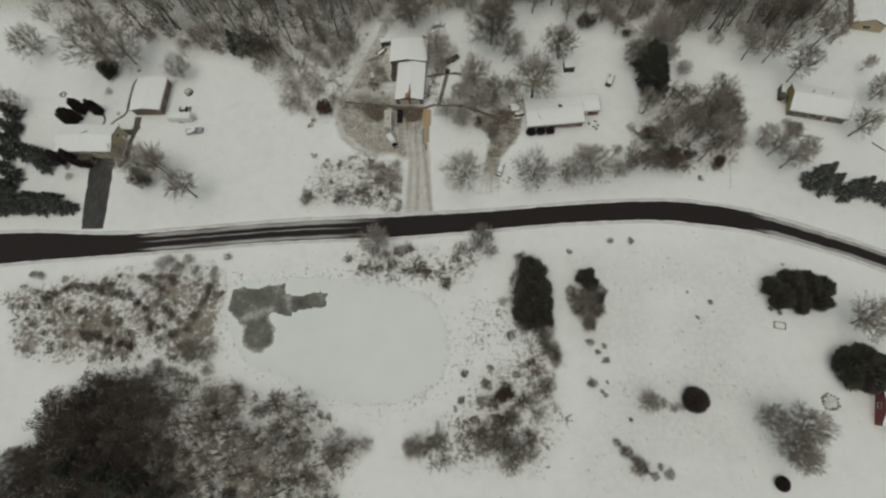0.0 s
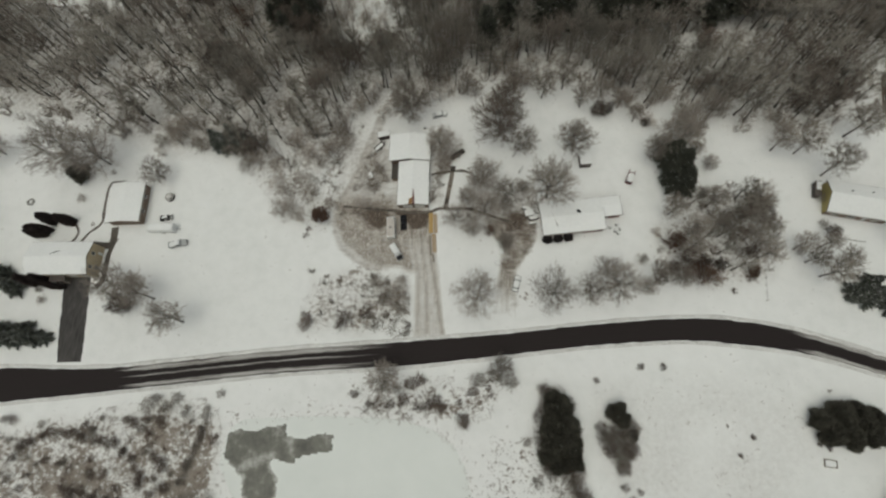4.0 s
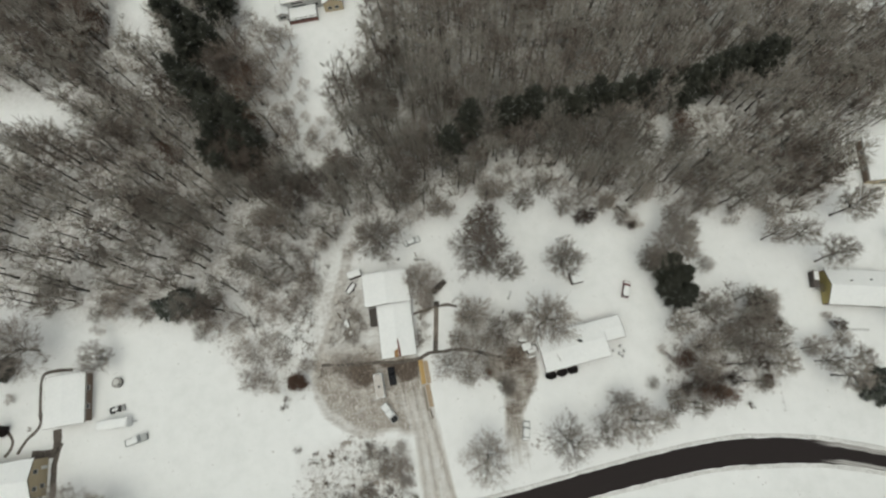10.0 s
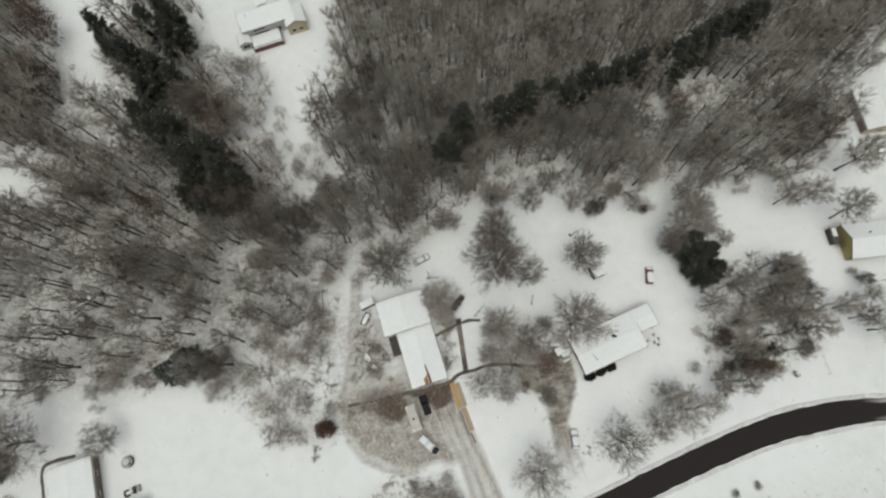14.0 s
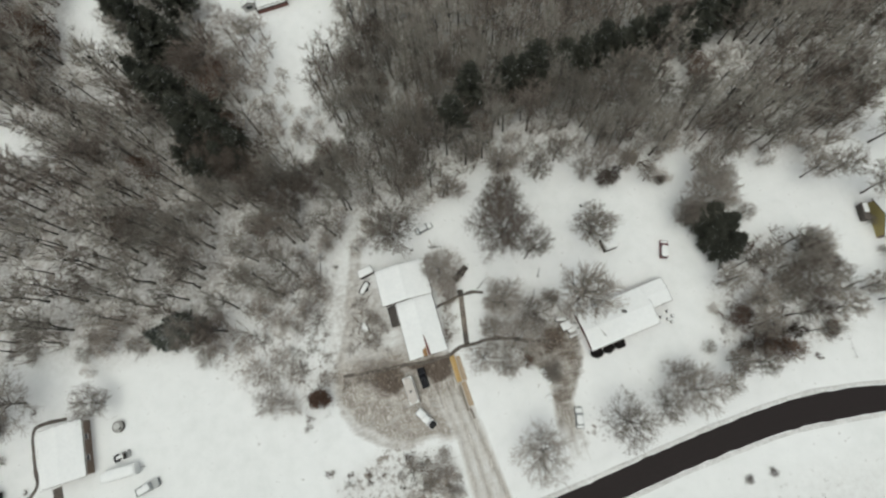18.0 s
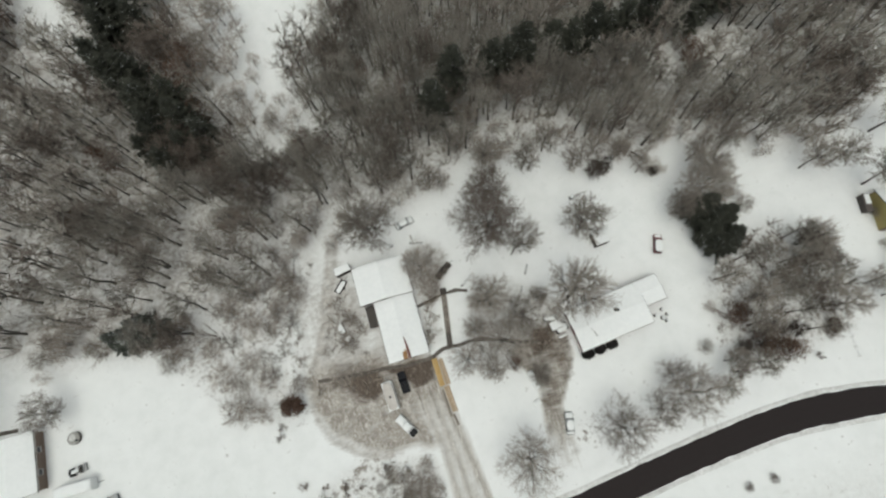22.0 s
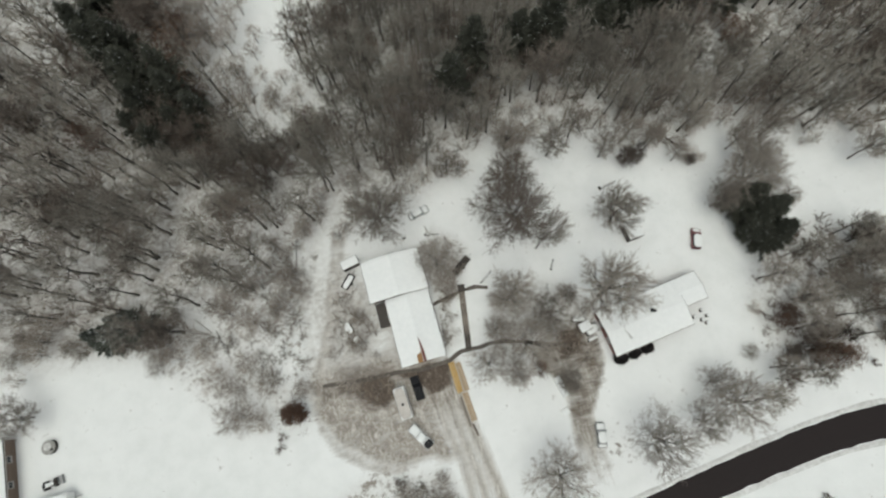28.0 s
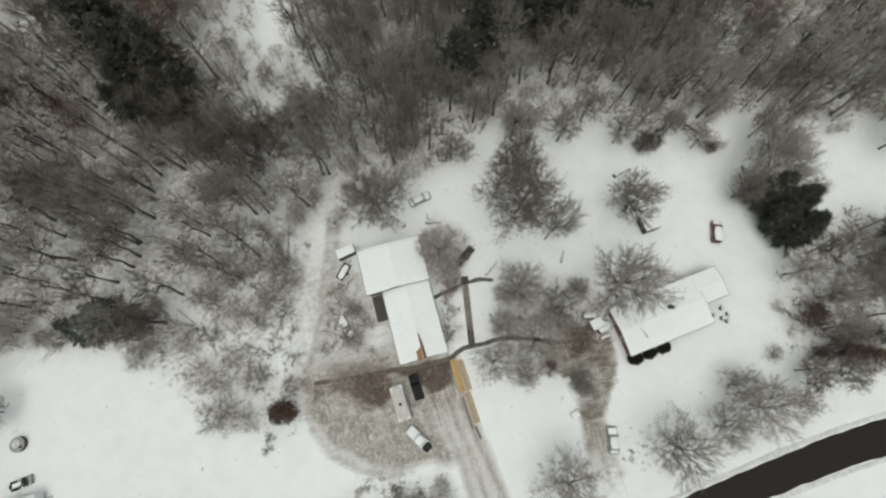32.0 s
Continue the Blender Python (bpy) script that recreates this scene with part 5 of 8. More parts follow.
camper = box_trailer(pose(-0.95, -7.0, 0, 0, 0, 94.5), 6.5, 2.4, 2.1, "long white camper trailer with thin snow on its roof", roof=CAMPER_ROOF)
part("roof_hatch", Shape().box(-0.5, -0.25, 2.6, 0.0, 0.25, 2.8, 0.03), BLACK, camper, "dark roof hatch")
for wx in (-2.2, 0.4, 2.0):
    part("window", Shape().box(wx, 1.19, 1.5, wx + 0.9, 1.22, 2.0), GLASS, camper)
box_trailer(pose(-74.2, -7.9, 0, 0, 0, 1), 8.6, 2.6, 2.2, "white box trailer with snow on its roof, parked beside the garage")


def flat_trailer(m, L, W, label, sides=True, snow=True):
    t = thing("utility_trailer", m, label, "trailer")
    part("bed", Shape().box(-L / 2, -W / 2, 0.45, L / 2, W / 2, 0.55), DARKWOOD, t)
    if sides:
        for s in (-1, 1):
            part("side_rail", Shape().box(-L / 2, s * W / 2 - 0.05, 0.55, L / 2, s * W / 2 + 0.05, 0.95), DARKWOOD, t)
        part("headboard", Shape().box(L / 2 - 0.1, -W / 2 + 0.05, 0.55, L / 2, W / 2 - 0.05, 0.95), DARKWOOD, t)
    if snow:
        part("snow_load", snow_slab(-L / 2 + 0.1, L / 2 - 0.12, W - 0.15, 0.55, 0.2, L), SNOW, t, smooth=True)
    part("drawbar", Shape().box(L / 2, -0.06, 0.4, L / 2 + 1.1, 0.06, 0.5), STEEL, t)
    part("prop", Shape().box(L / 2 + 1.0, -0.05, -0.05, L / 2 + 1.1, 0.05, 0.4), STEEL, t)
    for s in (-1, 1):
        wheel(t, 0, s * (W / 2 + 0.14), 0.32)
    return t


flat_trailer(pose(18.5, 18.5, 0, 0, 0, heading(16.6, 17.1, 20.4, 19.9)), 4.8, 1.5, "dark flatbed trailer swept bare of snow", snow=False)
flat_trailer(pose(-7.0, 21.4, 0, 0, 0, 48), 3.6, 1.5, "small utility trailer filled with snow by the barn")


def ring_of(name, m, r, n, size, mat, label, cat):
    t = thing(name, m, label, cat)
    rng = random.Random(int(r * 100))
    for k in range(n):
        a = 2 * math.pi * k / n
        s = size * rng.uniform(0.55, 1.35)
        rr = r * rng.uniform(0.84, 1.1)
        part("stone", Shape().box(-s * 0.6, -s / 2, -0.06, s * 0.6, s / 2, s * 0.8, s * 0.16), mat, t, at=pose(rr * math.cos(a), rr * math.sin(a), 0, 0, 0, math.degrees(a) + 90 + rng.uniform(-20, 20)))
    return t


fire = ring_of("fire_ring", pose(123.9, -86.7, 0), 2.0, 14, 0.62, STONE, "ring of grey field stones half buried in snow", "fire ring")
part("snow_fill", snow_slab(-1.6, 1.6, 3.2, 0.0, 0.3, 5), BANK, fire, "trodden snow inside the ring", smooth=True)
ring_of("fire_ring", pose(-123.0, 1.2, 0), 1.1, 8, 0.5, STONE, "small ring of stones in the snow behind the house", "fire ring")

bed = thing("garden_bed", pose(114.1, -67.6, 0, 0, 0, -6), "raised garden bed with a dark timber edge, full of snow", "garden bed")
for x0, y0, x1, y1 in ((-1.5, -0.95, 1.5, -0.8), (-1.5, 0.8, 1.5, 0.95), (-1.5, -0.8, -1.35, 0.8), (1.35, -0.8, 1.5, 0.8)):
    part("edge_board", Shape().box(x0, y0, -0.05, x1, y1, 0.34, 0.02), WEATHERED, bed)
part("snow_fill", snow_slab(-1.35, 1.35, 1.6, 0.2, 0.16, 7), SNOW, bed, smooth=True)

spa = thing("round_tub", pose(-74.6, 3.1, 0), "round dark covered tub with snow in its middle", "tub")
part("shell", Shape().tube((0, 0, -0.05), (0, 0, 0.8), 1.45, 1.4, 20), DARKWOOD, spa)
part("cover", Shape().tube((0, 0, 0.8), (0, 0, 0.86), 1.46, 1.42, 20), CONCRETE, spa, "mottled grey cover")
part("cover_snow", Shape().tube((-0.25, 0.2, 0.86), (-0.25, 0.2, 0.96), 0.8, 0.62, 14), BANK, spa)
part("skimmer", Shape().box(0.5, -0.8, 0.86, 1.0, -0.35, 1.05, 0.03), BLACK, spa)
tractor = thing("tractor", pose(-74.6, -4.2, 0, 0, 0, 10) @ Matrix.Scale(1.15, 4), "small dark garden tractor with a loader, dusted with snow", "tractor")
part("chassis", Shape().box(-1.2, -0.4, 0.4, 1.3, 0.4, 0.95, 0.06), DARKWOOD, tractor)
part("snow_cap", snow_slab(-1.1, 1.2, 0.7, 0.95, 0.3, 3), SNOW, tractor, smooth=True)
part("seat", Shape().box(-0.9, -0.3, 0.95, -0.4, 0.3, 1.35, 0.06), BLACK, tractor)
part("bonnet", Shape().box(0.1, -0.32, 0.95, 1.3, 0.32, 1.2, 0.08), DARKWOOD, tractor)
part("bucket", Shape().box(1.7, -0.75, 0.1, 2.2, 0.75, 0.6, 0.05), STEEL, tractor)
part("loader_arm", Shape().box(0.8, -0.5, 0.5, 1.75, -0.42, 0.62), STEEL, tractor)
part("loader_arm", Shape().box(0.8, 0.42, 0.5, 1.75, 0.5, 0.62), STEEL, tractor)
for wx, wr in ((-0.7, 0.5), (0.9, 0.34)):
    for s in (-1, 1):
        wheel(tractor, wx, s * 0.6, wr, 0.26)


def crate(m, lx, ly, h, label, mat=WEATHERED, name="crate"):
    c = thing(name, m, label, "crate")
    part("box", Shape().box(-lx / 2, -ly / 2, -0.05, lx / 2, ly / 2, h, 0.03), mat, c)
    part("snow_cap", snow_slab(-lx / 2 + 0.02, lx / 2 - 0.02, ly - 0.04, h, 0.14, lx), SNOW, c, smooth=True)


crate(pose(-9.0, 11.2, 0, 0, 0, 15), 1.5, 2.6, 0.9, "old crate under snow beside the barn yard")
crate(pose(-7.8, 8.4, 0, 0, 0, 30), 1.5, 1.2, 0.7, "small snow-topped crate beside the barn yard")
crate(pose(32.0, -12.2, 0, 0, 0, 102), 4.3, 1.4, 0.7, "long low white chest under snow beside the drive", WHITE, "storage_chest")
crate(pose(31.3, -17.2, 0, 0, 0, 20), 1.6, 1.3, 0.6, "small white chest under snow beside the drive", WHITE, "storage_chest")
crate(pose(40.0, 0.3, 0, 0, 0, -14), 2.9, 1.1, 0.8, "low table heaped with snow beside the house", DARKWOOD, "table")
crate(pose(42.0, -2.5, 0, 0, 0, 14), 2.9, 1.9, 0.9, "square garden table heaped with snow beside the house", DARKWOOD, "table")
crate(pose(41.8, -4.4, 0, 0, 0, 10), 2.4, 0.6, 0.45, "low bench with snow beside the house", DARKWOOD, "bench")
crate(pose(7.5, 28.4, 0), 0.8, 0.6, 0.9, "dark wooden stump box behind the barn", DARKWOOD)
for cx, cy, ca in ((64.4, -5.6, 10), (65.8, -6.6, 60), (66.4, -4.6, 30), (67.2, -6.0, 80), (66.6, -7.4, 15)):
    crate(pose(cx, cy, 0, 0, 0, ca), 0.7, 0.6, 0.7, "patio chair heaped with snow under the house corner", DARKWOOD, "patio_chair")
crate(pose(55.2, 28.3, 0, 0, 0, 20), 1.0, 0.8, 0.9, "dark wooden box with snow by the tree", DARKWOOD, "crate")
crate(pose(76.2, 34.4, 0, 0, 0, -50), 2.2, 0.9, 0.9, "dark timber rack capped with snow at the wood's edge", DARKWOOD, "timber_rack")
crate(pose(75.0, 36.0, 0, 0, 0, -40), 1.2, 0.7, 0.7, "small dark crate capped with snow at the wood's edge", DARKWOOD, "crate")
for lx, ly, la, ll in ((57.4, 28.7, 12, 3.2), (38.4, 13.5, 60, 2.6), (35.8, 9.0, 60, 1.2), (13.8, 27.5, -12, 3.4), (23.2, 14.6, 35, 3.6), (150.0, -11.6, -40, 5.5), (131, -8.4, -8, 7.0), (-17.5, 30.5, 80, 7.5)):
    log = thing("log", pose(lx, ly, 0, 0, 0, la), "dark fallen log lying in the snow", "log")
    part("trunk", Shape().tube((-ll / 2, 0, 0.14), (ll / 2, 0, 0.14), 0.2, 0.15, 8), BARK, log)
    part("snow_strip", snow_slab(-ll / 2 + 0.1, ll / 2 - 0.1, 0.18, 0.3, 0.05, ll), SNOW, log, smooth=True)
pole = thing("wire_fence", pose(105.3, -26.6, 0), "thin grey wire fence along the lawn edge", "fence")
for k in range(6):
    part("post", Shape().tube((k * 0.22, k * 2.2, -0.1), (k * 0.22, k * 2.2, 1.1), 0.06, n=6), WEATHERED, pole)
for z in (0.5, 0.9):
    part("wire", Shape().tube((0, 0, z), (1.1, 11.0, z), 0.015, n=4), STEEL, pole)


# ---- trees ----
def tubes(p0, p1, r0, r1, n):
    """Many tapered tubes at once: arrays of ends and radii, n sides; an end radius of 0 makes a point."""
    p0, p1 = np.asarray(p0, float).reshape(-1, 3), np.asarray(p1, float).reshape(-1, 3)
    d = p1 - p0
    d /= np.linalg.norm(d, axis=1, keepdims=True) + 1e-9
    ref = np.where(abs(d[:, 2:3]) < 0.9, [[0, 0, 1.0]], [[1.0, 0, 0]])
    a = np.cross(d, ref)
    a /= np.linalg.norm(a, axis=1, keepdims=True)
    b = np.cross(d, a)
    t = np.arange(n) * 2 * np.pi / n
    ring = np.cos(t)[None, :, None] * a[:, None] + np.sin(t)[None, :, None] * b[:, None]
    return p0[:, None] + ring * np.asarray(r0, float).reshape(-1, 1, 1), p1[:, None] + ring * np.asarray(r1, float).reshape(-1, 1, 1), p1


class Wood:
    """Gathers limbs (tubes) and points (cones) of a plant into one mesh."""

    def __init__(self):
        self.v, self.q, self.t, self.n = [], [], [], 0

    def limbs(self, p0, p1, r0, r1, n=5):
        lo, hi, _ = tubes(p0, p1, r0, r1, n)
        m = len(lo)
        self.v.append(np.concatenate([lo, hi], 1).reshape(-1, 3))
        i = self.n + np.arange(m)[:, None] * 2 * n + np.arange(n)
        j = self.n + np.arange(m)[:, None] * 2 * n + (np.arange(n) + 1) % n
        self.q.append(np.stack([i, j, j + n, i + n], -1).reshape(-1, 4))
        self.n += m * 2 * n

    def points(self, p0, p1, r0, n=3):
        lo, _, tip = tubes(p0, p1, r0, r0, n)
        m = len(lo)
        self.v.append(np.concatenate([lo, tip[:, None]], 1).reshape(-1, 3))
        i = self.n + np.arange(m)[:, None] * (n + 1) + np.arange(n)
        j = self.n + np.arange(m)[:, None] * (n + 1) + (np.arange(n) + 1) % n
        k = self.n + np.arange(m)[:, None] * (n + 1) + n + 0 * np.arange(n)
        self.t.append(np.stack([i, j, k], -1).reshape(-1, 3))
        self.n += m * (n + 1)

    def slivers(self, p0, p1, w, rng):
        """The finest twigs, each one narrow triangle turned at random."""
        p0, p1 = np.asarray(p0, float), np.asarray(p1, float)
        side = unit(np.cross(p1 - p0, rng.normal(0, 1, p0.shape))) * np.asarray(w, float).reshape(-1, 1)
        m = len(p0)
        self.v.append(np.stack([p0 - side, p0 + side, p1], 1).reshape(-1, 3))
        self.t.append(self.n + np.arange(m * 3).reshape(-1, 3))
        self.n += m * 3

    def arrays(self):
        return (np.concatenate(self.v), np.concatenate(self.q) if self.q else np.zeros((0, 4), int), np.concatenate(self.t) if self.t else np.zeros((0, 3), int))

    def mesh(self, name, mat):
        return array_mesh(name, *self.arrays(), mat)


def unit(v):
    return v / (np.linalg.norm(v, axis=-1, keepdims=True) + 1e-9)


def gathered(rng, p, k):
    """Sorts points into k neighbourhoods: the middles and which point belongs to which."""
    c = p[rng.choice(len(p), k, replace=False)].copy()
    for _ in range(7):
        near = np.argmin(((p[:, None] - c[None]) ** 2).sum(-1), 1)
        for j in range(k):
            if (near == j).any():
                c[j] = p[near == j].mean(0)
    return c, near


def forked_tree(seed, h, crown, fork=0.22, limbs=10, boughs=50, ends=280, twigs=(9, 2), mid_at=0.62, half=0.37, thick=1.0, fine=1.0, leader=0.5, lift=0.1, spread=0.4, reach=(0.14, 0.3), dark=2, hollow=0.42, size_of=0.97):
    """A tree that forks again and again: limbs off the trunk, boughs off the limbs, branches off the boughs, twigs off the branches, all
    reaching for their share of the crown. mid_at, half: the crown's middle and half its height, of the whole height; twigs: how many
    on a branch, and on each twig in turn; reach: a twig's length, of the crown; dark: how many orders belong to the dark wood;
    hollow: how much the branch ends crowd outwards. Returns the wood, the twigs and the twig ends."""
    rng = np.random.RandomState(seed)
    wood, crownw = Wood(), Wood()
    k = 6
    zs = np.linspace(-0.3, h * leader, k)
    trunk = np.stack([np.cumsum(rng.normal(0, 0.008 * h, k)), np.cumsum(rng.normal(0, 0.008 * h, k)), zs], 1)
    trunk[0, :2] = 0
    trunk[1, :2] *= 0.3
    trad = 0.0135 * h * thick * np.linspace(1, 0.4, k)
    trad[0] *= 1.3
    wood.limbs(trunk[:-1], trunk[1:], trad[:-1], trad[1:], 6)
    # where the branches end: all through the crown, in uneven lobes
    way = unit(rng.normal(0, 1, (ends, 3)) + [0, 0, 0.15])
    lobes = 1 + 0.1 * np.sin(way[:, :1] * 5 + seed) + 0.1 * np.sin(way[:, 1:2] * 6 + 2 * seed) + 0.06 * np.sin(way[:, 2:] * 9 + seed)
    goal = [0, 0, h * mid_at] + way * [crown, crown, h * half] * rng.uniform(0.05, 1.0, (ends, 1)) ** hollow * lobes * size_of
    goal[:, 2] = np.maximum(goal[:, 2], h * fork * 0.8)
    c1, of1 = gathered(rng, goal, boughs)
    c0, of0 = gathered(rng, c1, limbs)
    z0 = np.clip(fork * h + 0.35 * (c0[:, 2] - fork * h) - 0.12 * np.hypot(c0[:, 0], c0[:, 1]), fork * h * 0.8, leader * h)
    root = np.stack([np.interp(z0, zs, trunk[:, c]) for c in range(3)], 1)
    knee = root + (c0 - root) * 0.5 + rng.normal(0, 0.02 * h, c0.shape)
    bow = root * 0.55 + knee * 0.45 + [0, 0, 0.03 * h] + rng.normal(0, 0.01 * h, c0.shape)
    fork2 = knee[of0] + (c1 - knee[of0]) * 0.55 + rng.normal(0, 0.015 * h, c1.shape)
    bow2 = knee[of0] * 0.5 + fork2 * 0.5 + rng.normal(0, 0.012 * h, c1.shape)
    bow3 = fork2[of1] * 0.5 + goal * 0.5 + rng.normal(0, 0.012 * h, goal.shape)
    r0 = 0.0068 * h * thick * rng.uniform(0.8, 1.1, limbs)
    r1, r2 = r0[of0] * 0.5, r0[of0][of1] * 0.22
    for p, q, a, b, order in ((root, bow, r0, r0 * 0.85, 0), (bow, knee, r0 * 0.85, r0 * 0.65, 0), (knee[of0], bow2, r1, r1 * 0.85, 1), (bow2, fork2, r1 * 0.85, r1 * 0.65, 1),
                              (fork2[of1], bow3, r2, r2 * 0.8, 2), (bow3, goal, r2 * 0.8, r2 * 0.4, 2)):
        (wood if order < dark else crownw).limbs(p, q, np.maximum(a, 0.012), np.maximum(b, 0.007), 4 if order == 0 else 3)
    # twigs all along the branches, then finer ones along these
    A, B = np.concatenate([bow2, fork2[of1], bow3, bow3, bow3]), np.concatenate([fork2, bow3, goal, goal, goal])
    size, n = crown, ends
    for step, per in enumerate(twigs):
        n *= per
        pick = rng.randint(0, len(A), n) if step == 0 else np.repeat(np.arange(len(A)), per)
        u = rng.uniform(0.05, 1, (n, 1))
        st = A[pick] * (1 - u) + B[pick] * u
        out = unit(0.8 * unit(B[pick] - A[pick]) + rng.normal(0, spread, (n, 3)) + [0, 0, lift])
        en = st + out * size * rng.uniform(*reach, (n, 1))
        crownw.slivers(st, en, 0.0016 * h * fine * (1.25 if step == 0 else 1.0) * rng.uniform(0.7, 1.3, n), rng)
        A, B, size = st, en, size * 0.62
    return wood, crownw, B


def leaves_on(seed, tips, n, size, part_of=1.0):
    """Curled dead leaves at the twig ends, thicker on some sides of the crown than on others."""
    rng = np.random.RandomState(seed)
    way = unit(tips - tips.mean(0))
    keep = tips[(np.sin(way[:, 0] * 3 + seed) + np.sin(way[:, 1] * 4 + 2 * seed) + rng.uniform(-1, 1, len(tips))) > 1.4 - 3.2 * part_of]
    p = keep[rng.randint(0, len(keep), n)] + rng.normal(0, 1.1 * size, (n, 3))
    w = Wood()
    w.points(p, p + unit(rng.normal(0, 1, (n, 3))) * size * rng.uniform(0.7, 1.5, (n, 1)), size * rng.uniform(0.3, 0.5, n))
    return w


def shrub(seed, h, r, stems=12, twigs=130, thick=1.0):
    rng = np.random.RandomState(seed)
    w = Wood()
    az = rng.uniform(0, 6.28, stems)
    foot = np.stack([np.cos(az) * r * 0.18, np.sin(az) * r * 0.18, np.full(stems, -0.15)], 1) * rng.uniform(0.2, 1, (stems, 1)) * [1, 1, 0] + [0, 0, -0.15]
    lean = rng.uniform(0.3, 1.0, stems)
    mid = foot + np.stack([np.cos(az) * r * 0.45 * lean, np.sin(az) * r * 0.45 * lean, h * rng.uniform(0.4, 0.65, stems)], 1)
    tip = mid + np.stack([np.cos(az) * r * 0.5 * lean, np.sin(az) * r * 0.5 * lean, h * rng.uniform(0.2, 0.4, stems)], 1) + rng.normal(0, 0.1 * r, (stems, 3))
    rad = 0.02 * h ** 0.5 * thick * rng.uniform(0.7, 1.2, stems)
    w.limbs(foot, mid, rad, rad * 0.7, 3)
    w.points(mid, tip, rad * 0.7)
    sa, sb = np.concatenate([foot, mid]), np.concatenate([mid, tip])
    pick = rng.randint(stems // 3, len(sa), twigs)
    u = rng.uniform(0.25, 1, (twigs, 1))
    st = sa[pick] * (1 - u) + sb[pick] * u
    out = unit(unit(sb[pick] - sa[pick]) + rng.normal(0, 0.6, (twigs, 3)) + [0, 0, 0.15])
    end = st + out * r * rng.uniform(0.2, 0.5, (twigs, 1))
    end[:, 2] = np.maximum(end[:, 2], 0.1)
    w.slivers(st, end, 0.016 * thick * rng.uniform(0.7, 1.4, twigs), rng)
    return w


def leaves(seed, h, r, n, size, low=0.2):
    """Curled dead leaves in clumps through a crown."""
    rng = np.random.RandomState(seed)
    hubs = rng.normal(0, 1, (26, 3))
    hubs = unit(hubs) * rng.uniform(0.45, 0.92, (26, 1)) * [r, r, h * 0.4] + [0, 0, h * 0.58]
    p = hubs[rng.randint(0, 26, n)] + rng.normal(0, 0.17 * r, (n, 3))
    p[:, 2] = np.clip(p[:, 2], low * h, None)
    w = Wood()
    w.points(p, p + unit(rng.normal(0, 1, (n, 3))) * size * rng.uniform(0.7, 1.5, (n, 1)), size * rng.uniform(0.3, 0.5, n))
    return w


def conifer(seed, h, r, tiers=15, per=9, clumps=7, droop=0.25, ragged=0.2, taper=1.0, low=0.06, size=1.0, tuft=1.0):
    rng = np.random.RandomState(seed)
    trunk, crown = Wood(), Wood()
    trunk.limbs([[0, 0, -0.3]], [[0, 0, h * 0.96]], [0.022 * h], [0.004 * h], 7)
    S, E, R, BS, BE = [], [], [], [], []
    for i in range(tiers):
        f = low + (1 - low) * i / tiers
        reach0 = r * (1 - f) ** taper + 0.04 * r
        for k in range(per):
            az = 6.283 * (k + rng.uniform(-0.9, 0.9)) / per + i * 0.7
            reach = reach0 * (1 + rng.uniform(-ragged, ragged))
            st = np.array([0, 0, (f + rng.uniform(0, 0.9) * (1 - low) / tiers) * h])
            en = st + [math.cos(az) * reach, math.sin(az) * reach, -droop * reach + 0.06 * h]
            BS.append(st)
            BE.append(en)
            side = np.array([-math.sin(az), math.cos(az), 0])
            for c in range(clumps):
                u = 0.25 + 0.75 * (c + rng.uniform(0, 0.6)) / clumps
                p = st + (en - st) * min(u, 1.0)
                d = unit((en - st) / max(reach, 0.1) + side * rng.choice([-1, 1]) * rng.uniform(0.3, 1.1) + rng.normal(0, 0.2, 3) + [0, 0, 0.1])
                S.append(p - d * 0.05)
                E.append(p + d * tuft * reach0 * rng.uniform(0.22, 0.42) + [0, 0, -0.04 * reach])
                R.append(0.11 * size * (0.5 + reach0 / max(r, 0.1)) * r ** 0.5 * rng.uniform(0.6, 1.2))
    crown.limbs(BS, BE, np.full(len(BS), 0.02), np.full(len(BS), 0.008), 3)
    S, E, R = np.array(S), np.array(E), np.array(R)
    for _ in range(int(max(5, 6 / size))):
        jit = rng.normal(0, 0.05 * r, S.shape)
        crown.slivers(S + jit, E + jit + rng.normal(0, 0.05 * r, S.shape), R * rng.uniform(0.3, 0.6, len(R)), rng)
    crown.points([[0, 0, h * 0.9]], [[0, 0, h * 1.02]], [0.1])
    return trunk, crown


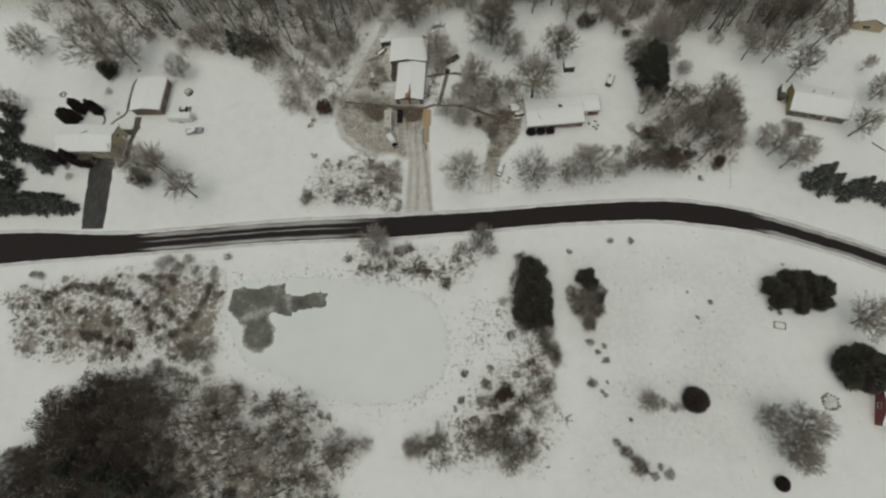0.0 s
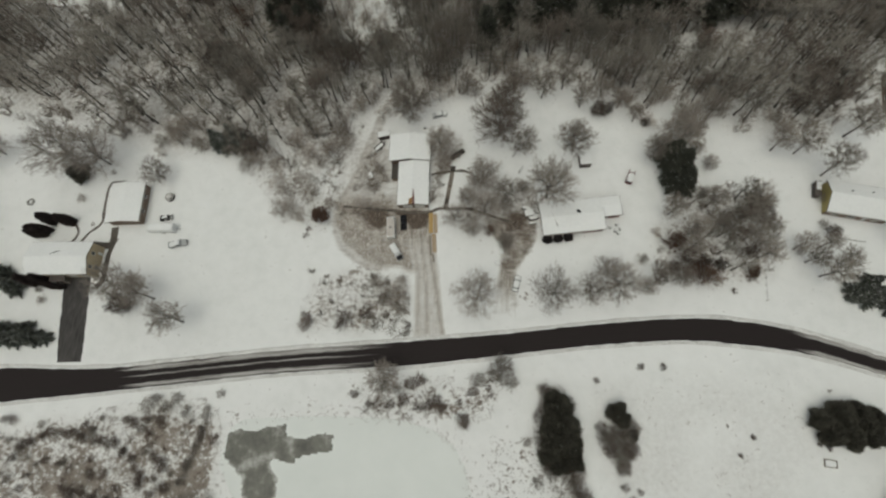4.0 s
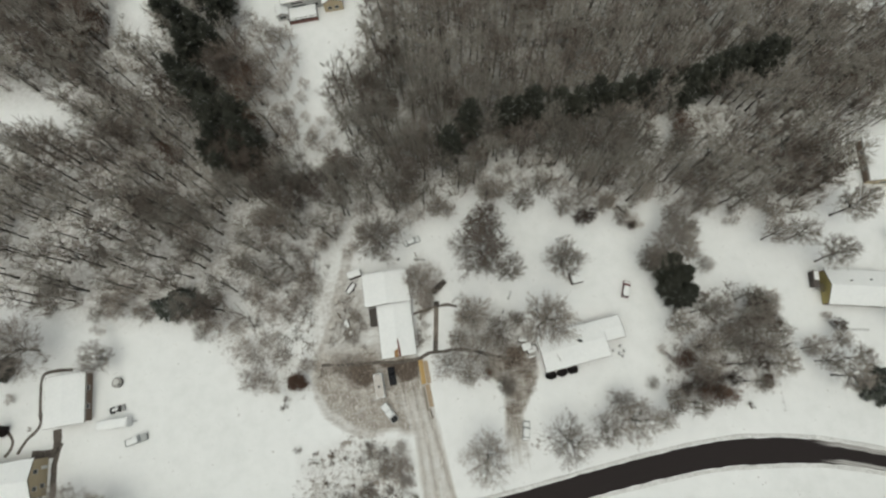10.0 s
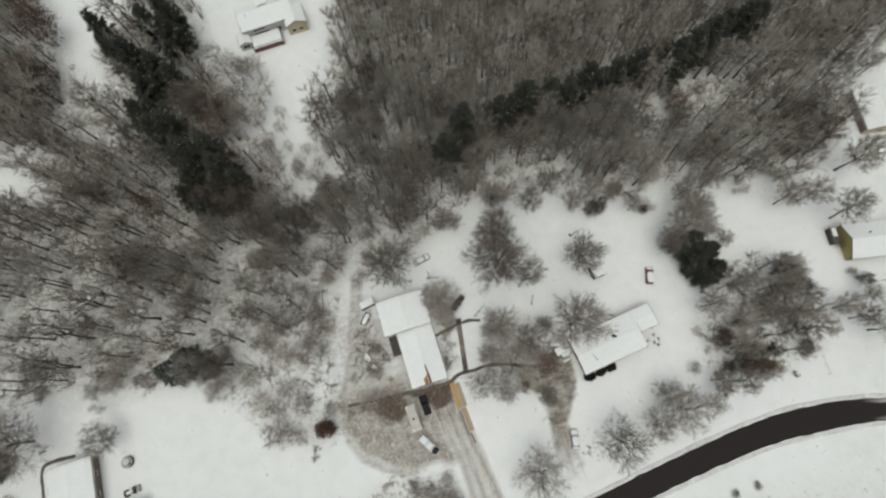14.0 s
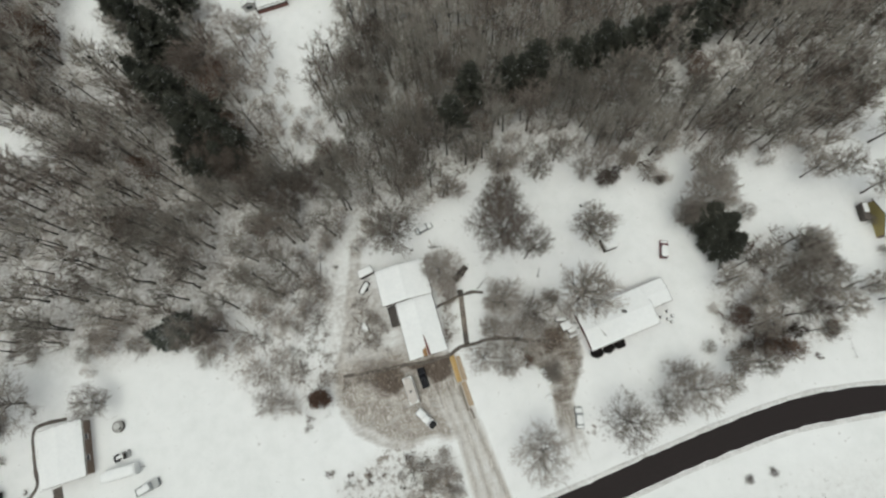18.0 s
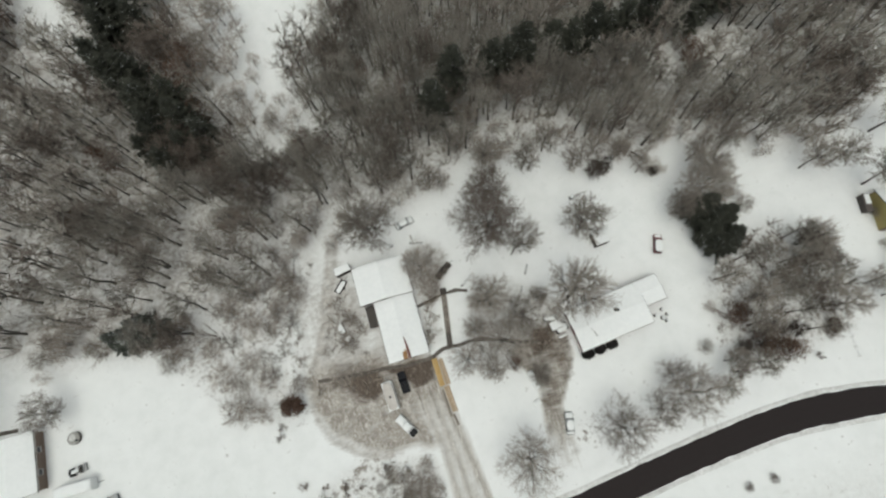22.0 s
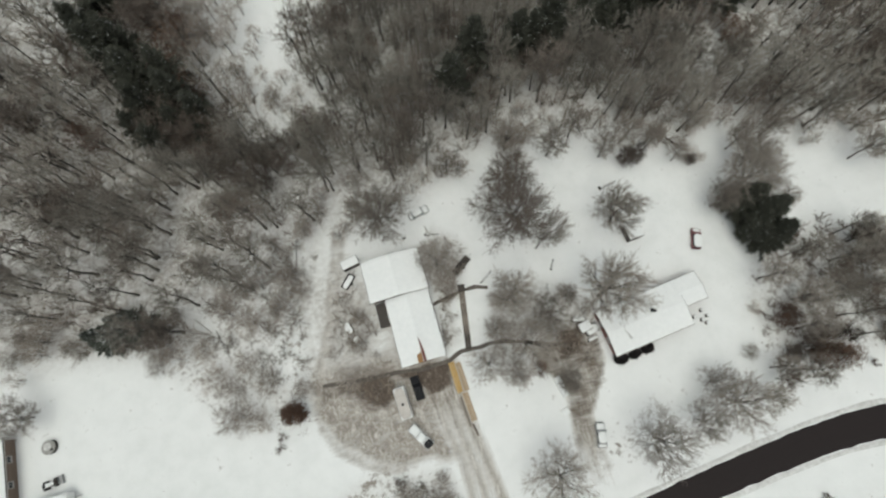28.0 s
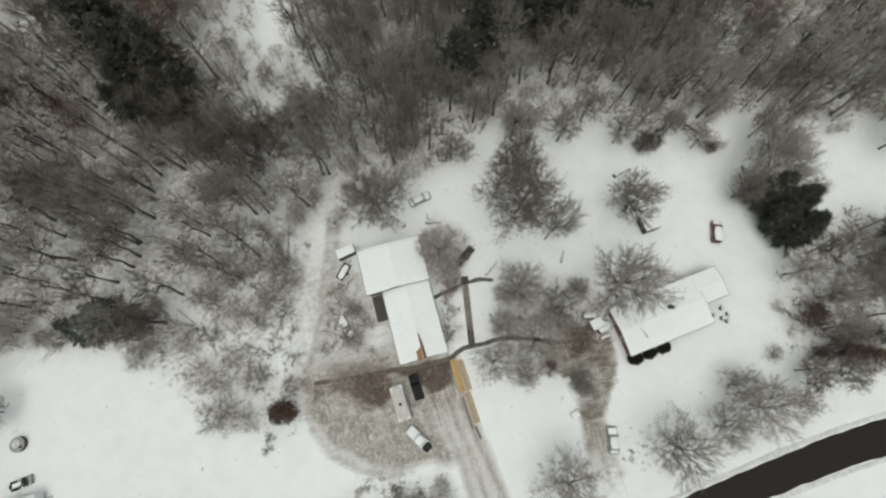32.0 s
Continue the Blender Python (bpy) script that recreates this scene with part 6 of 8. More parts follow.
def dense_bush(seed, h, r, n=420, size=0.35, column=False, rough=0.05):
    """An evergreen bush: clumps over a dome, or up a pointed column."""
    rng = np.random.RandomState(seed)
    w, t = Wood(), Wood()
    t.limbs([[0, 0, -0.2]], [[0, 0, h * 0.7]], [0.06], [0.03], 6)
    az = rng.uniform(0, 6.283, n)
    if column:
        f = rng.uniform(0.02, 1, n)
        rr = r * np.minimum(1, (1 - f) * 2.2) ** 0.8 * rng.uniform(0.65, 1.05, n) * np.minimum(1, 0.55 + f * 4)
        p = np.stack([np.cos(az) * rr, np.sin(az) * rr, f * h * 0.92], 1)
        d = unit(np.stack([np.cos(az) * 0.4, np.sin(az) * 0.4, np.full(n, 1.0)], 1) + rng.normal(0, 0.15, (n, 3)))
    else:
        cz = rng.uniform(-0.25, 1, n)
        lump = 1 + rough * (np.sin(3 * az + seed) * 0.5 + np.sin(5 * az + 2 * seed) * 0.35 + np.sin(7 * cz + 4 * az) * 0.3)
        sr = np.sqrt(1 - cz ** 2) * rng.uniform(0.7, 1.0, n) * lump
        p = np.stack([np.cos(az) * r * sr, np.sin(az) * r * sr, h * (0.38 + 0.55 * cz * lump * rng.uniform(0.75, 1.05, n))], 1)
        p[:, 2] = np.maximum(p[:, 2], 0.05)
        d = unit(p - [0, 0, h * 0.2] + rng.normal(0, 0.35 * r, (n, 3)))
    for _ in range(4):
        jit = rng.normal(0, 0.3 * size, (n, 3))
        w.slivers(p - d * size * 0.5 + jit, p + unit(d + rng.normal(0, 0.4, (n, 3))) * size * rng.uniform(0.6, 2.0, (n, 1)) + jit, size * rng.uniform(0.18, 0.36, n), rng)
    return t, w


def plant(name, meshes, label, cat, group):
    """A template: (part name, mesh) pairs under one root. It is the first of its kind; the rest are copies."""
    root = thing(name, pose(0, 0, 0), label, cat, group)
    for nm, me in meshes:
        part(nm, me, None, root)
    return root


class Kind:
    """Plants one template where it first stands and copies after that."""

    def __init__(self, name, meshes, label, cat, group):
        self.args, self.root = (name, meshes, label, cat, group), None

    def put(self, x, y, size=1.0, turn=0.0, z=0.0, wide=1.0):
        m = pose(x, y, z, 0, 0, turn) @ Matrix.Diagonal((size * wide, size * wide, size, 1))
        if self.root is None:
            self.root = plant(*self.args)
            self.root.matrix_basis = m
            self.base_scale = (size * wide, size)
            return self.root
        o = copy_thing(self.root, pose(x, y, z, 0, 0, turn))
        o.matrix_basis = m
        return o


def bare_kinds(n, seed, name, label, group, twig, other=None, bark=None, **kw):
    out = []
    for i in range(n):
        wood, crown, _ = forked_tree(seed + i, **kw)
        out.append(Kind(name, [("trunk", wood.mesh("trunk", bark or BARK)), ("crown", crown.mesh("crown", other if other and i % 3 == 1 else twig))], label, "tree", group))
    return out


RNG = random.Random(11)
YARD_TREES = bare_kinds(4, 100, "bare_tree", "leafless spreading deciduous tree with fine grey-brown twigs, standing in snow", "bare yard trees", TWIG_TREE, h=15.0, crown=6.4, fork=0.2, limbs=10, boughs=48, ends=420, twigs=(7, 3), mid_at=0.62, half=0.37, thick=1.15, fine=1.0, spread=0.4, reach=(0.11, 0.23), dark=2, size_of=1.04)
DENSE_TREES = bare_kinds(2, 170, "bare_tree", "leafless broad tree with a full fan of fine twigs", "bare yard trees", TWIG_TREE, h=14.0, crown=6.4, fork=0.12, limbs=8, boughs=52, ends=640, twigs=(8, 3), mid_at=0.6, half=0.4, thick=1.8, fine=0.8, spread=0.4, reach=(0.06, 0.13), dark=2, hollow=0.5, size_of=1.0)
PALE_TREES = bare_kinds(2, 180, "bare_tree", "young leafless tree with a thin trunk and pale hazy twigs", "pale saplings", TWIG, h=13.0, crown=4.4, fork=0.3, limbs=7, boughs=26, ends=170, twigs=(6, 2), mid_at=0.64, half=0.36, thick=1.0, fine=1.0, leader=0.6, spread=0.4, reach=(0.12, 0.26), dark=1)
AIRY_TREES = bare_kinds(3, 150, "bare_tree", "leafless open-crowned deciduous tree with fanned pale twigs, standing in snow", "bare roadside trees", TWIG_TREE, h=13.0, crown=6.6, fork=0.14, limbs=10, boughs=44, ends=330, twigs=(7, 3), mid_at=0.58, half=0.41, thick=1.25, fine=1.0, spread=0.4, reach=(0.11, 0.23), dark=2, size_of=1.04)
SLIM_TREES = bare_kinds(4, 200, "bare_tree", "leafless deciduous tree with a slender trunk, standing in snow", "bare slender trees", TWIG_TREE, h=14.0, crown=4.8, fork=0.35, limbs=8, boughs=34, ends=240, twigs=(7, 3), mid_at=0.66, half=0.34, thick=1.3, fine=1.0, leader=0.6, spread=0.4, reach=(0.12, 0.25), dark=2)
FOREST = bare_kinds(7, 300, "forest_tree", "tall leafless woodland tree with thin grey-brown branches", "woodland trees", TWIG_WOOD, TWIG_BROWN, bark=BARK_WOOD, h=17.0, crown=3.9, fork=0.4, limbs=6, boughs=18, ends=70, twigs=(8, 1), mid_at=0.66, half=0.34, thick=1.15, fine=1.05, leader=0.65, lift=0.55, spread=0.4, reach=(0.25, 0.55), dark=1)


def leafy(seed, label, group, h=8.0, r=4.0):
    wood, crown, tips = forked_tree(seed, h, r, 0.25, 8, 30, 120, (6,), fine=1.2)
    return Kind("oak_tree", [("trunk", wood.mesh("trunk", BARK)), ("crown", crown.mesh("crown", TWIG_WOOD)), ("dead_leaves", leaves_on(seed, tips, 1500, 0.27, 0.7).mesh("dead_leaves", RUSSET))], label, "tree", group)


OAKS = [leafy(401, "oak tree holding its russet-brown dead leaves", "brown-leaved oaks"), leafy(402, "oak tree holding its russet-brown dead leaves", "brown-leaved oaks")]


def withered(seed, name, label, group, leaf, **kw):
    wood, crown, tips = forked_tree(seed, **kw)
    return Kind(name, [("trunk", wood.mesh("trunk", BARK)), ("crown", crown.mesh("crown", TWIG_BROWN)), ("dead_leaves", leaves_on(seed, tips, leaf, 0.2, 0.8).mesh("dead_leaves", WITHERED))], label, "tree", group)


BROWN_YARD = [withered(430 + i, "bare_tree", "broad brown tree with a few withered leaves, standing in snow", "brown yard trees", 900, h=15.0, crown=6.4, fork=0.2, limbs=10, boughs=48, ends=420, twigs=(7, 3), mid_at=0.6, half=0.39, thick=1.15, fine=1.1, spread=0.4, reach=(0.11, 0.23), dark=2, size_of=1.05) for i in range(2)]
BROWN_FOREST = [withered(440 + i, "forest_tree", "brown woodland tree that has kept withered leaves", "brown woodland trees", 1500, h=15.0, crown=4.4, fork=0.3, limbs=7, boughs=26, ends=110, twigs=(7, 1), mid_at=0.62, half=0.38, thick=0.8, fine=1.5, leader=0.65, lift=0.4, reach=(0.18, 0.42)) for i in range(2)]


def evergreen(seed, name, label, group, mat, **kw):
    t, c = conifer(seed, **kw)
    return Kind(name, [("trunk", t.mesh("trunk", BARK)), ("crown", c.mesh("crown", mat))], label, "tree", group)


SPRUCES = [evergreen(500 + i, "spruce", "dark green spruce with a little snow on its boughs", "spruces", NEEDLE, h=8.0, r=2.9, tiers=15, per=10, clumps=8, ragged=0.25, size=1.5) for i in range(2)]
PINES = [evergreen(520 + i, "pine_tree", "tall dark green pine with a ragged crown", "pines", NEEDLE_PINE, h=19.0, r=4.4, tiers=14, per=10, clumps=14, droop=0.05, ragged=0.42, taper=0.6, low=0.2, size=1.3) for i in range(3)]
JUNIPERS = []
for i in range(4):
    t, c = dense_bush(540 + i, 6.0, 2.7, 2400, 0.55, rough=0.3)
    JUNIPERS.append(Kind("juniper", [("trunk", t.mesh("trunk", BARK)), ("crown", c.mesh("crown", NEEDLE_DARK))], "dense dark juniper bush with a rough outline", "bush", "junipers"))
ARBORS = []
for i in range(3):
    t, c = dense_bush(550 + i, 8.0, 0.62, 700, 0.36, True)
    ARBORS.append(Kind("arborvitae", [("trunk", t.mesh("trunk", BARK)), ("crown", c.mesh("crown", NEEDLE_YEW))], "dark pointed arborvitae beside the house", "bush", "arborvitae round the house"))
t, c = dense_bush(555, 3.6, 2.4, 1800, 0.3)
YEW = Kind("yew", [("trunk", t.mesh("trunk", BARK)), ("crown", c.mesh("crown", NEEDLE_YEW))], "round dark evergreen bush alone in the snow", "bush", "round evergreens")
t, c = dense_bush(557, 2.3, 1.3, 1500, 0.26, rough=0.18)
HEDGE = Kind("evergreen_shrub", [("trunk", t.mesh("trunk", BARK)), ("crown", c.mesh("crown", NEEDLE_ARBOR))], "round dark evergreen shrub against the house wall", "bush", "evergreens under the windows")
SHRUBS = [Kind("shrub", [("crown", shrub(600 + i, 1.8, 1.5, 16, 900, 1.0).mesh("crown", BRUSH))], "bare brown shrub poking out of the snow", "shrub", "bare shrubs") for i in range(4)]


def thick_bush(seed, mat, h=4.4, r=2.9, leafy=0, leaf_mat=None):
    stems, crown, tips = forked_tree(seed, h, r, 0.05, 12, 36, 150, (6, 1), 0.48, 0.48, 0.7, 2.6, 0.35, 0.1, 0.5, (0.16, 0.36), 1)
    out = [("stem", stems.mesh("stem", mat)), ("crown", crown.mesh("crown", mat))]
    if leafy:
        out.append(("dead_leaves", leaves_on(seed, tips, leafy, 0.17, 0.6).mesh("dead_leaves", leaf_mat)))
    return out


BIG_SHRUBS = [Kind("large_shrub", thick_bush(620 + i, TWIG_WOOD, leafy=160, leaf_mat=BRUSH), "large tangled brown shrub with a few dead leaves", "shrub", "large shrubs") for i in range(3)]
BROWN_SHRUBS = [Kind("large_shrub", thick_bush(670 + i, BRUSH, 4.0, 2.8, 420, THICKET), "large brown shrub thick with withered leaves", "shrub", "brown shrubs") for i in range(3)]
PALE_SHRUBS = [Kind("large_shrub", thick_bush(660 + i, TWIG, 4.0, 3.0), "large bare shrub of fine pale grey-brown twigs", "shrub", "pale shrubs") for i in range(3)]
DARK_TREES = []
for i in range(3):
    wood, crown, tips = forked_tree(650 + i, 7.0, 3.2, 0.15, 9, 28, 110, (6,), 0.56, 0.43, 1.0, 1.5)
    DARK_TREES.append(Kind("thicket_tree", [("trunk", wood.mesh("trunk", BARK)), ("crown", crown.mesh("crown", BRUSH)), ("dead_leaves", leaves_on(650 + i, tips, 1500, 0.26, 1.0).mesh("dead_leaves", THICKET))], "dark crowded thicket tree full of withered leaves", "tree", "thicket trees"))
RED_SHRUB = Kind("beech_bush", [("crown", shrub(640, 3.4, 2.2, 18, 300, 1.3).mesh("crown", BRUSH)), ("dead_leaves", leaves(640, 3.4, 2.0, 2200, 0.24).mesh("dead_leaves", RUSSET))], "round bush full of russet dead leaves", "shrub", "russet bushes")


PINE_PLACES = []


def put_all(kinds, places, z=-0.1, vary=0.12):
    for x, y, s in places:
        if kinds is PINES:
            PINE_PLACES.append((x, y))
        RNG.choice(kinds).put(x, y, s * RNG.uniform(1 - vary, 1 + vary), RNG.uniform(0, 360), z)


# single trees, west to east: x, y, size
put_all(YARD_TREES, [ (1.1, -51.1, 0.7), (32.3, -47.7, 0.62), (132.7, -65.7, 1.0),
                     (106.5, -92.0, 0.7), (113.6, -93.2, 0.85), (110.5, -97.9, 0.8), (112.7, -100.9, 0.62), (77.7, -90.4, 0.5), (150, 5.5, 0.8), (-3.5, -110, 0.5)])
put_all(YARD_TREES, [(3.4, 32.6, 1.15), (22, 2.5, 0.5), (13.2, 20.0, 0.75)])
DENSE_TREES[0].put(46.0, 4.2, 1.45, 40, -0.1, 0.86)
DENSE_TREES[1].put(54.5, 20.0, 1.0, 80, -0.1)
DENSE_TREES[1].put(26.7, 9.0, 0.9, 200, -0.1)
BROWN_YARD[0].put(31.4, 25.4, 1.2, 200, -0.1, 1.08)
BROWN_YARD[1].put(33.5, 33.5, 1.05, 60, -0.1, 0.85)
leaning = AIRY_TREES[0].put(35.9, 18.1, 0.8, 30, -0.1)
leaning.matrix_basis = pose(35.9, 18.1, -0.1) @ Matrix.Rotation(math.radians(30), 4, Vector((-5, 8, 0))) @ pose(0, 0, 0, 0, 0, 30) @ Matrix.Diagonal((0.62, 0.62, 0.98, 1))
SLIM_TREES[0].put(-72.4, -30.3, 1.2, 20, -0.1)
SLIM_TREES[1].put(-61.7, -37.1, 1.15, 110, -0.1)
SLIM_TREES[2].put(-75.5, -27.0, 0.75, 200, -0.1)
put_all(AIRY_TREES, [(-84.7, -26.7, 0.85), (-138, -6, 0.85), (-77.9, 10.0, 0.8), (47.0, -26.4, 1.0), (25.6, -27.8, 1.15), (64.6, -23.5, 1.1), (62.3, -19.0, 0.6), (57, -25.5, 0.7), (27.3, -2.0, 0.8), (18.3, -3.7, 0.7), (33.5, 3.2, 0.7), (-98.5, 15.1, 1.4), (-109, 16.2, 1.45), (-138, 19, 1.1), (94.3, 14.6, 0.4)])
YARD_TREES[1].put(83.7, 20.1, 1.15, 10, -0.1, 0.95)
YARD_TREES[3].put(77.7, 17.4, 0.75, 130, -0.1, 0.8)
YARD_TREES[0].put(88.5, 25.0, 0.8, 250, -0.1)
put_all(YARD_TREES, [(33.5, -11.5, 0.5), (38.6, 6.0, 0.45), (23.5, -7.5, 0.45)])
put_all(SLIM_TREES, [(81.5, -1.2, 0.85), (86.3, -7.4, 0.95), (101.4, -2.4, 0.9), (104.6, -14.3, 0.8), (93.0, -6.3, 0.9), (92.4, 1.4, 0.9), (101.9, -8.7, 0.9), (103.7, 1.6, 0.85),
                     (75.8, -19.6, 0.7), (80.8, -21.4, 0.75), (84.5, -13.5, 0.8), (107, -6, 0.7), (72, -24.5, 0.7), (80.2, 17.5, 0.75), (90, 18, 0.6), (73.5, 30.5, 0.6)])
put_all(SLIM_TREES, [(113.7, 20.2, 1.0), (120.1, 19.1, 1.0), (135.4, 24.8, 1.15), (126.6, 11.8, 1.1), (114.8, -11.5, 0.75), (117.4, -15.2, 0.8), (120.5, -19.3, 0.85), (141.6, -7.7, 0.9), (149.2, 16.5, 0.45),
                     (122.5, -10.5, 0.7), (126, -15.5, 0.8), (45.3, 39.5, 0.8), (57.3, 36.0, 0.75), (63.1, 38.0, 0.8), (69, 35.5, 0.7), (52, 43, 0.8), (36, 43.5, 0.8), (21, 41, 0.75), (87.1, 30, 0.8), (96, 31, 0.8)])
put_all(OAKS, [(-90, 129, 1.4), (-94, 113, 1.4), (-88, 121, 1.3), (-41, 101, 1.2), (-37, 90, 1.3), (-36, 96, 1.2), (-80, 83, 1.0), (-68, 54, 1.0), (-32, 56, 1.1), (-28, 61, 1.0), (9, 78, 1.1), (72, 93, 1.2), (103, 42, 0.8), (153, 68, 1.1), (-86, 142, 1.4), (-91, 152, 1.4), (-34, 76, 1.2), (-38, 82, 1.2)])
put_all(PALE_TREES, [(-27, 100, 0.8), (-30, 108, 0.9), (-22, 96, 0.75), (-24, 88, 0.75), (-30, 94, 0.85), (-19.5, 100, 0.7), (-26, 105, 0.8), (-21, 108, 0.7), (-33, 100, 0.9), (-33, 116, 0.8), (-28, 112, 0.8), (-23, 92, 0.7), (-31, 87, 0.8), (-17, 90, 0.6),
                     (-26, 81, 0.7), (-21.8, 81.9, 0.65), (-20.6, 75, 0.65), (-17, 78, 0.55), (-14.4, 72, 0.6), (-11.2, 66, 0.6), (-16, 68, 0.6), (-22, 70, 0.65), (-9, 70, 0.55), (-18, 85, 0.55), (-12, 75.5, 0.5), (-25.5, 75, 0.7)])
put_all(SLIM_TREES, [(-30.1, 99.5, 0.75), (-24.1, 107.7, 0.7), (-28, 92, 0.65), (-22.5, 79, 0.5), (-15, 70, 0.5)])
put_all(OAKS, [(85.2, -19.4, 0.75), (87.6, -20.0, 0.8), (90.0, -20.8, 0.75), (81.5, -11, 0.7), (83.2, -9.9, 0.55), (28.6, -7.4, 0.45), (99, 58, 1.0), (60, 108, 1.2), (-8, 60, 1.1), (36, 58, 0.9), (-60, 70, 1.1), (-30, 45, 0.8)])
put_all(BROWN_FOREST, [(-27.3, 52, 0.8), (-20, 53, 0.8), (-13, 54.3, 0.85), (-8, 53, 0.75), (-36, 62, 0.85), (-40, 96, 1.0), (-36, 104, 1.0), (-43, 100, 1.0), (-33, 66, 0.85), (-24, 57, 0.75), (-55, 84, 0.9), (-58, 92, 0.9), (-38, 70, 0.9), (-47, 70, 0.9),
                       (-95, 120, 1.0), (-98, 110, 1.0), (-100, 128, 1.0), (-104, 118, 1.0), (-84, 100, 0.9), (-70, 76, 0.9), (45, 60, 0.8), (50, 62, 0.8), (57, 61, 0.85), (64, 62, 0.8), (40, 61, 0.8), (100, 72, 0.9), (92, 66, 0.9), (66, 45, 0.5), (71, 43, 0.5), (5, 84, 0.9), (12, 92, 0.9), (-21, 55, 0.75), (-18, 53.5, 0.75), (-14.7, 50, 0.75), (-20.2, 47.6, 0.75), (-31, 62, 0.95), (-28.4, 56, 0.9), (-35, 60.5, 0.9), (-41, 65, 0.95), (-45, 74, 0.9), (-68.6, 50, 0.8), (-64, 50.5, 0.75), (-68, 56, 0.8), (-62, 56, 0.7),
                       (103, 2, 0.62), (105.5, -3.6, 0.62), (104, -1, 0.66), (99.8, -3.1, 0.62), (95, -4.1, 0.6), (87, -8, 0.55), (98, -9, 0.55), (84, -15, 0.5), (76, -22, 0.5), (101, -14, 0.5), (118, 34, 0.7), (123, 35, 0.75), (128, 33, 0.85), (133, 36, 0.85), (122, 41, 0.9), (128, 42, 0.9), (134, 45, 0.9), (6, 66, 0.85), (20, 62, 0.8), (30, 72, 0.9)])
put_all(BIG_SHRUBS, [(126.8, 0.6, 0.9), (125.2, 4.0, 0.7), (-50, 14, 1.0), (-58, 24, 1.0), (-81, 23, 0.9), (-68, 22, 0.8), (-95, 27, 0.8), (72.5, -15.5, 0.7), (110, 2.5, 0.9)])
put_all(PALE_SHRUBS, [(-36.0, -0.9, 1.3), (-34.5, 4.5, 1.2), (-30.5, -3.2, 0.9), (-21, 1, 0.8), (-7.5, 6.5, 0.8), (-10.5, 0.6, 1.0), (-6.0, 12.8, 0.7), (-25, 15, 1.0), (-20.5, 26, 1.0), (13.6, 16, 0.9), (14.8, 13.8, 0.8), (24, 9, 0.8),
                      (29, 1.5, 0.8), (33, 0.5, 0.7), (-28, 4, 1.1), (-31, 9, 1.2), (-38, 8, 1.2), (-22, 20, 1.1), (-30, 18, 1.2), (-40, 14, 1.1), (-17, 22, 1.0), (-34, 24, 1.2), (77.8, 30, 0.9), (77.2, -7.1, 0.6)])
put_all(BIG_SHRUBS, [(40.8, -103.6, 1.6), (36, -104.5, 1.1), (47.3, -105, 1.1), (42.4, -108.5, 1.2), (34.7, -93.7, 0.8), (48.3, -92.1, 0.8), (50.4, -95.9, 0.8), (43.3, -96.4, 0.8), (18.0, -106.2, 1.1), (23.8, -104.3, 0.8), (0.7, -107.7, 1.0), (4.5, -107, 0.7), (62.6, -64, 1.1), (65.7, -61.6, 1.0), (63, -69, 0.9)])
MEADOW_ROWS = [[(-100.3, -72.2), (-96.6, -70.5), (-91.9, -69.1), (-87.7, -68.9), (-83, -70.5), (-78.6, -71.1), (-75.5, -70.1), (-71.6, -72.2), (-68.2, -75.4), (-65.7, -79), (-63.3, -80.3)],
               [(-86.3, -84.2), (-82.1, -84.3), (-77.9, -84.8), (-73.7, -85.2), (-68.9, -86.4)]]
for row in MEADOW_ROWS:
    put_all(BROWN_SHRUBS, [(p.x + RNG.uniform(-0.7, 0.7), p.y + RNG.uniform(-0.7, 0.7), RNG.uniform(0.36, 0.6)) for p in smooth_line(row, 1.5)])
put_all(BIG_SHRUBS, [(p.x + RNG.uniform(-0.7, 0.7), p.y + RNG.uniform(-0.7, 0.7), RNG.uniform(0.28, 0.46)) for p in smooth_line([(-48.5, -61.4), (-49.2, -65.7), (-50.6, -70.4), (-51.6, -74.9), (-52.4, -78.3)], 1.1)])
put_all(BROWN_SHRUBS, [(-60.1, -75.3, 0.7), (-59, -77, 0.6), (-71.9, -65, 0.5), (-69.6, -65.6, 0.6), (-66.1, -64.6, 0.55), (-64.7, -68.4, 0.45), (-108.5, -66.4, 0.5), (-105.8, -66.6, 0.5), (-57, -81.9, 0.6), (-53, -85, 0.7), (-54.3, -92.4, 0.7), (-57.9, -93.3, 0.8), (-61.4, -83.5, 0.5), (-75.5, -79.3, 0.5), (-78.6, -80.2, 0.45), (-88.7, -77, 0.4), (-93.9, -76.6, 0.4), (-97.7, -80.6, 0.45), (-99, -84, 0.4), (-103.4, -76.3, 0.45)])
put_all(BIG_SHRUBS, [(-66.3, -60.8, 0.8), (-64.2, -59.2, 0.75), (-58.4, -58.5, 0.6), (-50, -85, 0.9), (-44.5, -84.5, 0.75), (-46.2, -87.4, 0.7), (-50.8, -87.6, 0.7), (-45.9, -57, 0.5), (-90.9, -88, 0.4), (-95.2, -87.3, 0.4)])
put_all(BROWN_SHRUBS, [(11, -58.3, 0.6), (15.2, -56.3, 0.65), (16.6, -58.2, 0.6), (5.9, -56.6, 0.6), (2.4, -58, 0.5), (-3.4, -58.2, 0.5), (-7.8, -55.6, 0.5), (7.6, -52.2, 0.6), (10.8, -51.6, 0.5), (24.8, -53.8, 0.5), (22.4, -61.4, 0.75), (21.3, -56.8, 0.4), (13.2, -57.6, 0.5)])
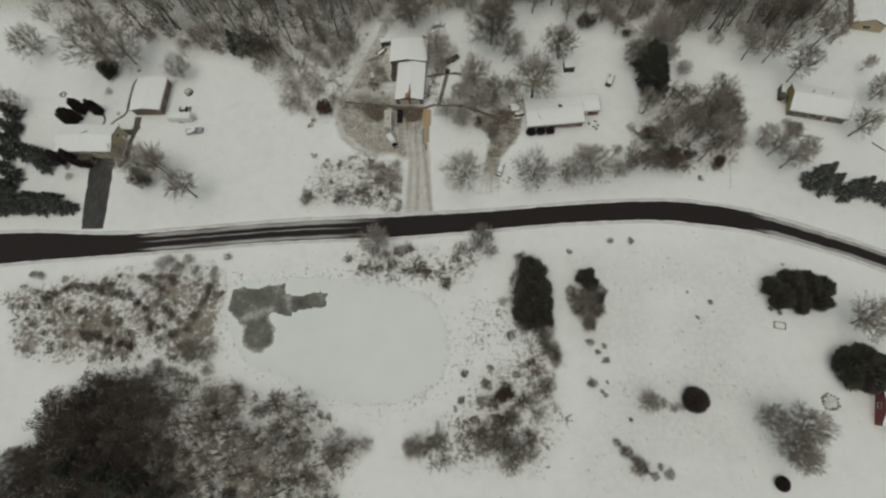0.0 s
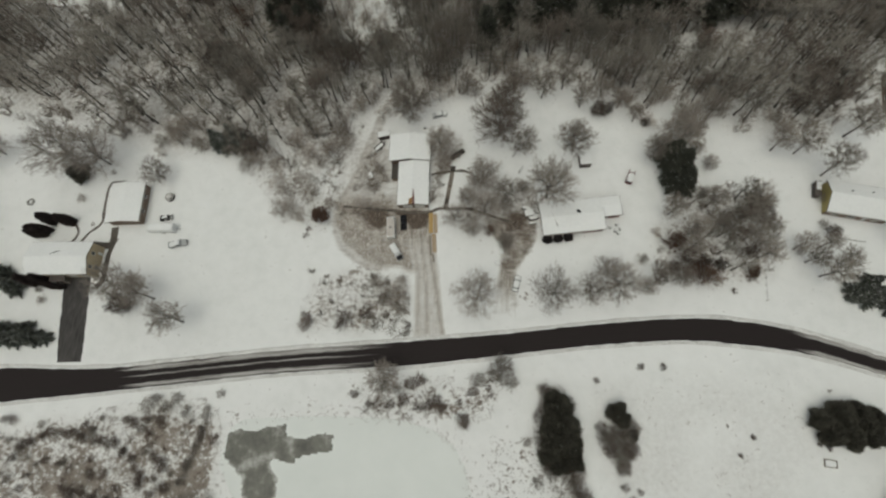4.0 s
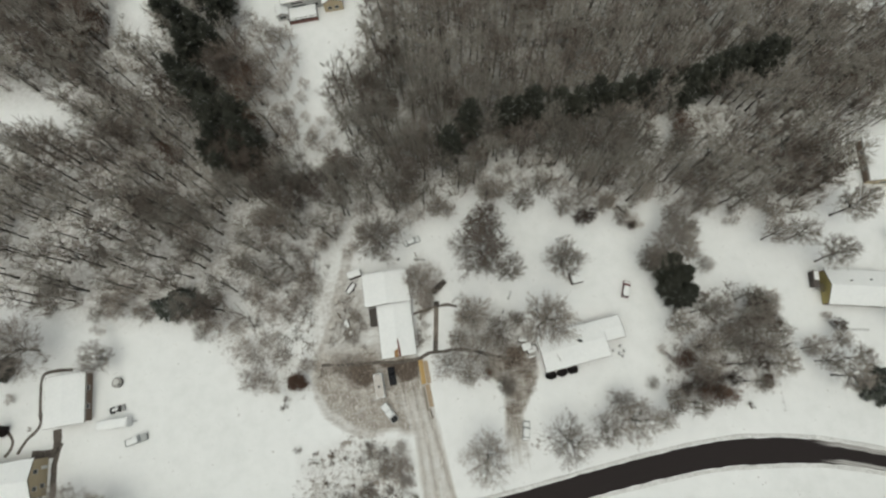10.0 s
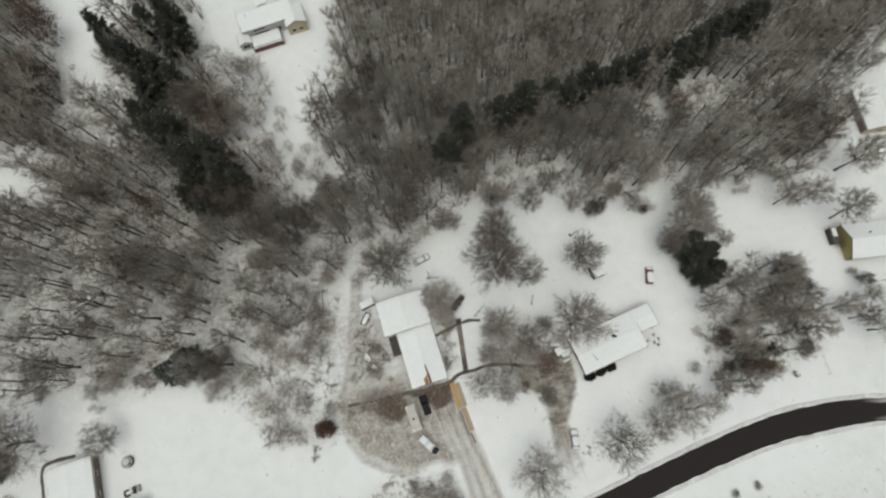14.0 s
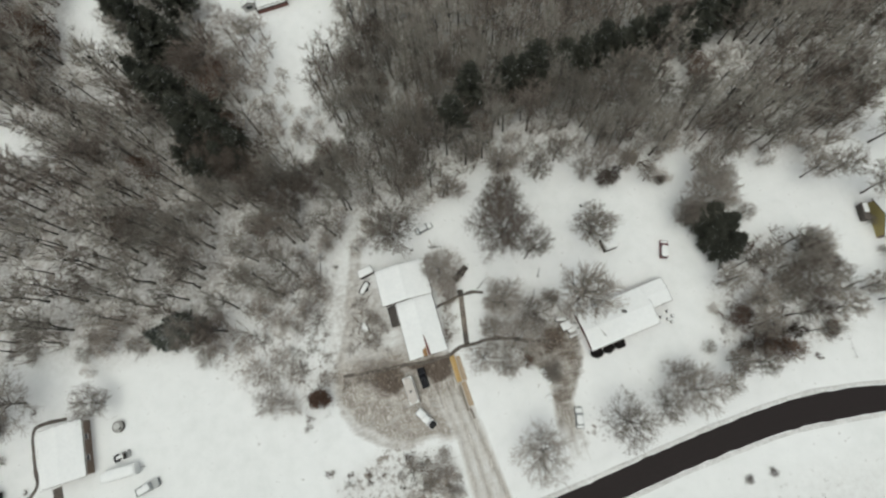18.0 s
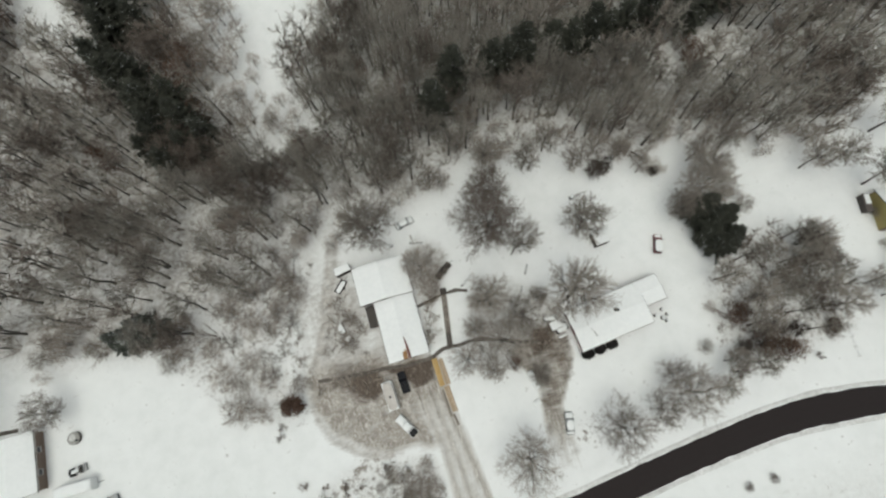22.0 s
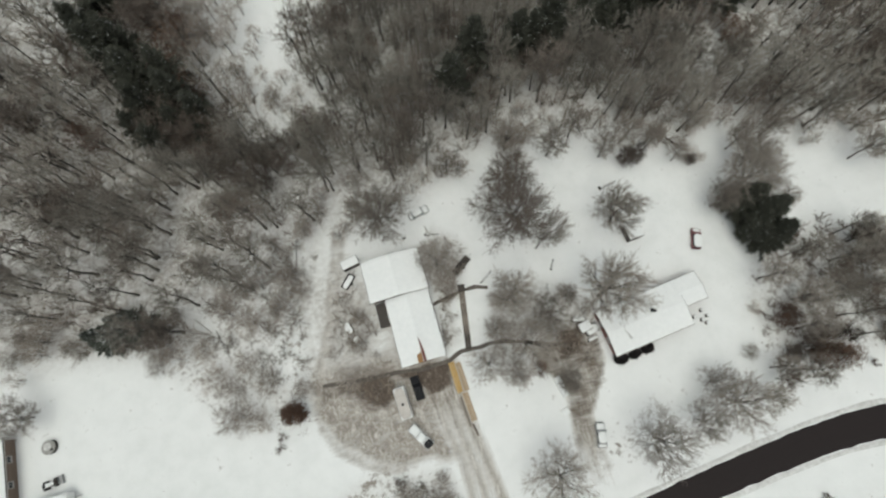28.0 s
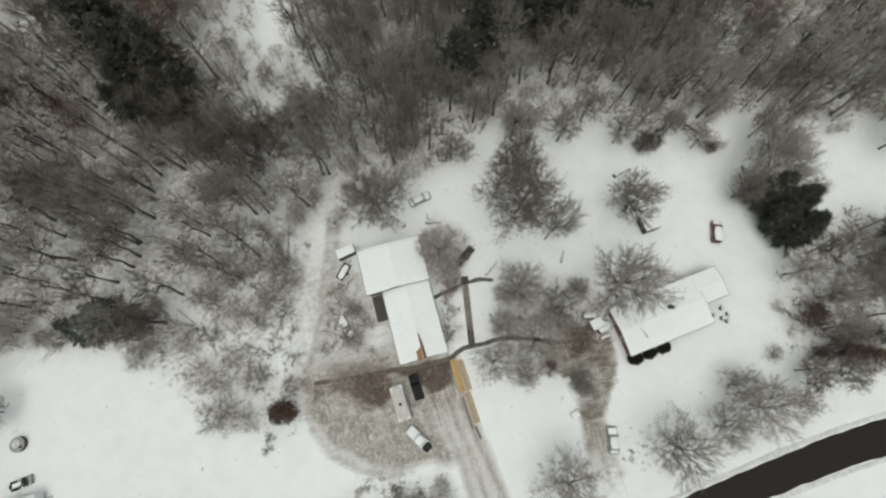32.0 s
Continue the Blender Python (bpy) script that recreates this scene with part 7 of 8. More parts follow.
put_all(BIG_SHRUBS, [(26.2, -50.6, 0.75), (35.1, -51, 0.8), (30.5, -49.5, 0.7), (0.5, -53, 0.7), (4, -54, 0.6), (39.3, -65.8, 0.6), (43, -69, 0.6), (41.7, -75.5, 0.6), (53.5, -78.5, 0.8), (51.3, -79, 0.7)])
RED_SHRUB.put(40.8, -91.3, 1.15, 30, -0.05)
put_all(BROWN_SHRUBS, [(35.6, -89.0, 0.6), (42.0, -97.2, 0.9), (47.6, -101.5, 0.8), (35.2, -101.5, 0.75), (43.9, -107.5, 0.8), (38.5, -93.5, 0.7), (45.5, -92.5, 0.7), (39.5, -99.0, 0.7), (20.5, -106.5, 0.6), (74.5, -104.6, 0.4), (80.5, -105.8, 0.4), (40.0, -103.0, 1.1), (43.5, -104, 0.9), (16.4, -106.8, 0.8), (51.4, -88.8, 0.9), (44, -85.7, 0.5), (29.2, -93.8, 0.45), (47.6, -82.7, 0.5), (36.6, -84.8, 0.4), (33.4, -98.4, 0.5), (39, -97.5, 0.5), (29.7, -86.6, 0.4), (54.3, -80.2, 0.6), (59.8, -65.6, 0.8), (62.5, -62.5, 1.0), (64.8, -66.5, 0.9), (63.5, -70.5, 0.8), (43.6, -57, 0.8), (43.2, -63.5, 0.9),
                       (45, -71.5, 1.0), (49.5, -73, 1.0), (51.5, -70, 0.8), (44, -52.5, 0.7), (75, -106.2, 0.9), (72.3, -103, 0.6), (82.5, -107.4, 0.5), (79, -108, 0.5), (70, -101, 0.4), (-24.0, -36.8, 0.72), (-24.3, -34.6, 0.6), (-12.9, -35.2, 1.0), (-6.7, -33.2, 0.85), (-0.5, -33.8, 0.4)])
put_all(PALE_SHRUBS, [(1.1, -26.5, 1.0), (-2.1, -25.6, 0.9), (4.0, -27.4, 0.9), (2.1, -30.5, 0.8), (-1.5, -29.0, 0.7), (4.6, -32.0, 0.6), (-4.5, -23.6, 0.6), (-7.8, -25.5, 0.45), (3.2, -23.0, 0.7)])
put_all(SHRUBS, [(-24.3, -20.8, 0.8), (-19.6, -22.3, 0.6), (-15.2, -23.0, 0.6), (-5.5, -21.8, 0.7), (-11.7, -24.5, 0.55), (-20.2, -33.6, 0.7), (-15.5, -25, 0.6), (-8, -28, 0.55), (-17, -30, 0.6), (-10, -31.5, 0.6), (1, -35, 0.5)])
put_all(BIG_SHRUBS, [(45.5, -73, 0.9), (51, -75, 0.8), (52, -88, 0.9), (76, -106.5, 0.7), (116, -12, 0.7), (124, -4, 0.6)])
RED_SHRUB.put(-23.3, -3.2, 1.3, 0, -0.05)
RED_SHRUB.put(102.5, -18.5, 0.9, 70, -0.05)
put_all(BROWN_SHRUBS, [(57.9, -49.6, 0.34), (69.8, -45.7, 0.42), (75.7, -45.5, 0.42), (64.1, -86.6, 0.5), (66.6, -88.6, 0.25), (67.4, -76.4, 0.36), (68.0, -80.2, 0.4), (63.6, -75.6, 0.42), (65.6, -78.2, 0.3), (67.6, -89.5, 0.24), (96.6, -62.2, 0.26), (92.8, -66.9, 0.2), (90.5, -59.8, 0.16),
                       (44.4, -53.4, 0.8), (50.6, -55.6, 0.6), (42.9, -59.6, 0.8), (43.0, -66.6, 0.8), (52.0, -73.4, 0.8), (53.0, -78.6, 0.9), (54.4, -81.6, 0.7), (50.8, -76.5, 0.8), (58.4, -61.6, 0.7), (66.6, -61.2, 0.7), (60.5, -67.2, 0.8), (63.5, -71.4, 0.75), (65.2, -66.8, 0.8), (61.4, -58.6, 0.6), (112.2, -63.2, 0.3), (114.4, -64.2, 0.3)])
put_all(BIG_SHRUBS, [(59.0, -63.5, 0.8), (62.0, -64.5, 0.9), (65.0, -63.5, 0.8), (62.6, -69.0, 0.8), (47.2, -53.2, 0.7), (52.2, -62, 0.6), (79.0, -89.6, 0.55), (82.0, -90.4, 0.55), (84.8, -91.2, 0.6), (87.0, -90.8, 0.5)])
put_all(SHRUBS, [(29.6, -86.8, 0.7), (22.7, -62.0, 1.2), (63.4, -86.2, 0.9), (67.2, -80.7, 0.5), (71.6, -103, 0.9), (96.2, -62.5, 0.45),
                 (92.5, -66.6, 0.35), (96.8, -24.2, 0.8), (-26.8, -7.4, 0.8), (-27.6, -9.4, 0.7), (-124, -33.4, 0.4), (-98.5, -6.5, 0.5), (73.5, -95, 0.6), (68, -86, 0.5), (66, -68, 0.6), (117, -50, 0.4), (-96, 12, 0.6)])

# loose clumps all over the meadow
clump = random.Random(77)
places = [(clump.uniform(-116, -44), clump.uniform(-92, -60)) for _ in range(80)]
put_all(BIG_SHRUBS + BROWN_SHRUBS[:1], [(x, y, clump.uniform(0.26, 0.55)) for x, y in places if inside(MEADOW, x, y)], vary=0.1)

# evergreens
LAWN_PINES = [evergreen(560 + i, "pine_tree", "dense dark green pine beside the lawn", "pines", NEEDLE_PINE, h=13.0, r=4.7, tiers=16, per=13, clumps=26, droop=0.12, ragged=0.34, taper=0.65, low=0.12, size=0.55, tuft=0.5) for i in range(2)]
for i, (x, y, k) in enumerate(((84.4, 6.8, 0.9), (83.4, 11.4, 1.05), (82.4, 15.6, 0.9))):
    LAWN_PINES[i % 2].put(x, y, k * 1.1, 70 * i, -0.1, 0.82)
put_all(PINES, [(-64.5, 132.2, 0.9), (-61.7, 122.4, 0.9), (-43.0, 130.1, 1.0), (-48.8, 127.3, 0.9), (-42.3, 120.9, 1.0), (-54.4, 115.8, 0.95), (-48.7, 111.9, 0.9), (-44.1, 106.3, 0.95), (-46.2, 88.7, 1.0), (-53.2, 93.8, 1.0),
                (-49.6, 87.8, 0.95), (-42.5, 78, 1.0), (-37.2, 80.2, 0.95), (-35.1, 72, 0.9), (-41.9, 70.4, 0.9), (-45.7, 79, 0.95), (-30.9, 67.1, 0.85), (-52, 104.6, 0.95), (-31, 61.5, 0.7), (-36, 66, 0.8), (-41, 62, 0.75), (-46, 68, 0.8)])
put_all(PINES, [(x, y, k * (1.35 if x < 70 else 1.2)) for x, y, k in ((34, 65.1, 0.75), (27, 58.6, 0.7), (44.6, 65.7, 0.75), (52.7, 66.3, 0.75), (60.8, 66.8, 0.75), (66, 66.5, 0.7), (71.8, 67.5, 0.8), (80.9, 67.8, 0.8), (87.3, 67.9, 0.75), (99, 67.5, 0.85), (105.5, 69.7, 0.85), (111, 71, 0.85),
                (116.2, 72.8, 0.85), (122, 73, 0.85), (127.8, 73.6, 0.8), (48.5, 65.8, 0.65), (76, 67, 0.65))], vary=0.08)
put_all(BROWN_FOREST, [(-78, -100, 0.5), (-72, -97, 0.5), (-65, -100, 0.5), (-76, -106, 0.6), (-68, -105, 0.6), (-61, -106, 0.55), (-80, -110, 0.6), (-72, -112, 0.65), (-64, -112, 0.65), (-56, -113, 0.6)])
put_all(PINES, [(-64, -120, 0.65), (-55, -121, 0.65), (-47, -123, 0.6), (-58, -128, 0.7), (-70, -128, 0.7), (-73, -119, 0.6)])
thicket = [(-86, -103), (-72, -94), (-60, -97), (-52, -104), (-46, -112), (-42, -128), (-96, -130), (-95, -117), (-84, -112)]
put_all(DARK_TREES, [(x, y, RNG.uniform(0.75, 1.25)) for x in range(-94, -28, 5) for y in range(-128, -92, 5) if inside(thicket, x, y)], vary=0.1)
put_all(FOREST, [(x + RNG.uniform(-2, 2), y + RNG.uniform(-2, 2), RNG.uniform(0.5, 0.8)) for x in range(-50, -8, 5) for y in range(-130, -97, 6) if inside(BRUSH_SOUTH, x, y)])
put_all(FOREST, [(x, y, 0.72) for x, y in ((140, 43), (140.3, 48.5), (147, 55), (152, 56), (158, 55.5), (146, 50.5), (150, 51.5), (154, 51), (158, 51.5), (144, 47), (162, 53), (155, 59), (149, 60), (143, 57), (141.5, 37), (142, 27), (97, -18), (94, -13), (106, -10), (88, 2), (94.5, -8), (98, -1.5), (90, -9), (101, 4))])
put_all(DARK_TREES, [(62.6, 33.2, 0.85), (65.0, 33.8, 0.7), (76.9, 29.2, 0.5), (-48.4, 19.4, 0.8), (105.3, 1.6, 0.8), (84.5, -17.5, 0.7), (89.0, -16.5, 0.75), (80.5, -18.0, 0.6), (93.5, -17.0, 0.65), (-38, -103, 0.6), (-30, -122, 0.7), (-80.6, -32.0, 1.05), (-79.2, -33.4, 0.85), (125.4, -6.8, 0.6)])
put_all(BIG_SHRUBS, [(-41, -98, 1.1), (-34, -102, 1.0), (-30, -107, 1.1), (-26, -101, 0.8), (-22, -109, 1.0), (-15, -111, 0.9), (-8, -117, 0.9), (-4, -122, 1.0), (-34, -96, 0.9), (-50, -95, 1.0), (-44, -91, 0.8), (-60, -91, 0.9)])
put_all(SPRUCES, [(-60.3, 22.4, 1.1), (-57.3, 21.4, 1.15), (-53.8, 22.2, 1.1), (-55.5, 24.5, 1.1), (-51.2, 22.4, 0.95), (-126.7, -44.6, 0.9), (-122.9, -43.8, 0.9), (-119.4, -44.2, 0.92), (-115.9, -43.4, 0.9), (-112.6, -43.8, 0.9), (-109.2, -43.2, 0.88), (-106, -43.4, 0.82), (-103, -43.3, 0.7), (-124, -41, 0.8), (-117, -40.6, 0.8), (-110, -40.4, 0.75), (-135.5, -14.6, 1.05), (-135.5, -19.2, 0.95), (-133.5, -24.2, 1.0), (-133.5, -29.5, 0.95),
                  (-128.2, -32.7, 0.95), (-117.6, -28.0, 1.1), (-125.6, -23.9, 1.2), (-121.5, -25.5, 1.0), (-130, -40, 0.9), (128, -23.8, 0.95), (132.1, -21, 0.9), (136.2, -27.8, 0.95), (140.2, -25.8, 1.0), (144.3, -26.9, 0.95), (130.5, -26.4, 0.8), (134, -24, 0.8), (148, -29, 0.9), (-138, -8, 1.1), (-129, -37, 1.0)], vary=0.06)
put_all(JUNIPERS, [(112.4, -57.2, 0.85), (117, -55.3, 0.95), (121.3, -55.8, 0.95), (125.1, -56.9, 0.9), (114.1, -61, 0.8), (119, -61.5, 0.95), (123.5, -60.4, 0.95), (127.8, -76.5, 0.95), (132, -75.5, 1.0), (135.1, -76.7, 1.0), (128.5, -80, 0.9), (132.3, -81.1, 0.9),
                   (46.7, -55.5, 0.95), (49.2, -60.4, 1.0), (45.3, -61.5, 0.95), (48.5, -66.1, 0.9), (50.9, -69.9, 0.75), (44.7, -68.8, 0.75), (62.4, -57.7, 0.75), (66.2, -63.2, 0.5)])
put_all(JUNIPERS, [(-106.3, 10.6, 0.95), (118, -58.5, 1.0), (122, -58, 1.0), (115.5, -59.5, 0.9), (130.3, -78.2, 1.0), (133.8, -79, 1.0), (47.5, -58, 1.15), (48.5, -63, 1.2), (46, -65, 1.1), (50.5, -66.5, 0.95), (47, -71, 0.8), (64, -59.5, 0.6)])
for x, y, k in ((-116.3, -10.9, 0.8), (-115.3, -10.1, 0.95), (-114.2, -9.6, 1.0), (-113.1, -9.2, 0.95), (-112.1, -8.9, 0.8), (-114.4, -10.7, 0.85), (-113.2, -10.3, 0.85), (-113.3, -6.2, 0.85), (-112.2, -5.7, 1.0), (-111.2, -5.3, 0.9), (-111.6, -6.5, 0.75), (-107.1, -6.5, 0.85), (-106.0, -6.0, 1.0), (-105.0, -5.6, 0.85), (-105.3, -6.8, 0.7),
                (-114.0, -26.3, 0.85), (-112.9, -25.7, 1.0), (-111.9, -26.9, 0.85), (-109.4, -25.9, 0.9), (-108.3, -25.4, 1.0), (-107.6, -26.8, 0.9), (-106.4, -27.2, 0.75), (-105.4, -27.7, 0.65), (-104.4, -27.2, 0.6), (-103.2, -27.8, 0.6), (-102.1, -27.4, 0.55)):
    RNG.choice(ARBORS).put(x, y, k, RNG.uniform(0, 360), -0.05, 1.25)
put_all(PALE_SHRUBS, [(-108.5, -31.8, 0.5), (-104.6, 2.3, 0.62), (-118.3, -28.2, 0.4)])
put_all(BIG_SHRUBS, [(-110.2, -28.4, 0.42)], z=-0.05)
YEW.put(90.0, -88.9, 1.1, 0, -0.05, 1.2)
YEW.put(109.2, -107.1, 0.7, 60, -0.05)
for x, y, k in ((45.9, -9.7, 1.0), (49.0, -9.4, 0.95), (52.0, -9.0, 0.95)):
    HEDGE.put(x, y, k, RNG.uniform(0, 360), -0.02)


# ---- the woods ----
def woodland_places():
    """Jittered places all over the woods, nearest to the yards first."""
    rng = np.random.RandomState(21)
    gx, gy = np.meshgrid(np.arange(-195, 205, 3.9), np.arange(10, 185, 3.9))
    x = gx.ravel() + rng.uniform(-2.1, 2.1, gx.size)
    y = gy.ravel() + rng.uniform(-2.1, 2.1, gx.size)
    d = in_woods(x, y)
    thin = lumps(x, y, 0.045, 3.0) + 0.13 * rng.uniform(-1, 1, len(x)) + 0.25 * np.clip((x - 45) / 30, 0, 1) + 0.12 * np.clip((y - 60) / 20, 0, 1) + 0.22 * np.clip((x + 2) / 12, 0, 1)
    sparse = np.clip((70 - y) / 30, 0, 1) * np.clip((5 - x) / 20, 0, 1)
    keep = (d > 0) & (thin > 0.29) & (d > 10 * rng.uniform(0, 1, len(x)) ** 1.8) & (rng.uniform(0, 1, len(x)) > 0.4 * sparse) & (rng.uniform(0, 1, len(x)) > 0.28 * np.clip((-8 - x) / 20, 0, 1))
    keep &= ~((from_line([(92, 58), (112, 59)], x, y) < 6))
    for px, py in PINE_PLACES:
        keep &= np.hypot(x - px, y - py) > 4.3
    x, y = x[keep], y[keep]
    order = np.argsort(abs(x - 15) * 0.6 + y)
    return x[order], y[order]


WX, WY = woodland_places()
NEAR = 230
for x, y in zip(WX[:NEAR], WY[:NEAR]):
    RNG.choice(FOREST).put(float(x), float(y), RNG.uniform(0.72, 1.15), RNG.uniform(0, 360), -0.15, RNG.uniform(0.85, 1.25))


def far_woods():
    """The rest of the woods, too many to count, in one mesh of stems and one of twigs."""
    rng = np.random.RandomState(33)
    sets = [forked_tree(700 + i, 17.0, 3.9, 0.4, 5, 12, 36, (9,), 0.66, 0.34, 1.15, 1.75, 0.65, 0.55, 0.4, (0.28, 0.62), 1) for i in range(5)]
    for pick, which, name, mat, label in ((0, (0, 1, 2, 3, 4), "far_woods_trunks", BARK_WOOD, "trunks and limbs of the distant leafless wood"), (1, (0, 1, 2), "far_woods_twigs", TWIG_WOOD, "fine grey twigs of the distant leafless wood"),
                                         (1, (3, 4), "far_woods_brown_twigs", TWIG_BROWN, "fine brown twigs of the distant leafless wood")):
        V, Q, T, n = [], [], [], 0
        r2 = np.random.RandomState(34)
        for x, y in zip(WX[NEAR:], WY[NEAR:]):
            k = r2.randint(5)
            v, q, t = sets[k][pick].arrays()
            s, a, w = r2.uniform(0.72, 1.15), r2.uniform(0, 6.28), r2.uniform(0.9, 1.3)
            if k not in which:
                continue
            c, k = math.cos(a), math.sin(a)
            V.append(np.stack([(v[:, 0] * c - v[:, 1] * k) * s * w + x, (v[:, 0] * k + v[:, 1] * c) * s * w + y, v[:, 2] * s - 0.1], 1))
            Q.append(q + n)
            T.append(t + n)
            n += len(v)
        solo(name, array_mesh(name, np.concatenate(V), np.concatenate(Q), np.concatenate(T), mat), None, label, "woods", kind="stuff")


far_woods()
_hz = np.random.RandomState(95)
_hx, _hy = _hz.uniform(-185, 190, 9000), _hz.uniform(5, 170, 9000)
_ok = in_woods(_hx, _hy) > -5 * lumps(_hx, _hy, 0.1, 7.0)
_ok &= (lumps(_hx, _hy, 0.07, 12.0) > 0.42) & ~inside(OPEN_SNOW, _hx, _hy)
UNDER = (_hx[_ok][:1400], _hy[_ok][:1400])
SAPLINGS = [Kind("sapling", [("trunk", w.mesh("trunk", BARK)), ("crown", c.mesh("crown", TWIG))], "young leafless tree with fine pale twigs in the snow", "tree", "saplings at the wood's edge")
            for w, c, _ in (forked_tree(680 + i, 6.5, 2.6, 0.12, 7, 24, 100, (6, 1), 0.56, 0.43, 0.8, 1.8, 0.6, 0.25) for i in range(4))]
_rs = np.random.RandomState(90)
_sx, _sy = _rs.uniform(-80, 120, 3000), _rs.uniform(-8, 62, 3000)
_ok = (abs(in_woods(_sx, _sy) - 1) < 6) | (inside(BRUSH_BARN, _sx, _sy) & (lumps(_sx, _sy, 0.08, 4.0) > 0.66))
_ok &= lumps(_sx, _sy, 0.09, 1.0) > 0.4
_ok &= ~inside(CLEAR_NORTH, _sx, _sy) & ~inside([(-16, -3), (-14, 27), (12, 27), (12, -3)], _sx, _sy) & ~inside(OPEN_SNOW, _sx, _sy) & (from_line([(12.2, 33.2), (14, 33.6)], _sx, _sy) > 5)
for x, y in list(zip(_sx[_ok], _sy[_ok]))[:150]:
    RNG.choice(SAPLINGS).put(float(x), float(y), RNG.uniform(0.6, 1.25), RNG.uniform(0, 360), -0.15)


# ---- brush, weeds and grass ----
def scatter(poly, n, seed, lump=0.0, scale=0.12):
    rng = np.random.RandomState(seed)
    px, py = [p[0] for p in poly], [p[1] for p in poly]
    x, y = rng.uniform(min(px), max(px), n * 4), rng.uniform(min(py), max(py), n * 4)
    k = inside(poly, x + 9 * (lumps(x, y, 0.09, seed * 0.71) - 0.5), y + 9 * (lumps(x, y, 0.09, seed * 0.43 + 9) - 0.5))
    if lump:
        k &= lumps(x, y, scale, seed * 0.37) > lump
    return x[k][:n], y[k][:n]


def stuff_of(name, shapes, x, y, lo, hi, mat, label, cat, seed, z=-0.08):
    rng = np.random.RandomState(seed)
    V, Q, T, n = [], [], [], 0
    packs = [s.arrays() for s in shapes]
    for a, b in zip(x, y):
        v, q, t = packs[rng.randint(len(packs))]
        s, r = rng.uniform(lo, hi), rng.uniform(0, 6.28)
        c, k = math.cos(r) * s, math.sin(r) * s
        V.append(np.stack([v[:, 0] * c - v[:, 1] * k + a, v[:, 0] * k + v[:, 1] * c + b, v[:, 2] * s + z], 1))
        Q.append(q + n)
        T.append(t + n)
        n += len(v)
    solo(name, array_mesh(name, np.concatenate(V), np.concatenate(Q), np.concatenate(T), mat), None, label, cat, kind="stuff")


BRUSHES = [shrub(800 + i, 1.4, 1.5, 8, 150, 1.7) for i in range(5)]
_bw, _be, _bt = scatter(BARN_WEST, 110, 21, 0.45, 0.12), scatter(BARN_EAST, 60, 22), scatter(BETWEEN, 45, 23, 0.45, 0.12)
TRACK = [(-8, 31.2), (-10.5, 24.5), (-12.5, 21.1), (-13.9, 14.0), (-17.5, 5.4), (-20.0, -0.8), (-19.4, -7.6)]
_bw = [v[from_line(TRACK, *_bw) > 2.4] for v in _bw]
stuff_of("yard_brush", [shrub(860 + i, 2.2, 1.9, 7, 150, 1.5) for i in range(5)], np.r_[_bw[0], _be[0], _bt[0]], np.r_[_bw[1], _be[1], _bt[1]], 0.5, 1.2, TWIG, "tangled grey-brown brush round the barn and under the yard trees", "undergrowth", 54)
stuff_of("woodland_understorey", [shrub(840 + i, 4.6, 3.0, 7, 130, 2.2) for i in range(5)], *UNDER, 0.6, 1.3, TWIG, "hazy leafless saplings and brush under the trees", "undergrowth", 53)
TUFTS = [shrub(820 + i, 0.6, 0.5, 4, 7, 2.0) for i in range(5)]
bx, by = [], []
for poly, n, seed, lump in ((BRUSH_SOUTH, 480, 1, 0.4), (BRUSH_CENTRE, 90, 2, 0.45), (BRUSH_ROADSIDE, 30, 3, 0.48), (BRUSH_FIELD, 45, 4, 0.45), (BRUSH_BARN, 45, 5, 0.5), (MEADOW, 40, 6, 0.5)):
    a, b = scatter(poly, n, seed, lump, 0.07)
    bx.append(a)
    by.append(b)
east_brush = [(76, -22), (92, -24), (108, -20), (112, -4), (104, 8), (86, 8), (78, -4)]
a, b = scatter(east_brush, 90, 7)
bx.append(a)
by.append(b)
rng7 = np.random.RandomState(70)
a, b = rng7.uniform(-150, 190, 2600), rng7.uniform(8, 150, 2600)
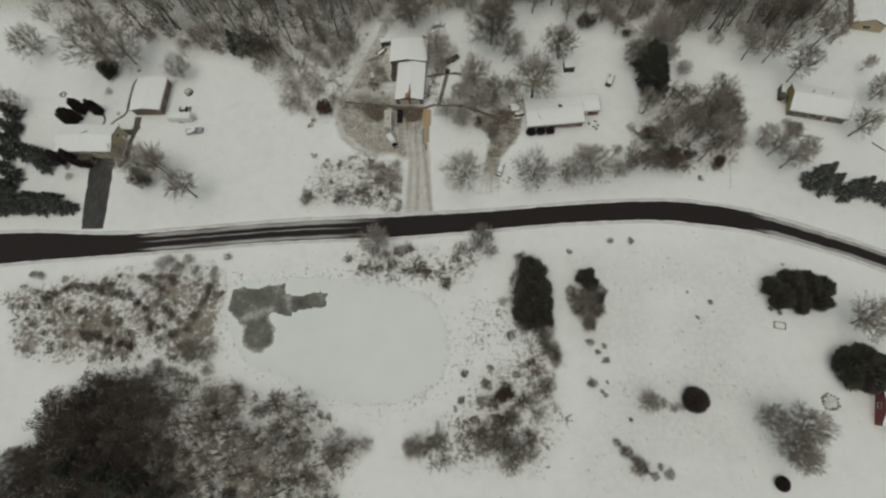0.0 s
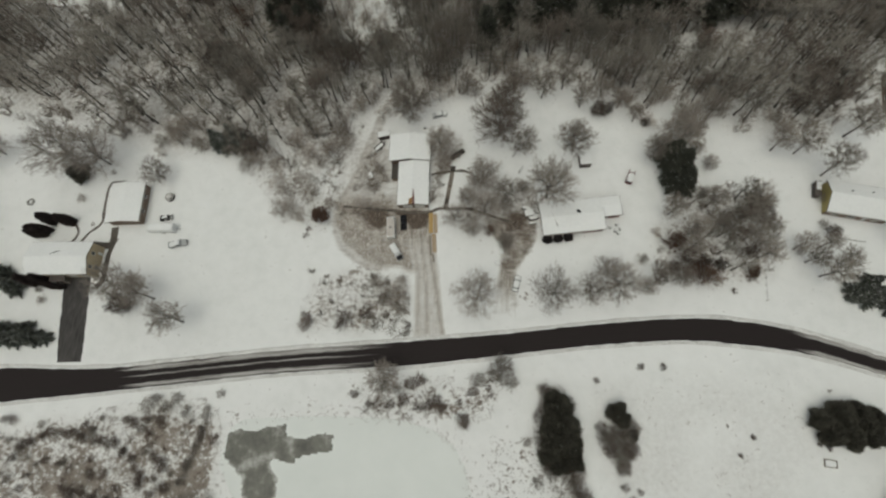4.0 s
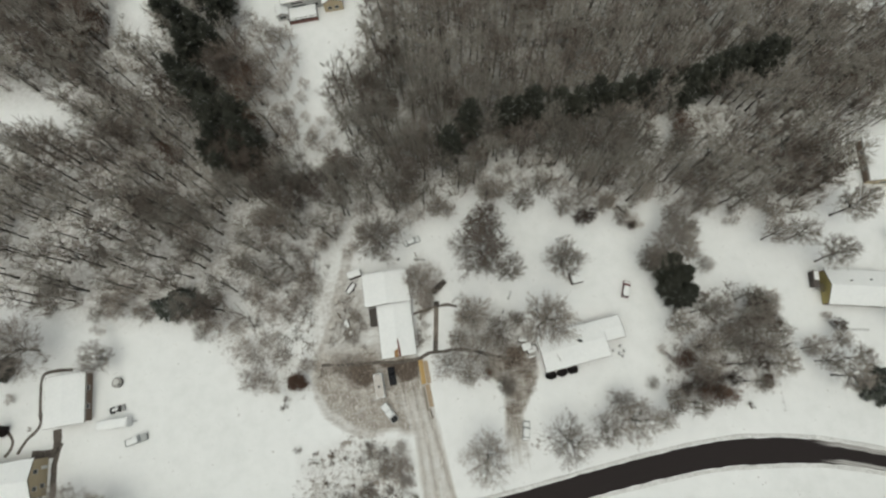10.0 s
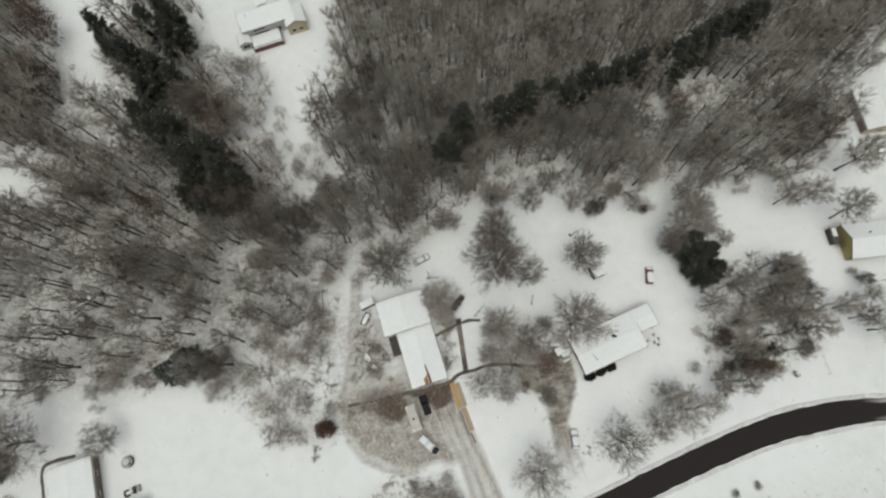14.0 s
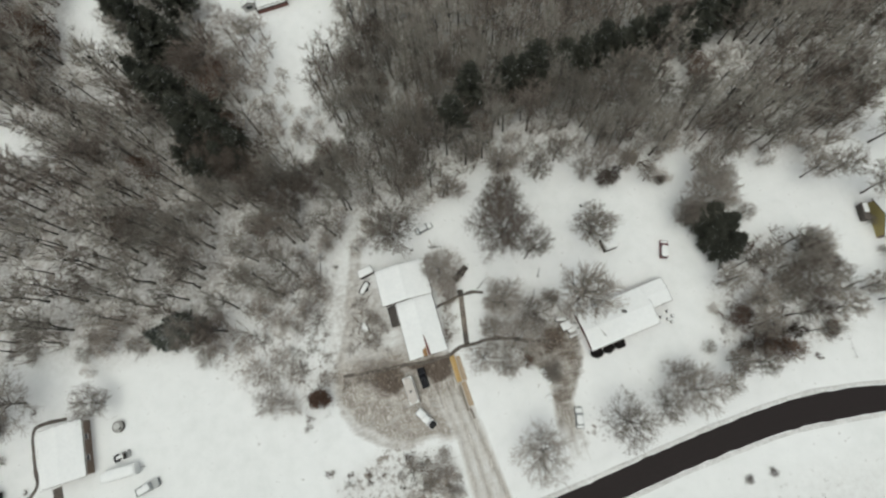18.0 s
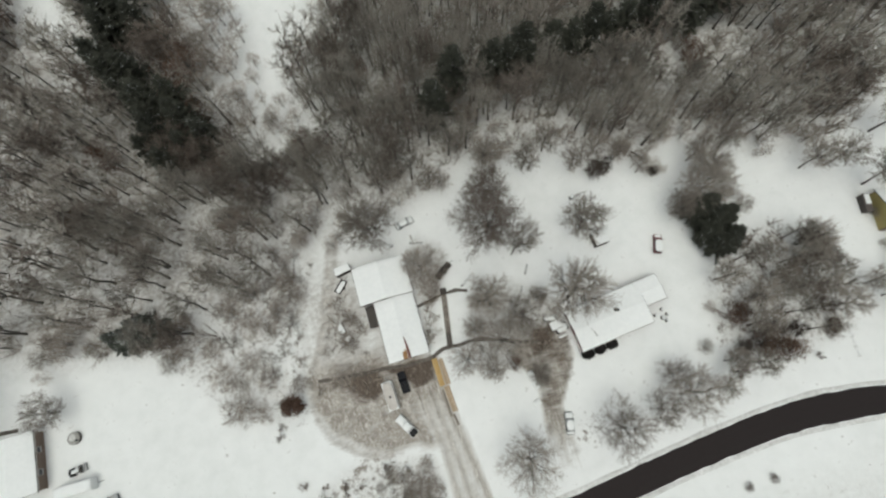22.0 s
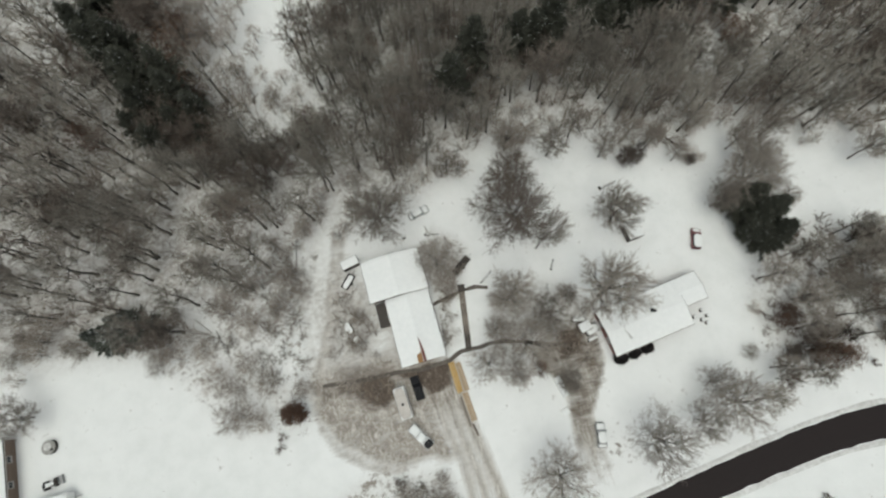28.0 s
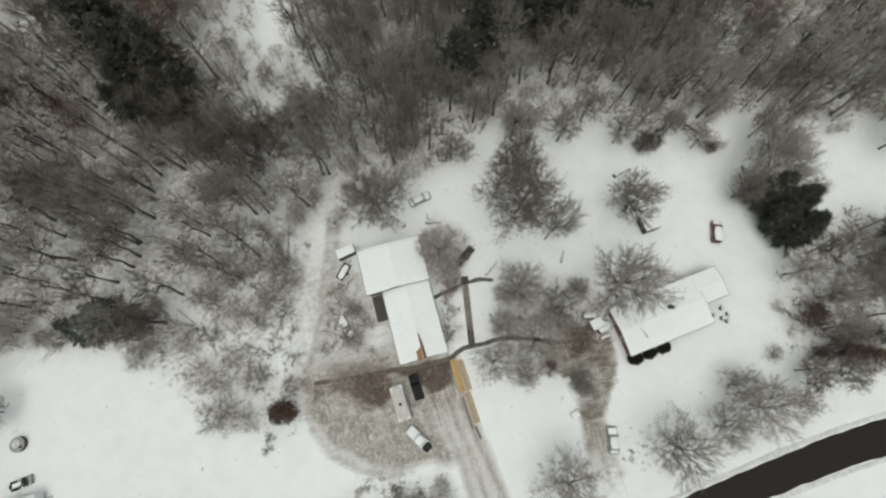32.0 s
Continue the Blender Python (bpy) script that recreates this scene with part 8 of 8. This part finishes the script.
k = (in_woods(a, b) > -2) & (lumps(a, b, 0.06, 8.0) > 0.5)
bx.append(a[k][:620])
by.append(b[k][:620])
pale = (3, 4, 7)
for sel, name, mat, label in ((False, "undergrowth", BRUSH, "tangled bare brown undergrowth in the snow"), (True, "pale_undergrowth", TWIG_WOOD, "tangled grey-brown undergrowth in the snow")):
    stuff_of(name, BRUSHES, np.concatenate([v for i, v in enumerate(bx) if (i in pale) == sel]), np.concatenate([v for i, v in enumerate(by) if (i in pale) == sel]), 0.55, 1.5, mat, label, "undergrowth", 51)
tx, ty = [], []
for poly, n, seed, lump in ((MEADOW, 2300, 11, 0.45), (BRUSH_SOUTH, 1000, 12, 0.4), (BRUSH_CENTRE, 450, 13, 0.4), (BRUSH_ROADSIDE, 420, 14, 0.4), (BRUSH_FIELD, 420, 15, 0.4), (BRUSH_BARN, 500, 16, 0.4)):
    a, b = scatter(poly, n, seed, lump, 0.2)
    tx.append(a)
    ty.append(b)
shore = smooth_line(POND + POND[:1], 1.3)
tx.append(np.array([p.x + RNG.gauss(0, 0.8) for p in shore]))
ty.append(np.array([p.y + RNG.gauss(0, 0.8) for p in shore]))
_shore = [p for p in smooth_line(POND[2:10], 0.8) if noise.noise(Vector((p.x * 0.35, p.y * 0.35, 2.0))) > -0.12]
stuff_of("shore_reeds", TUFTS, np.array([p.x + RNG.gauss(0, 0.25) for p in _shore]), np.array([p.y + RNG.gauss(0, 0.25) for p in _shore]), 0.8, 1.7, BRUSH, "dark withered reeds along the edge of the frozen pond", "reeds", 57, z=-0.04)
verge = [(28, -64), (44, -62), (52, -76), (36, -84), (26, -96)]
a, b = scatter(verge, 190, 17)
tx.append(a)
ty.append(b)
a, b = scatter([(56, -52), (110, -44), (112, -80), (104, -112), (60, -116)], 190, 18, 0.5)
tx.append(a)
ty.append(b)
stuff_of("dead_grass", TUFTS, np.concatenate(tx), np.concatenate(ty), 0.6, 1.6, DEADGRASS, "tufts of dead brown grass and weeds standing out of the snow", "grass", 52, z=-0.04)
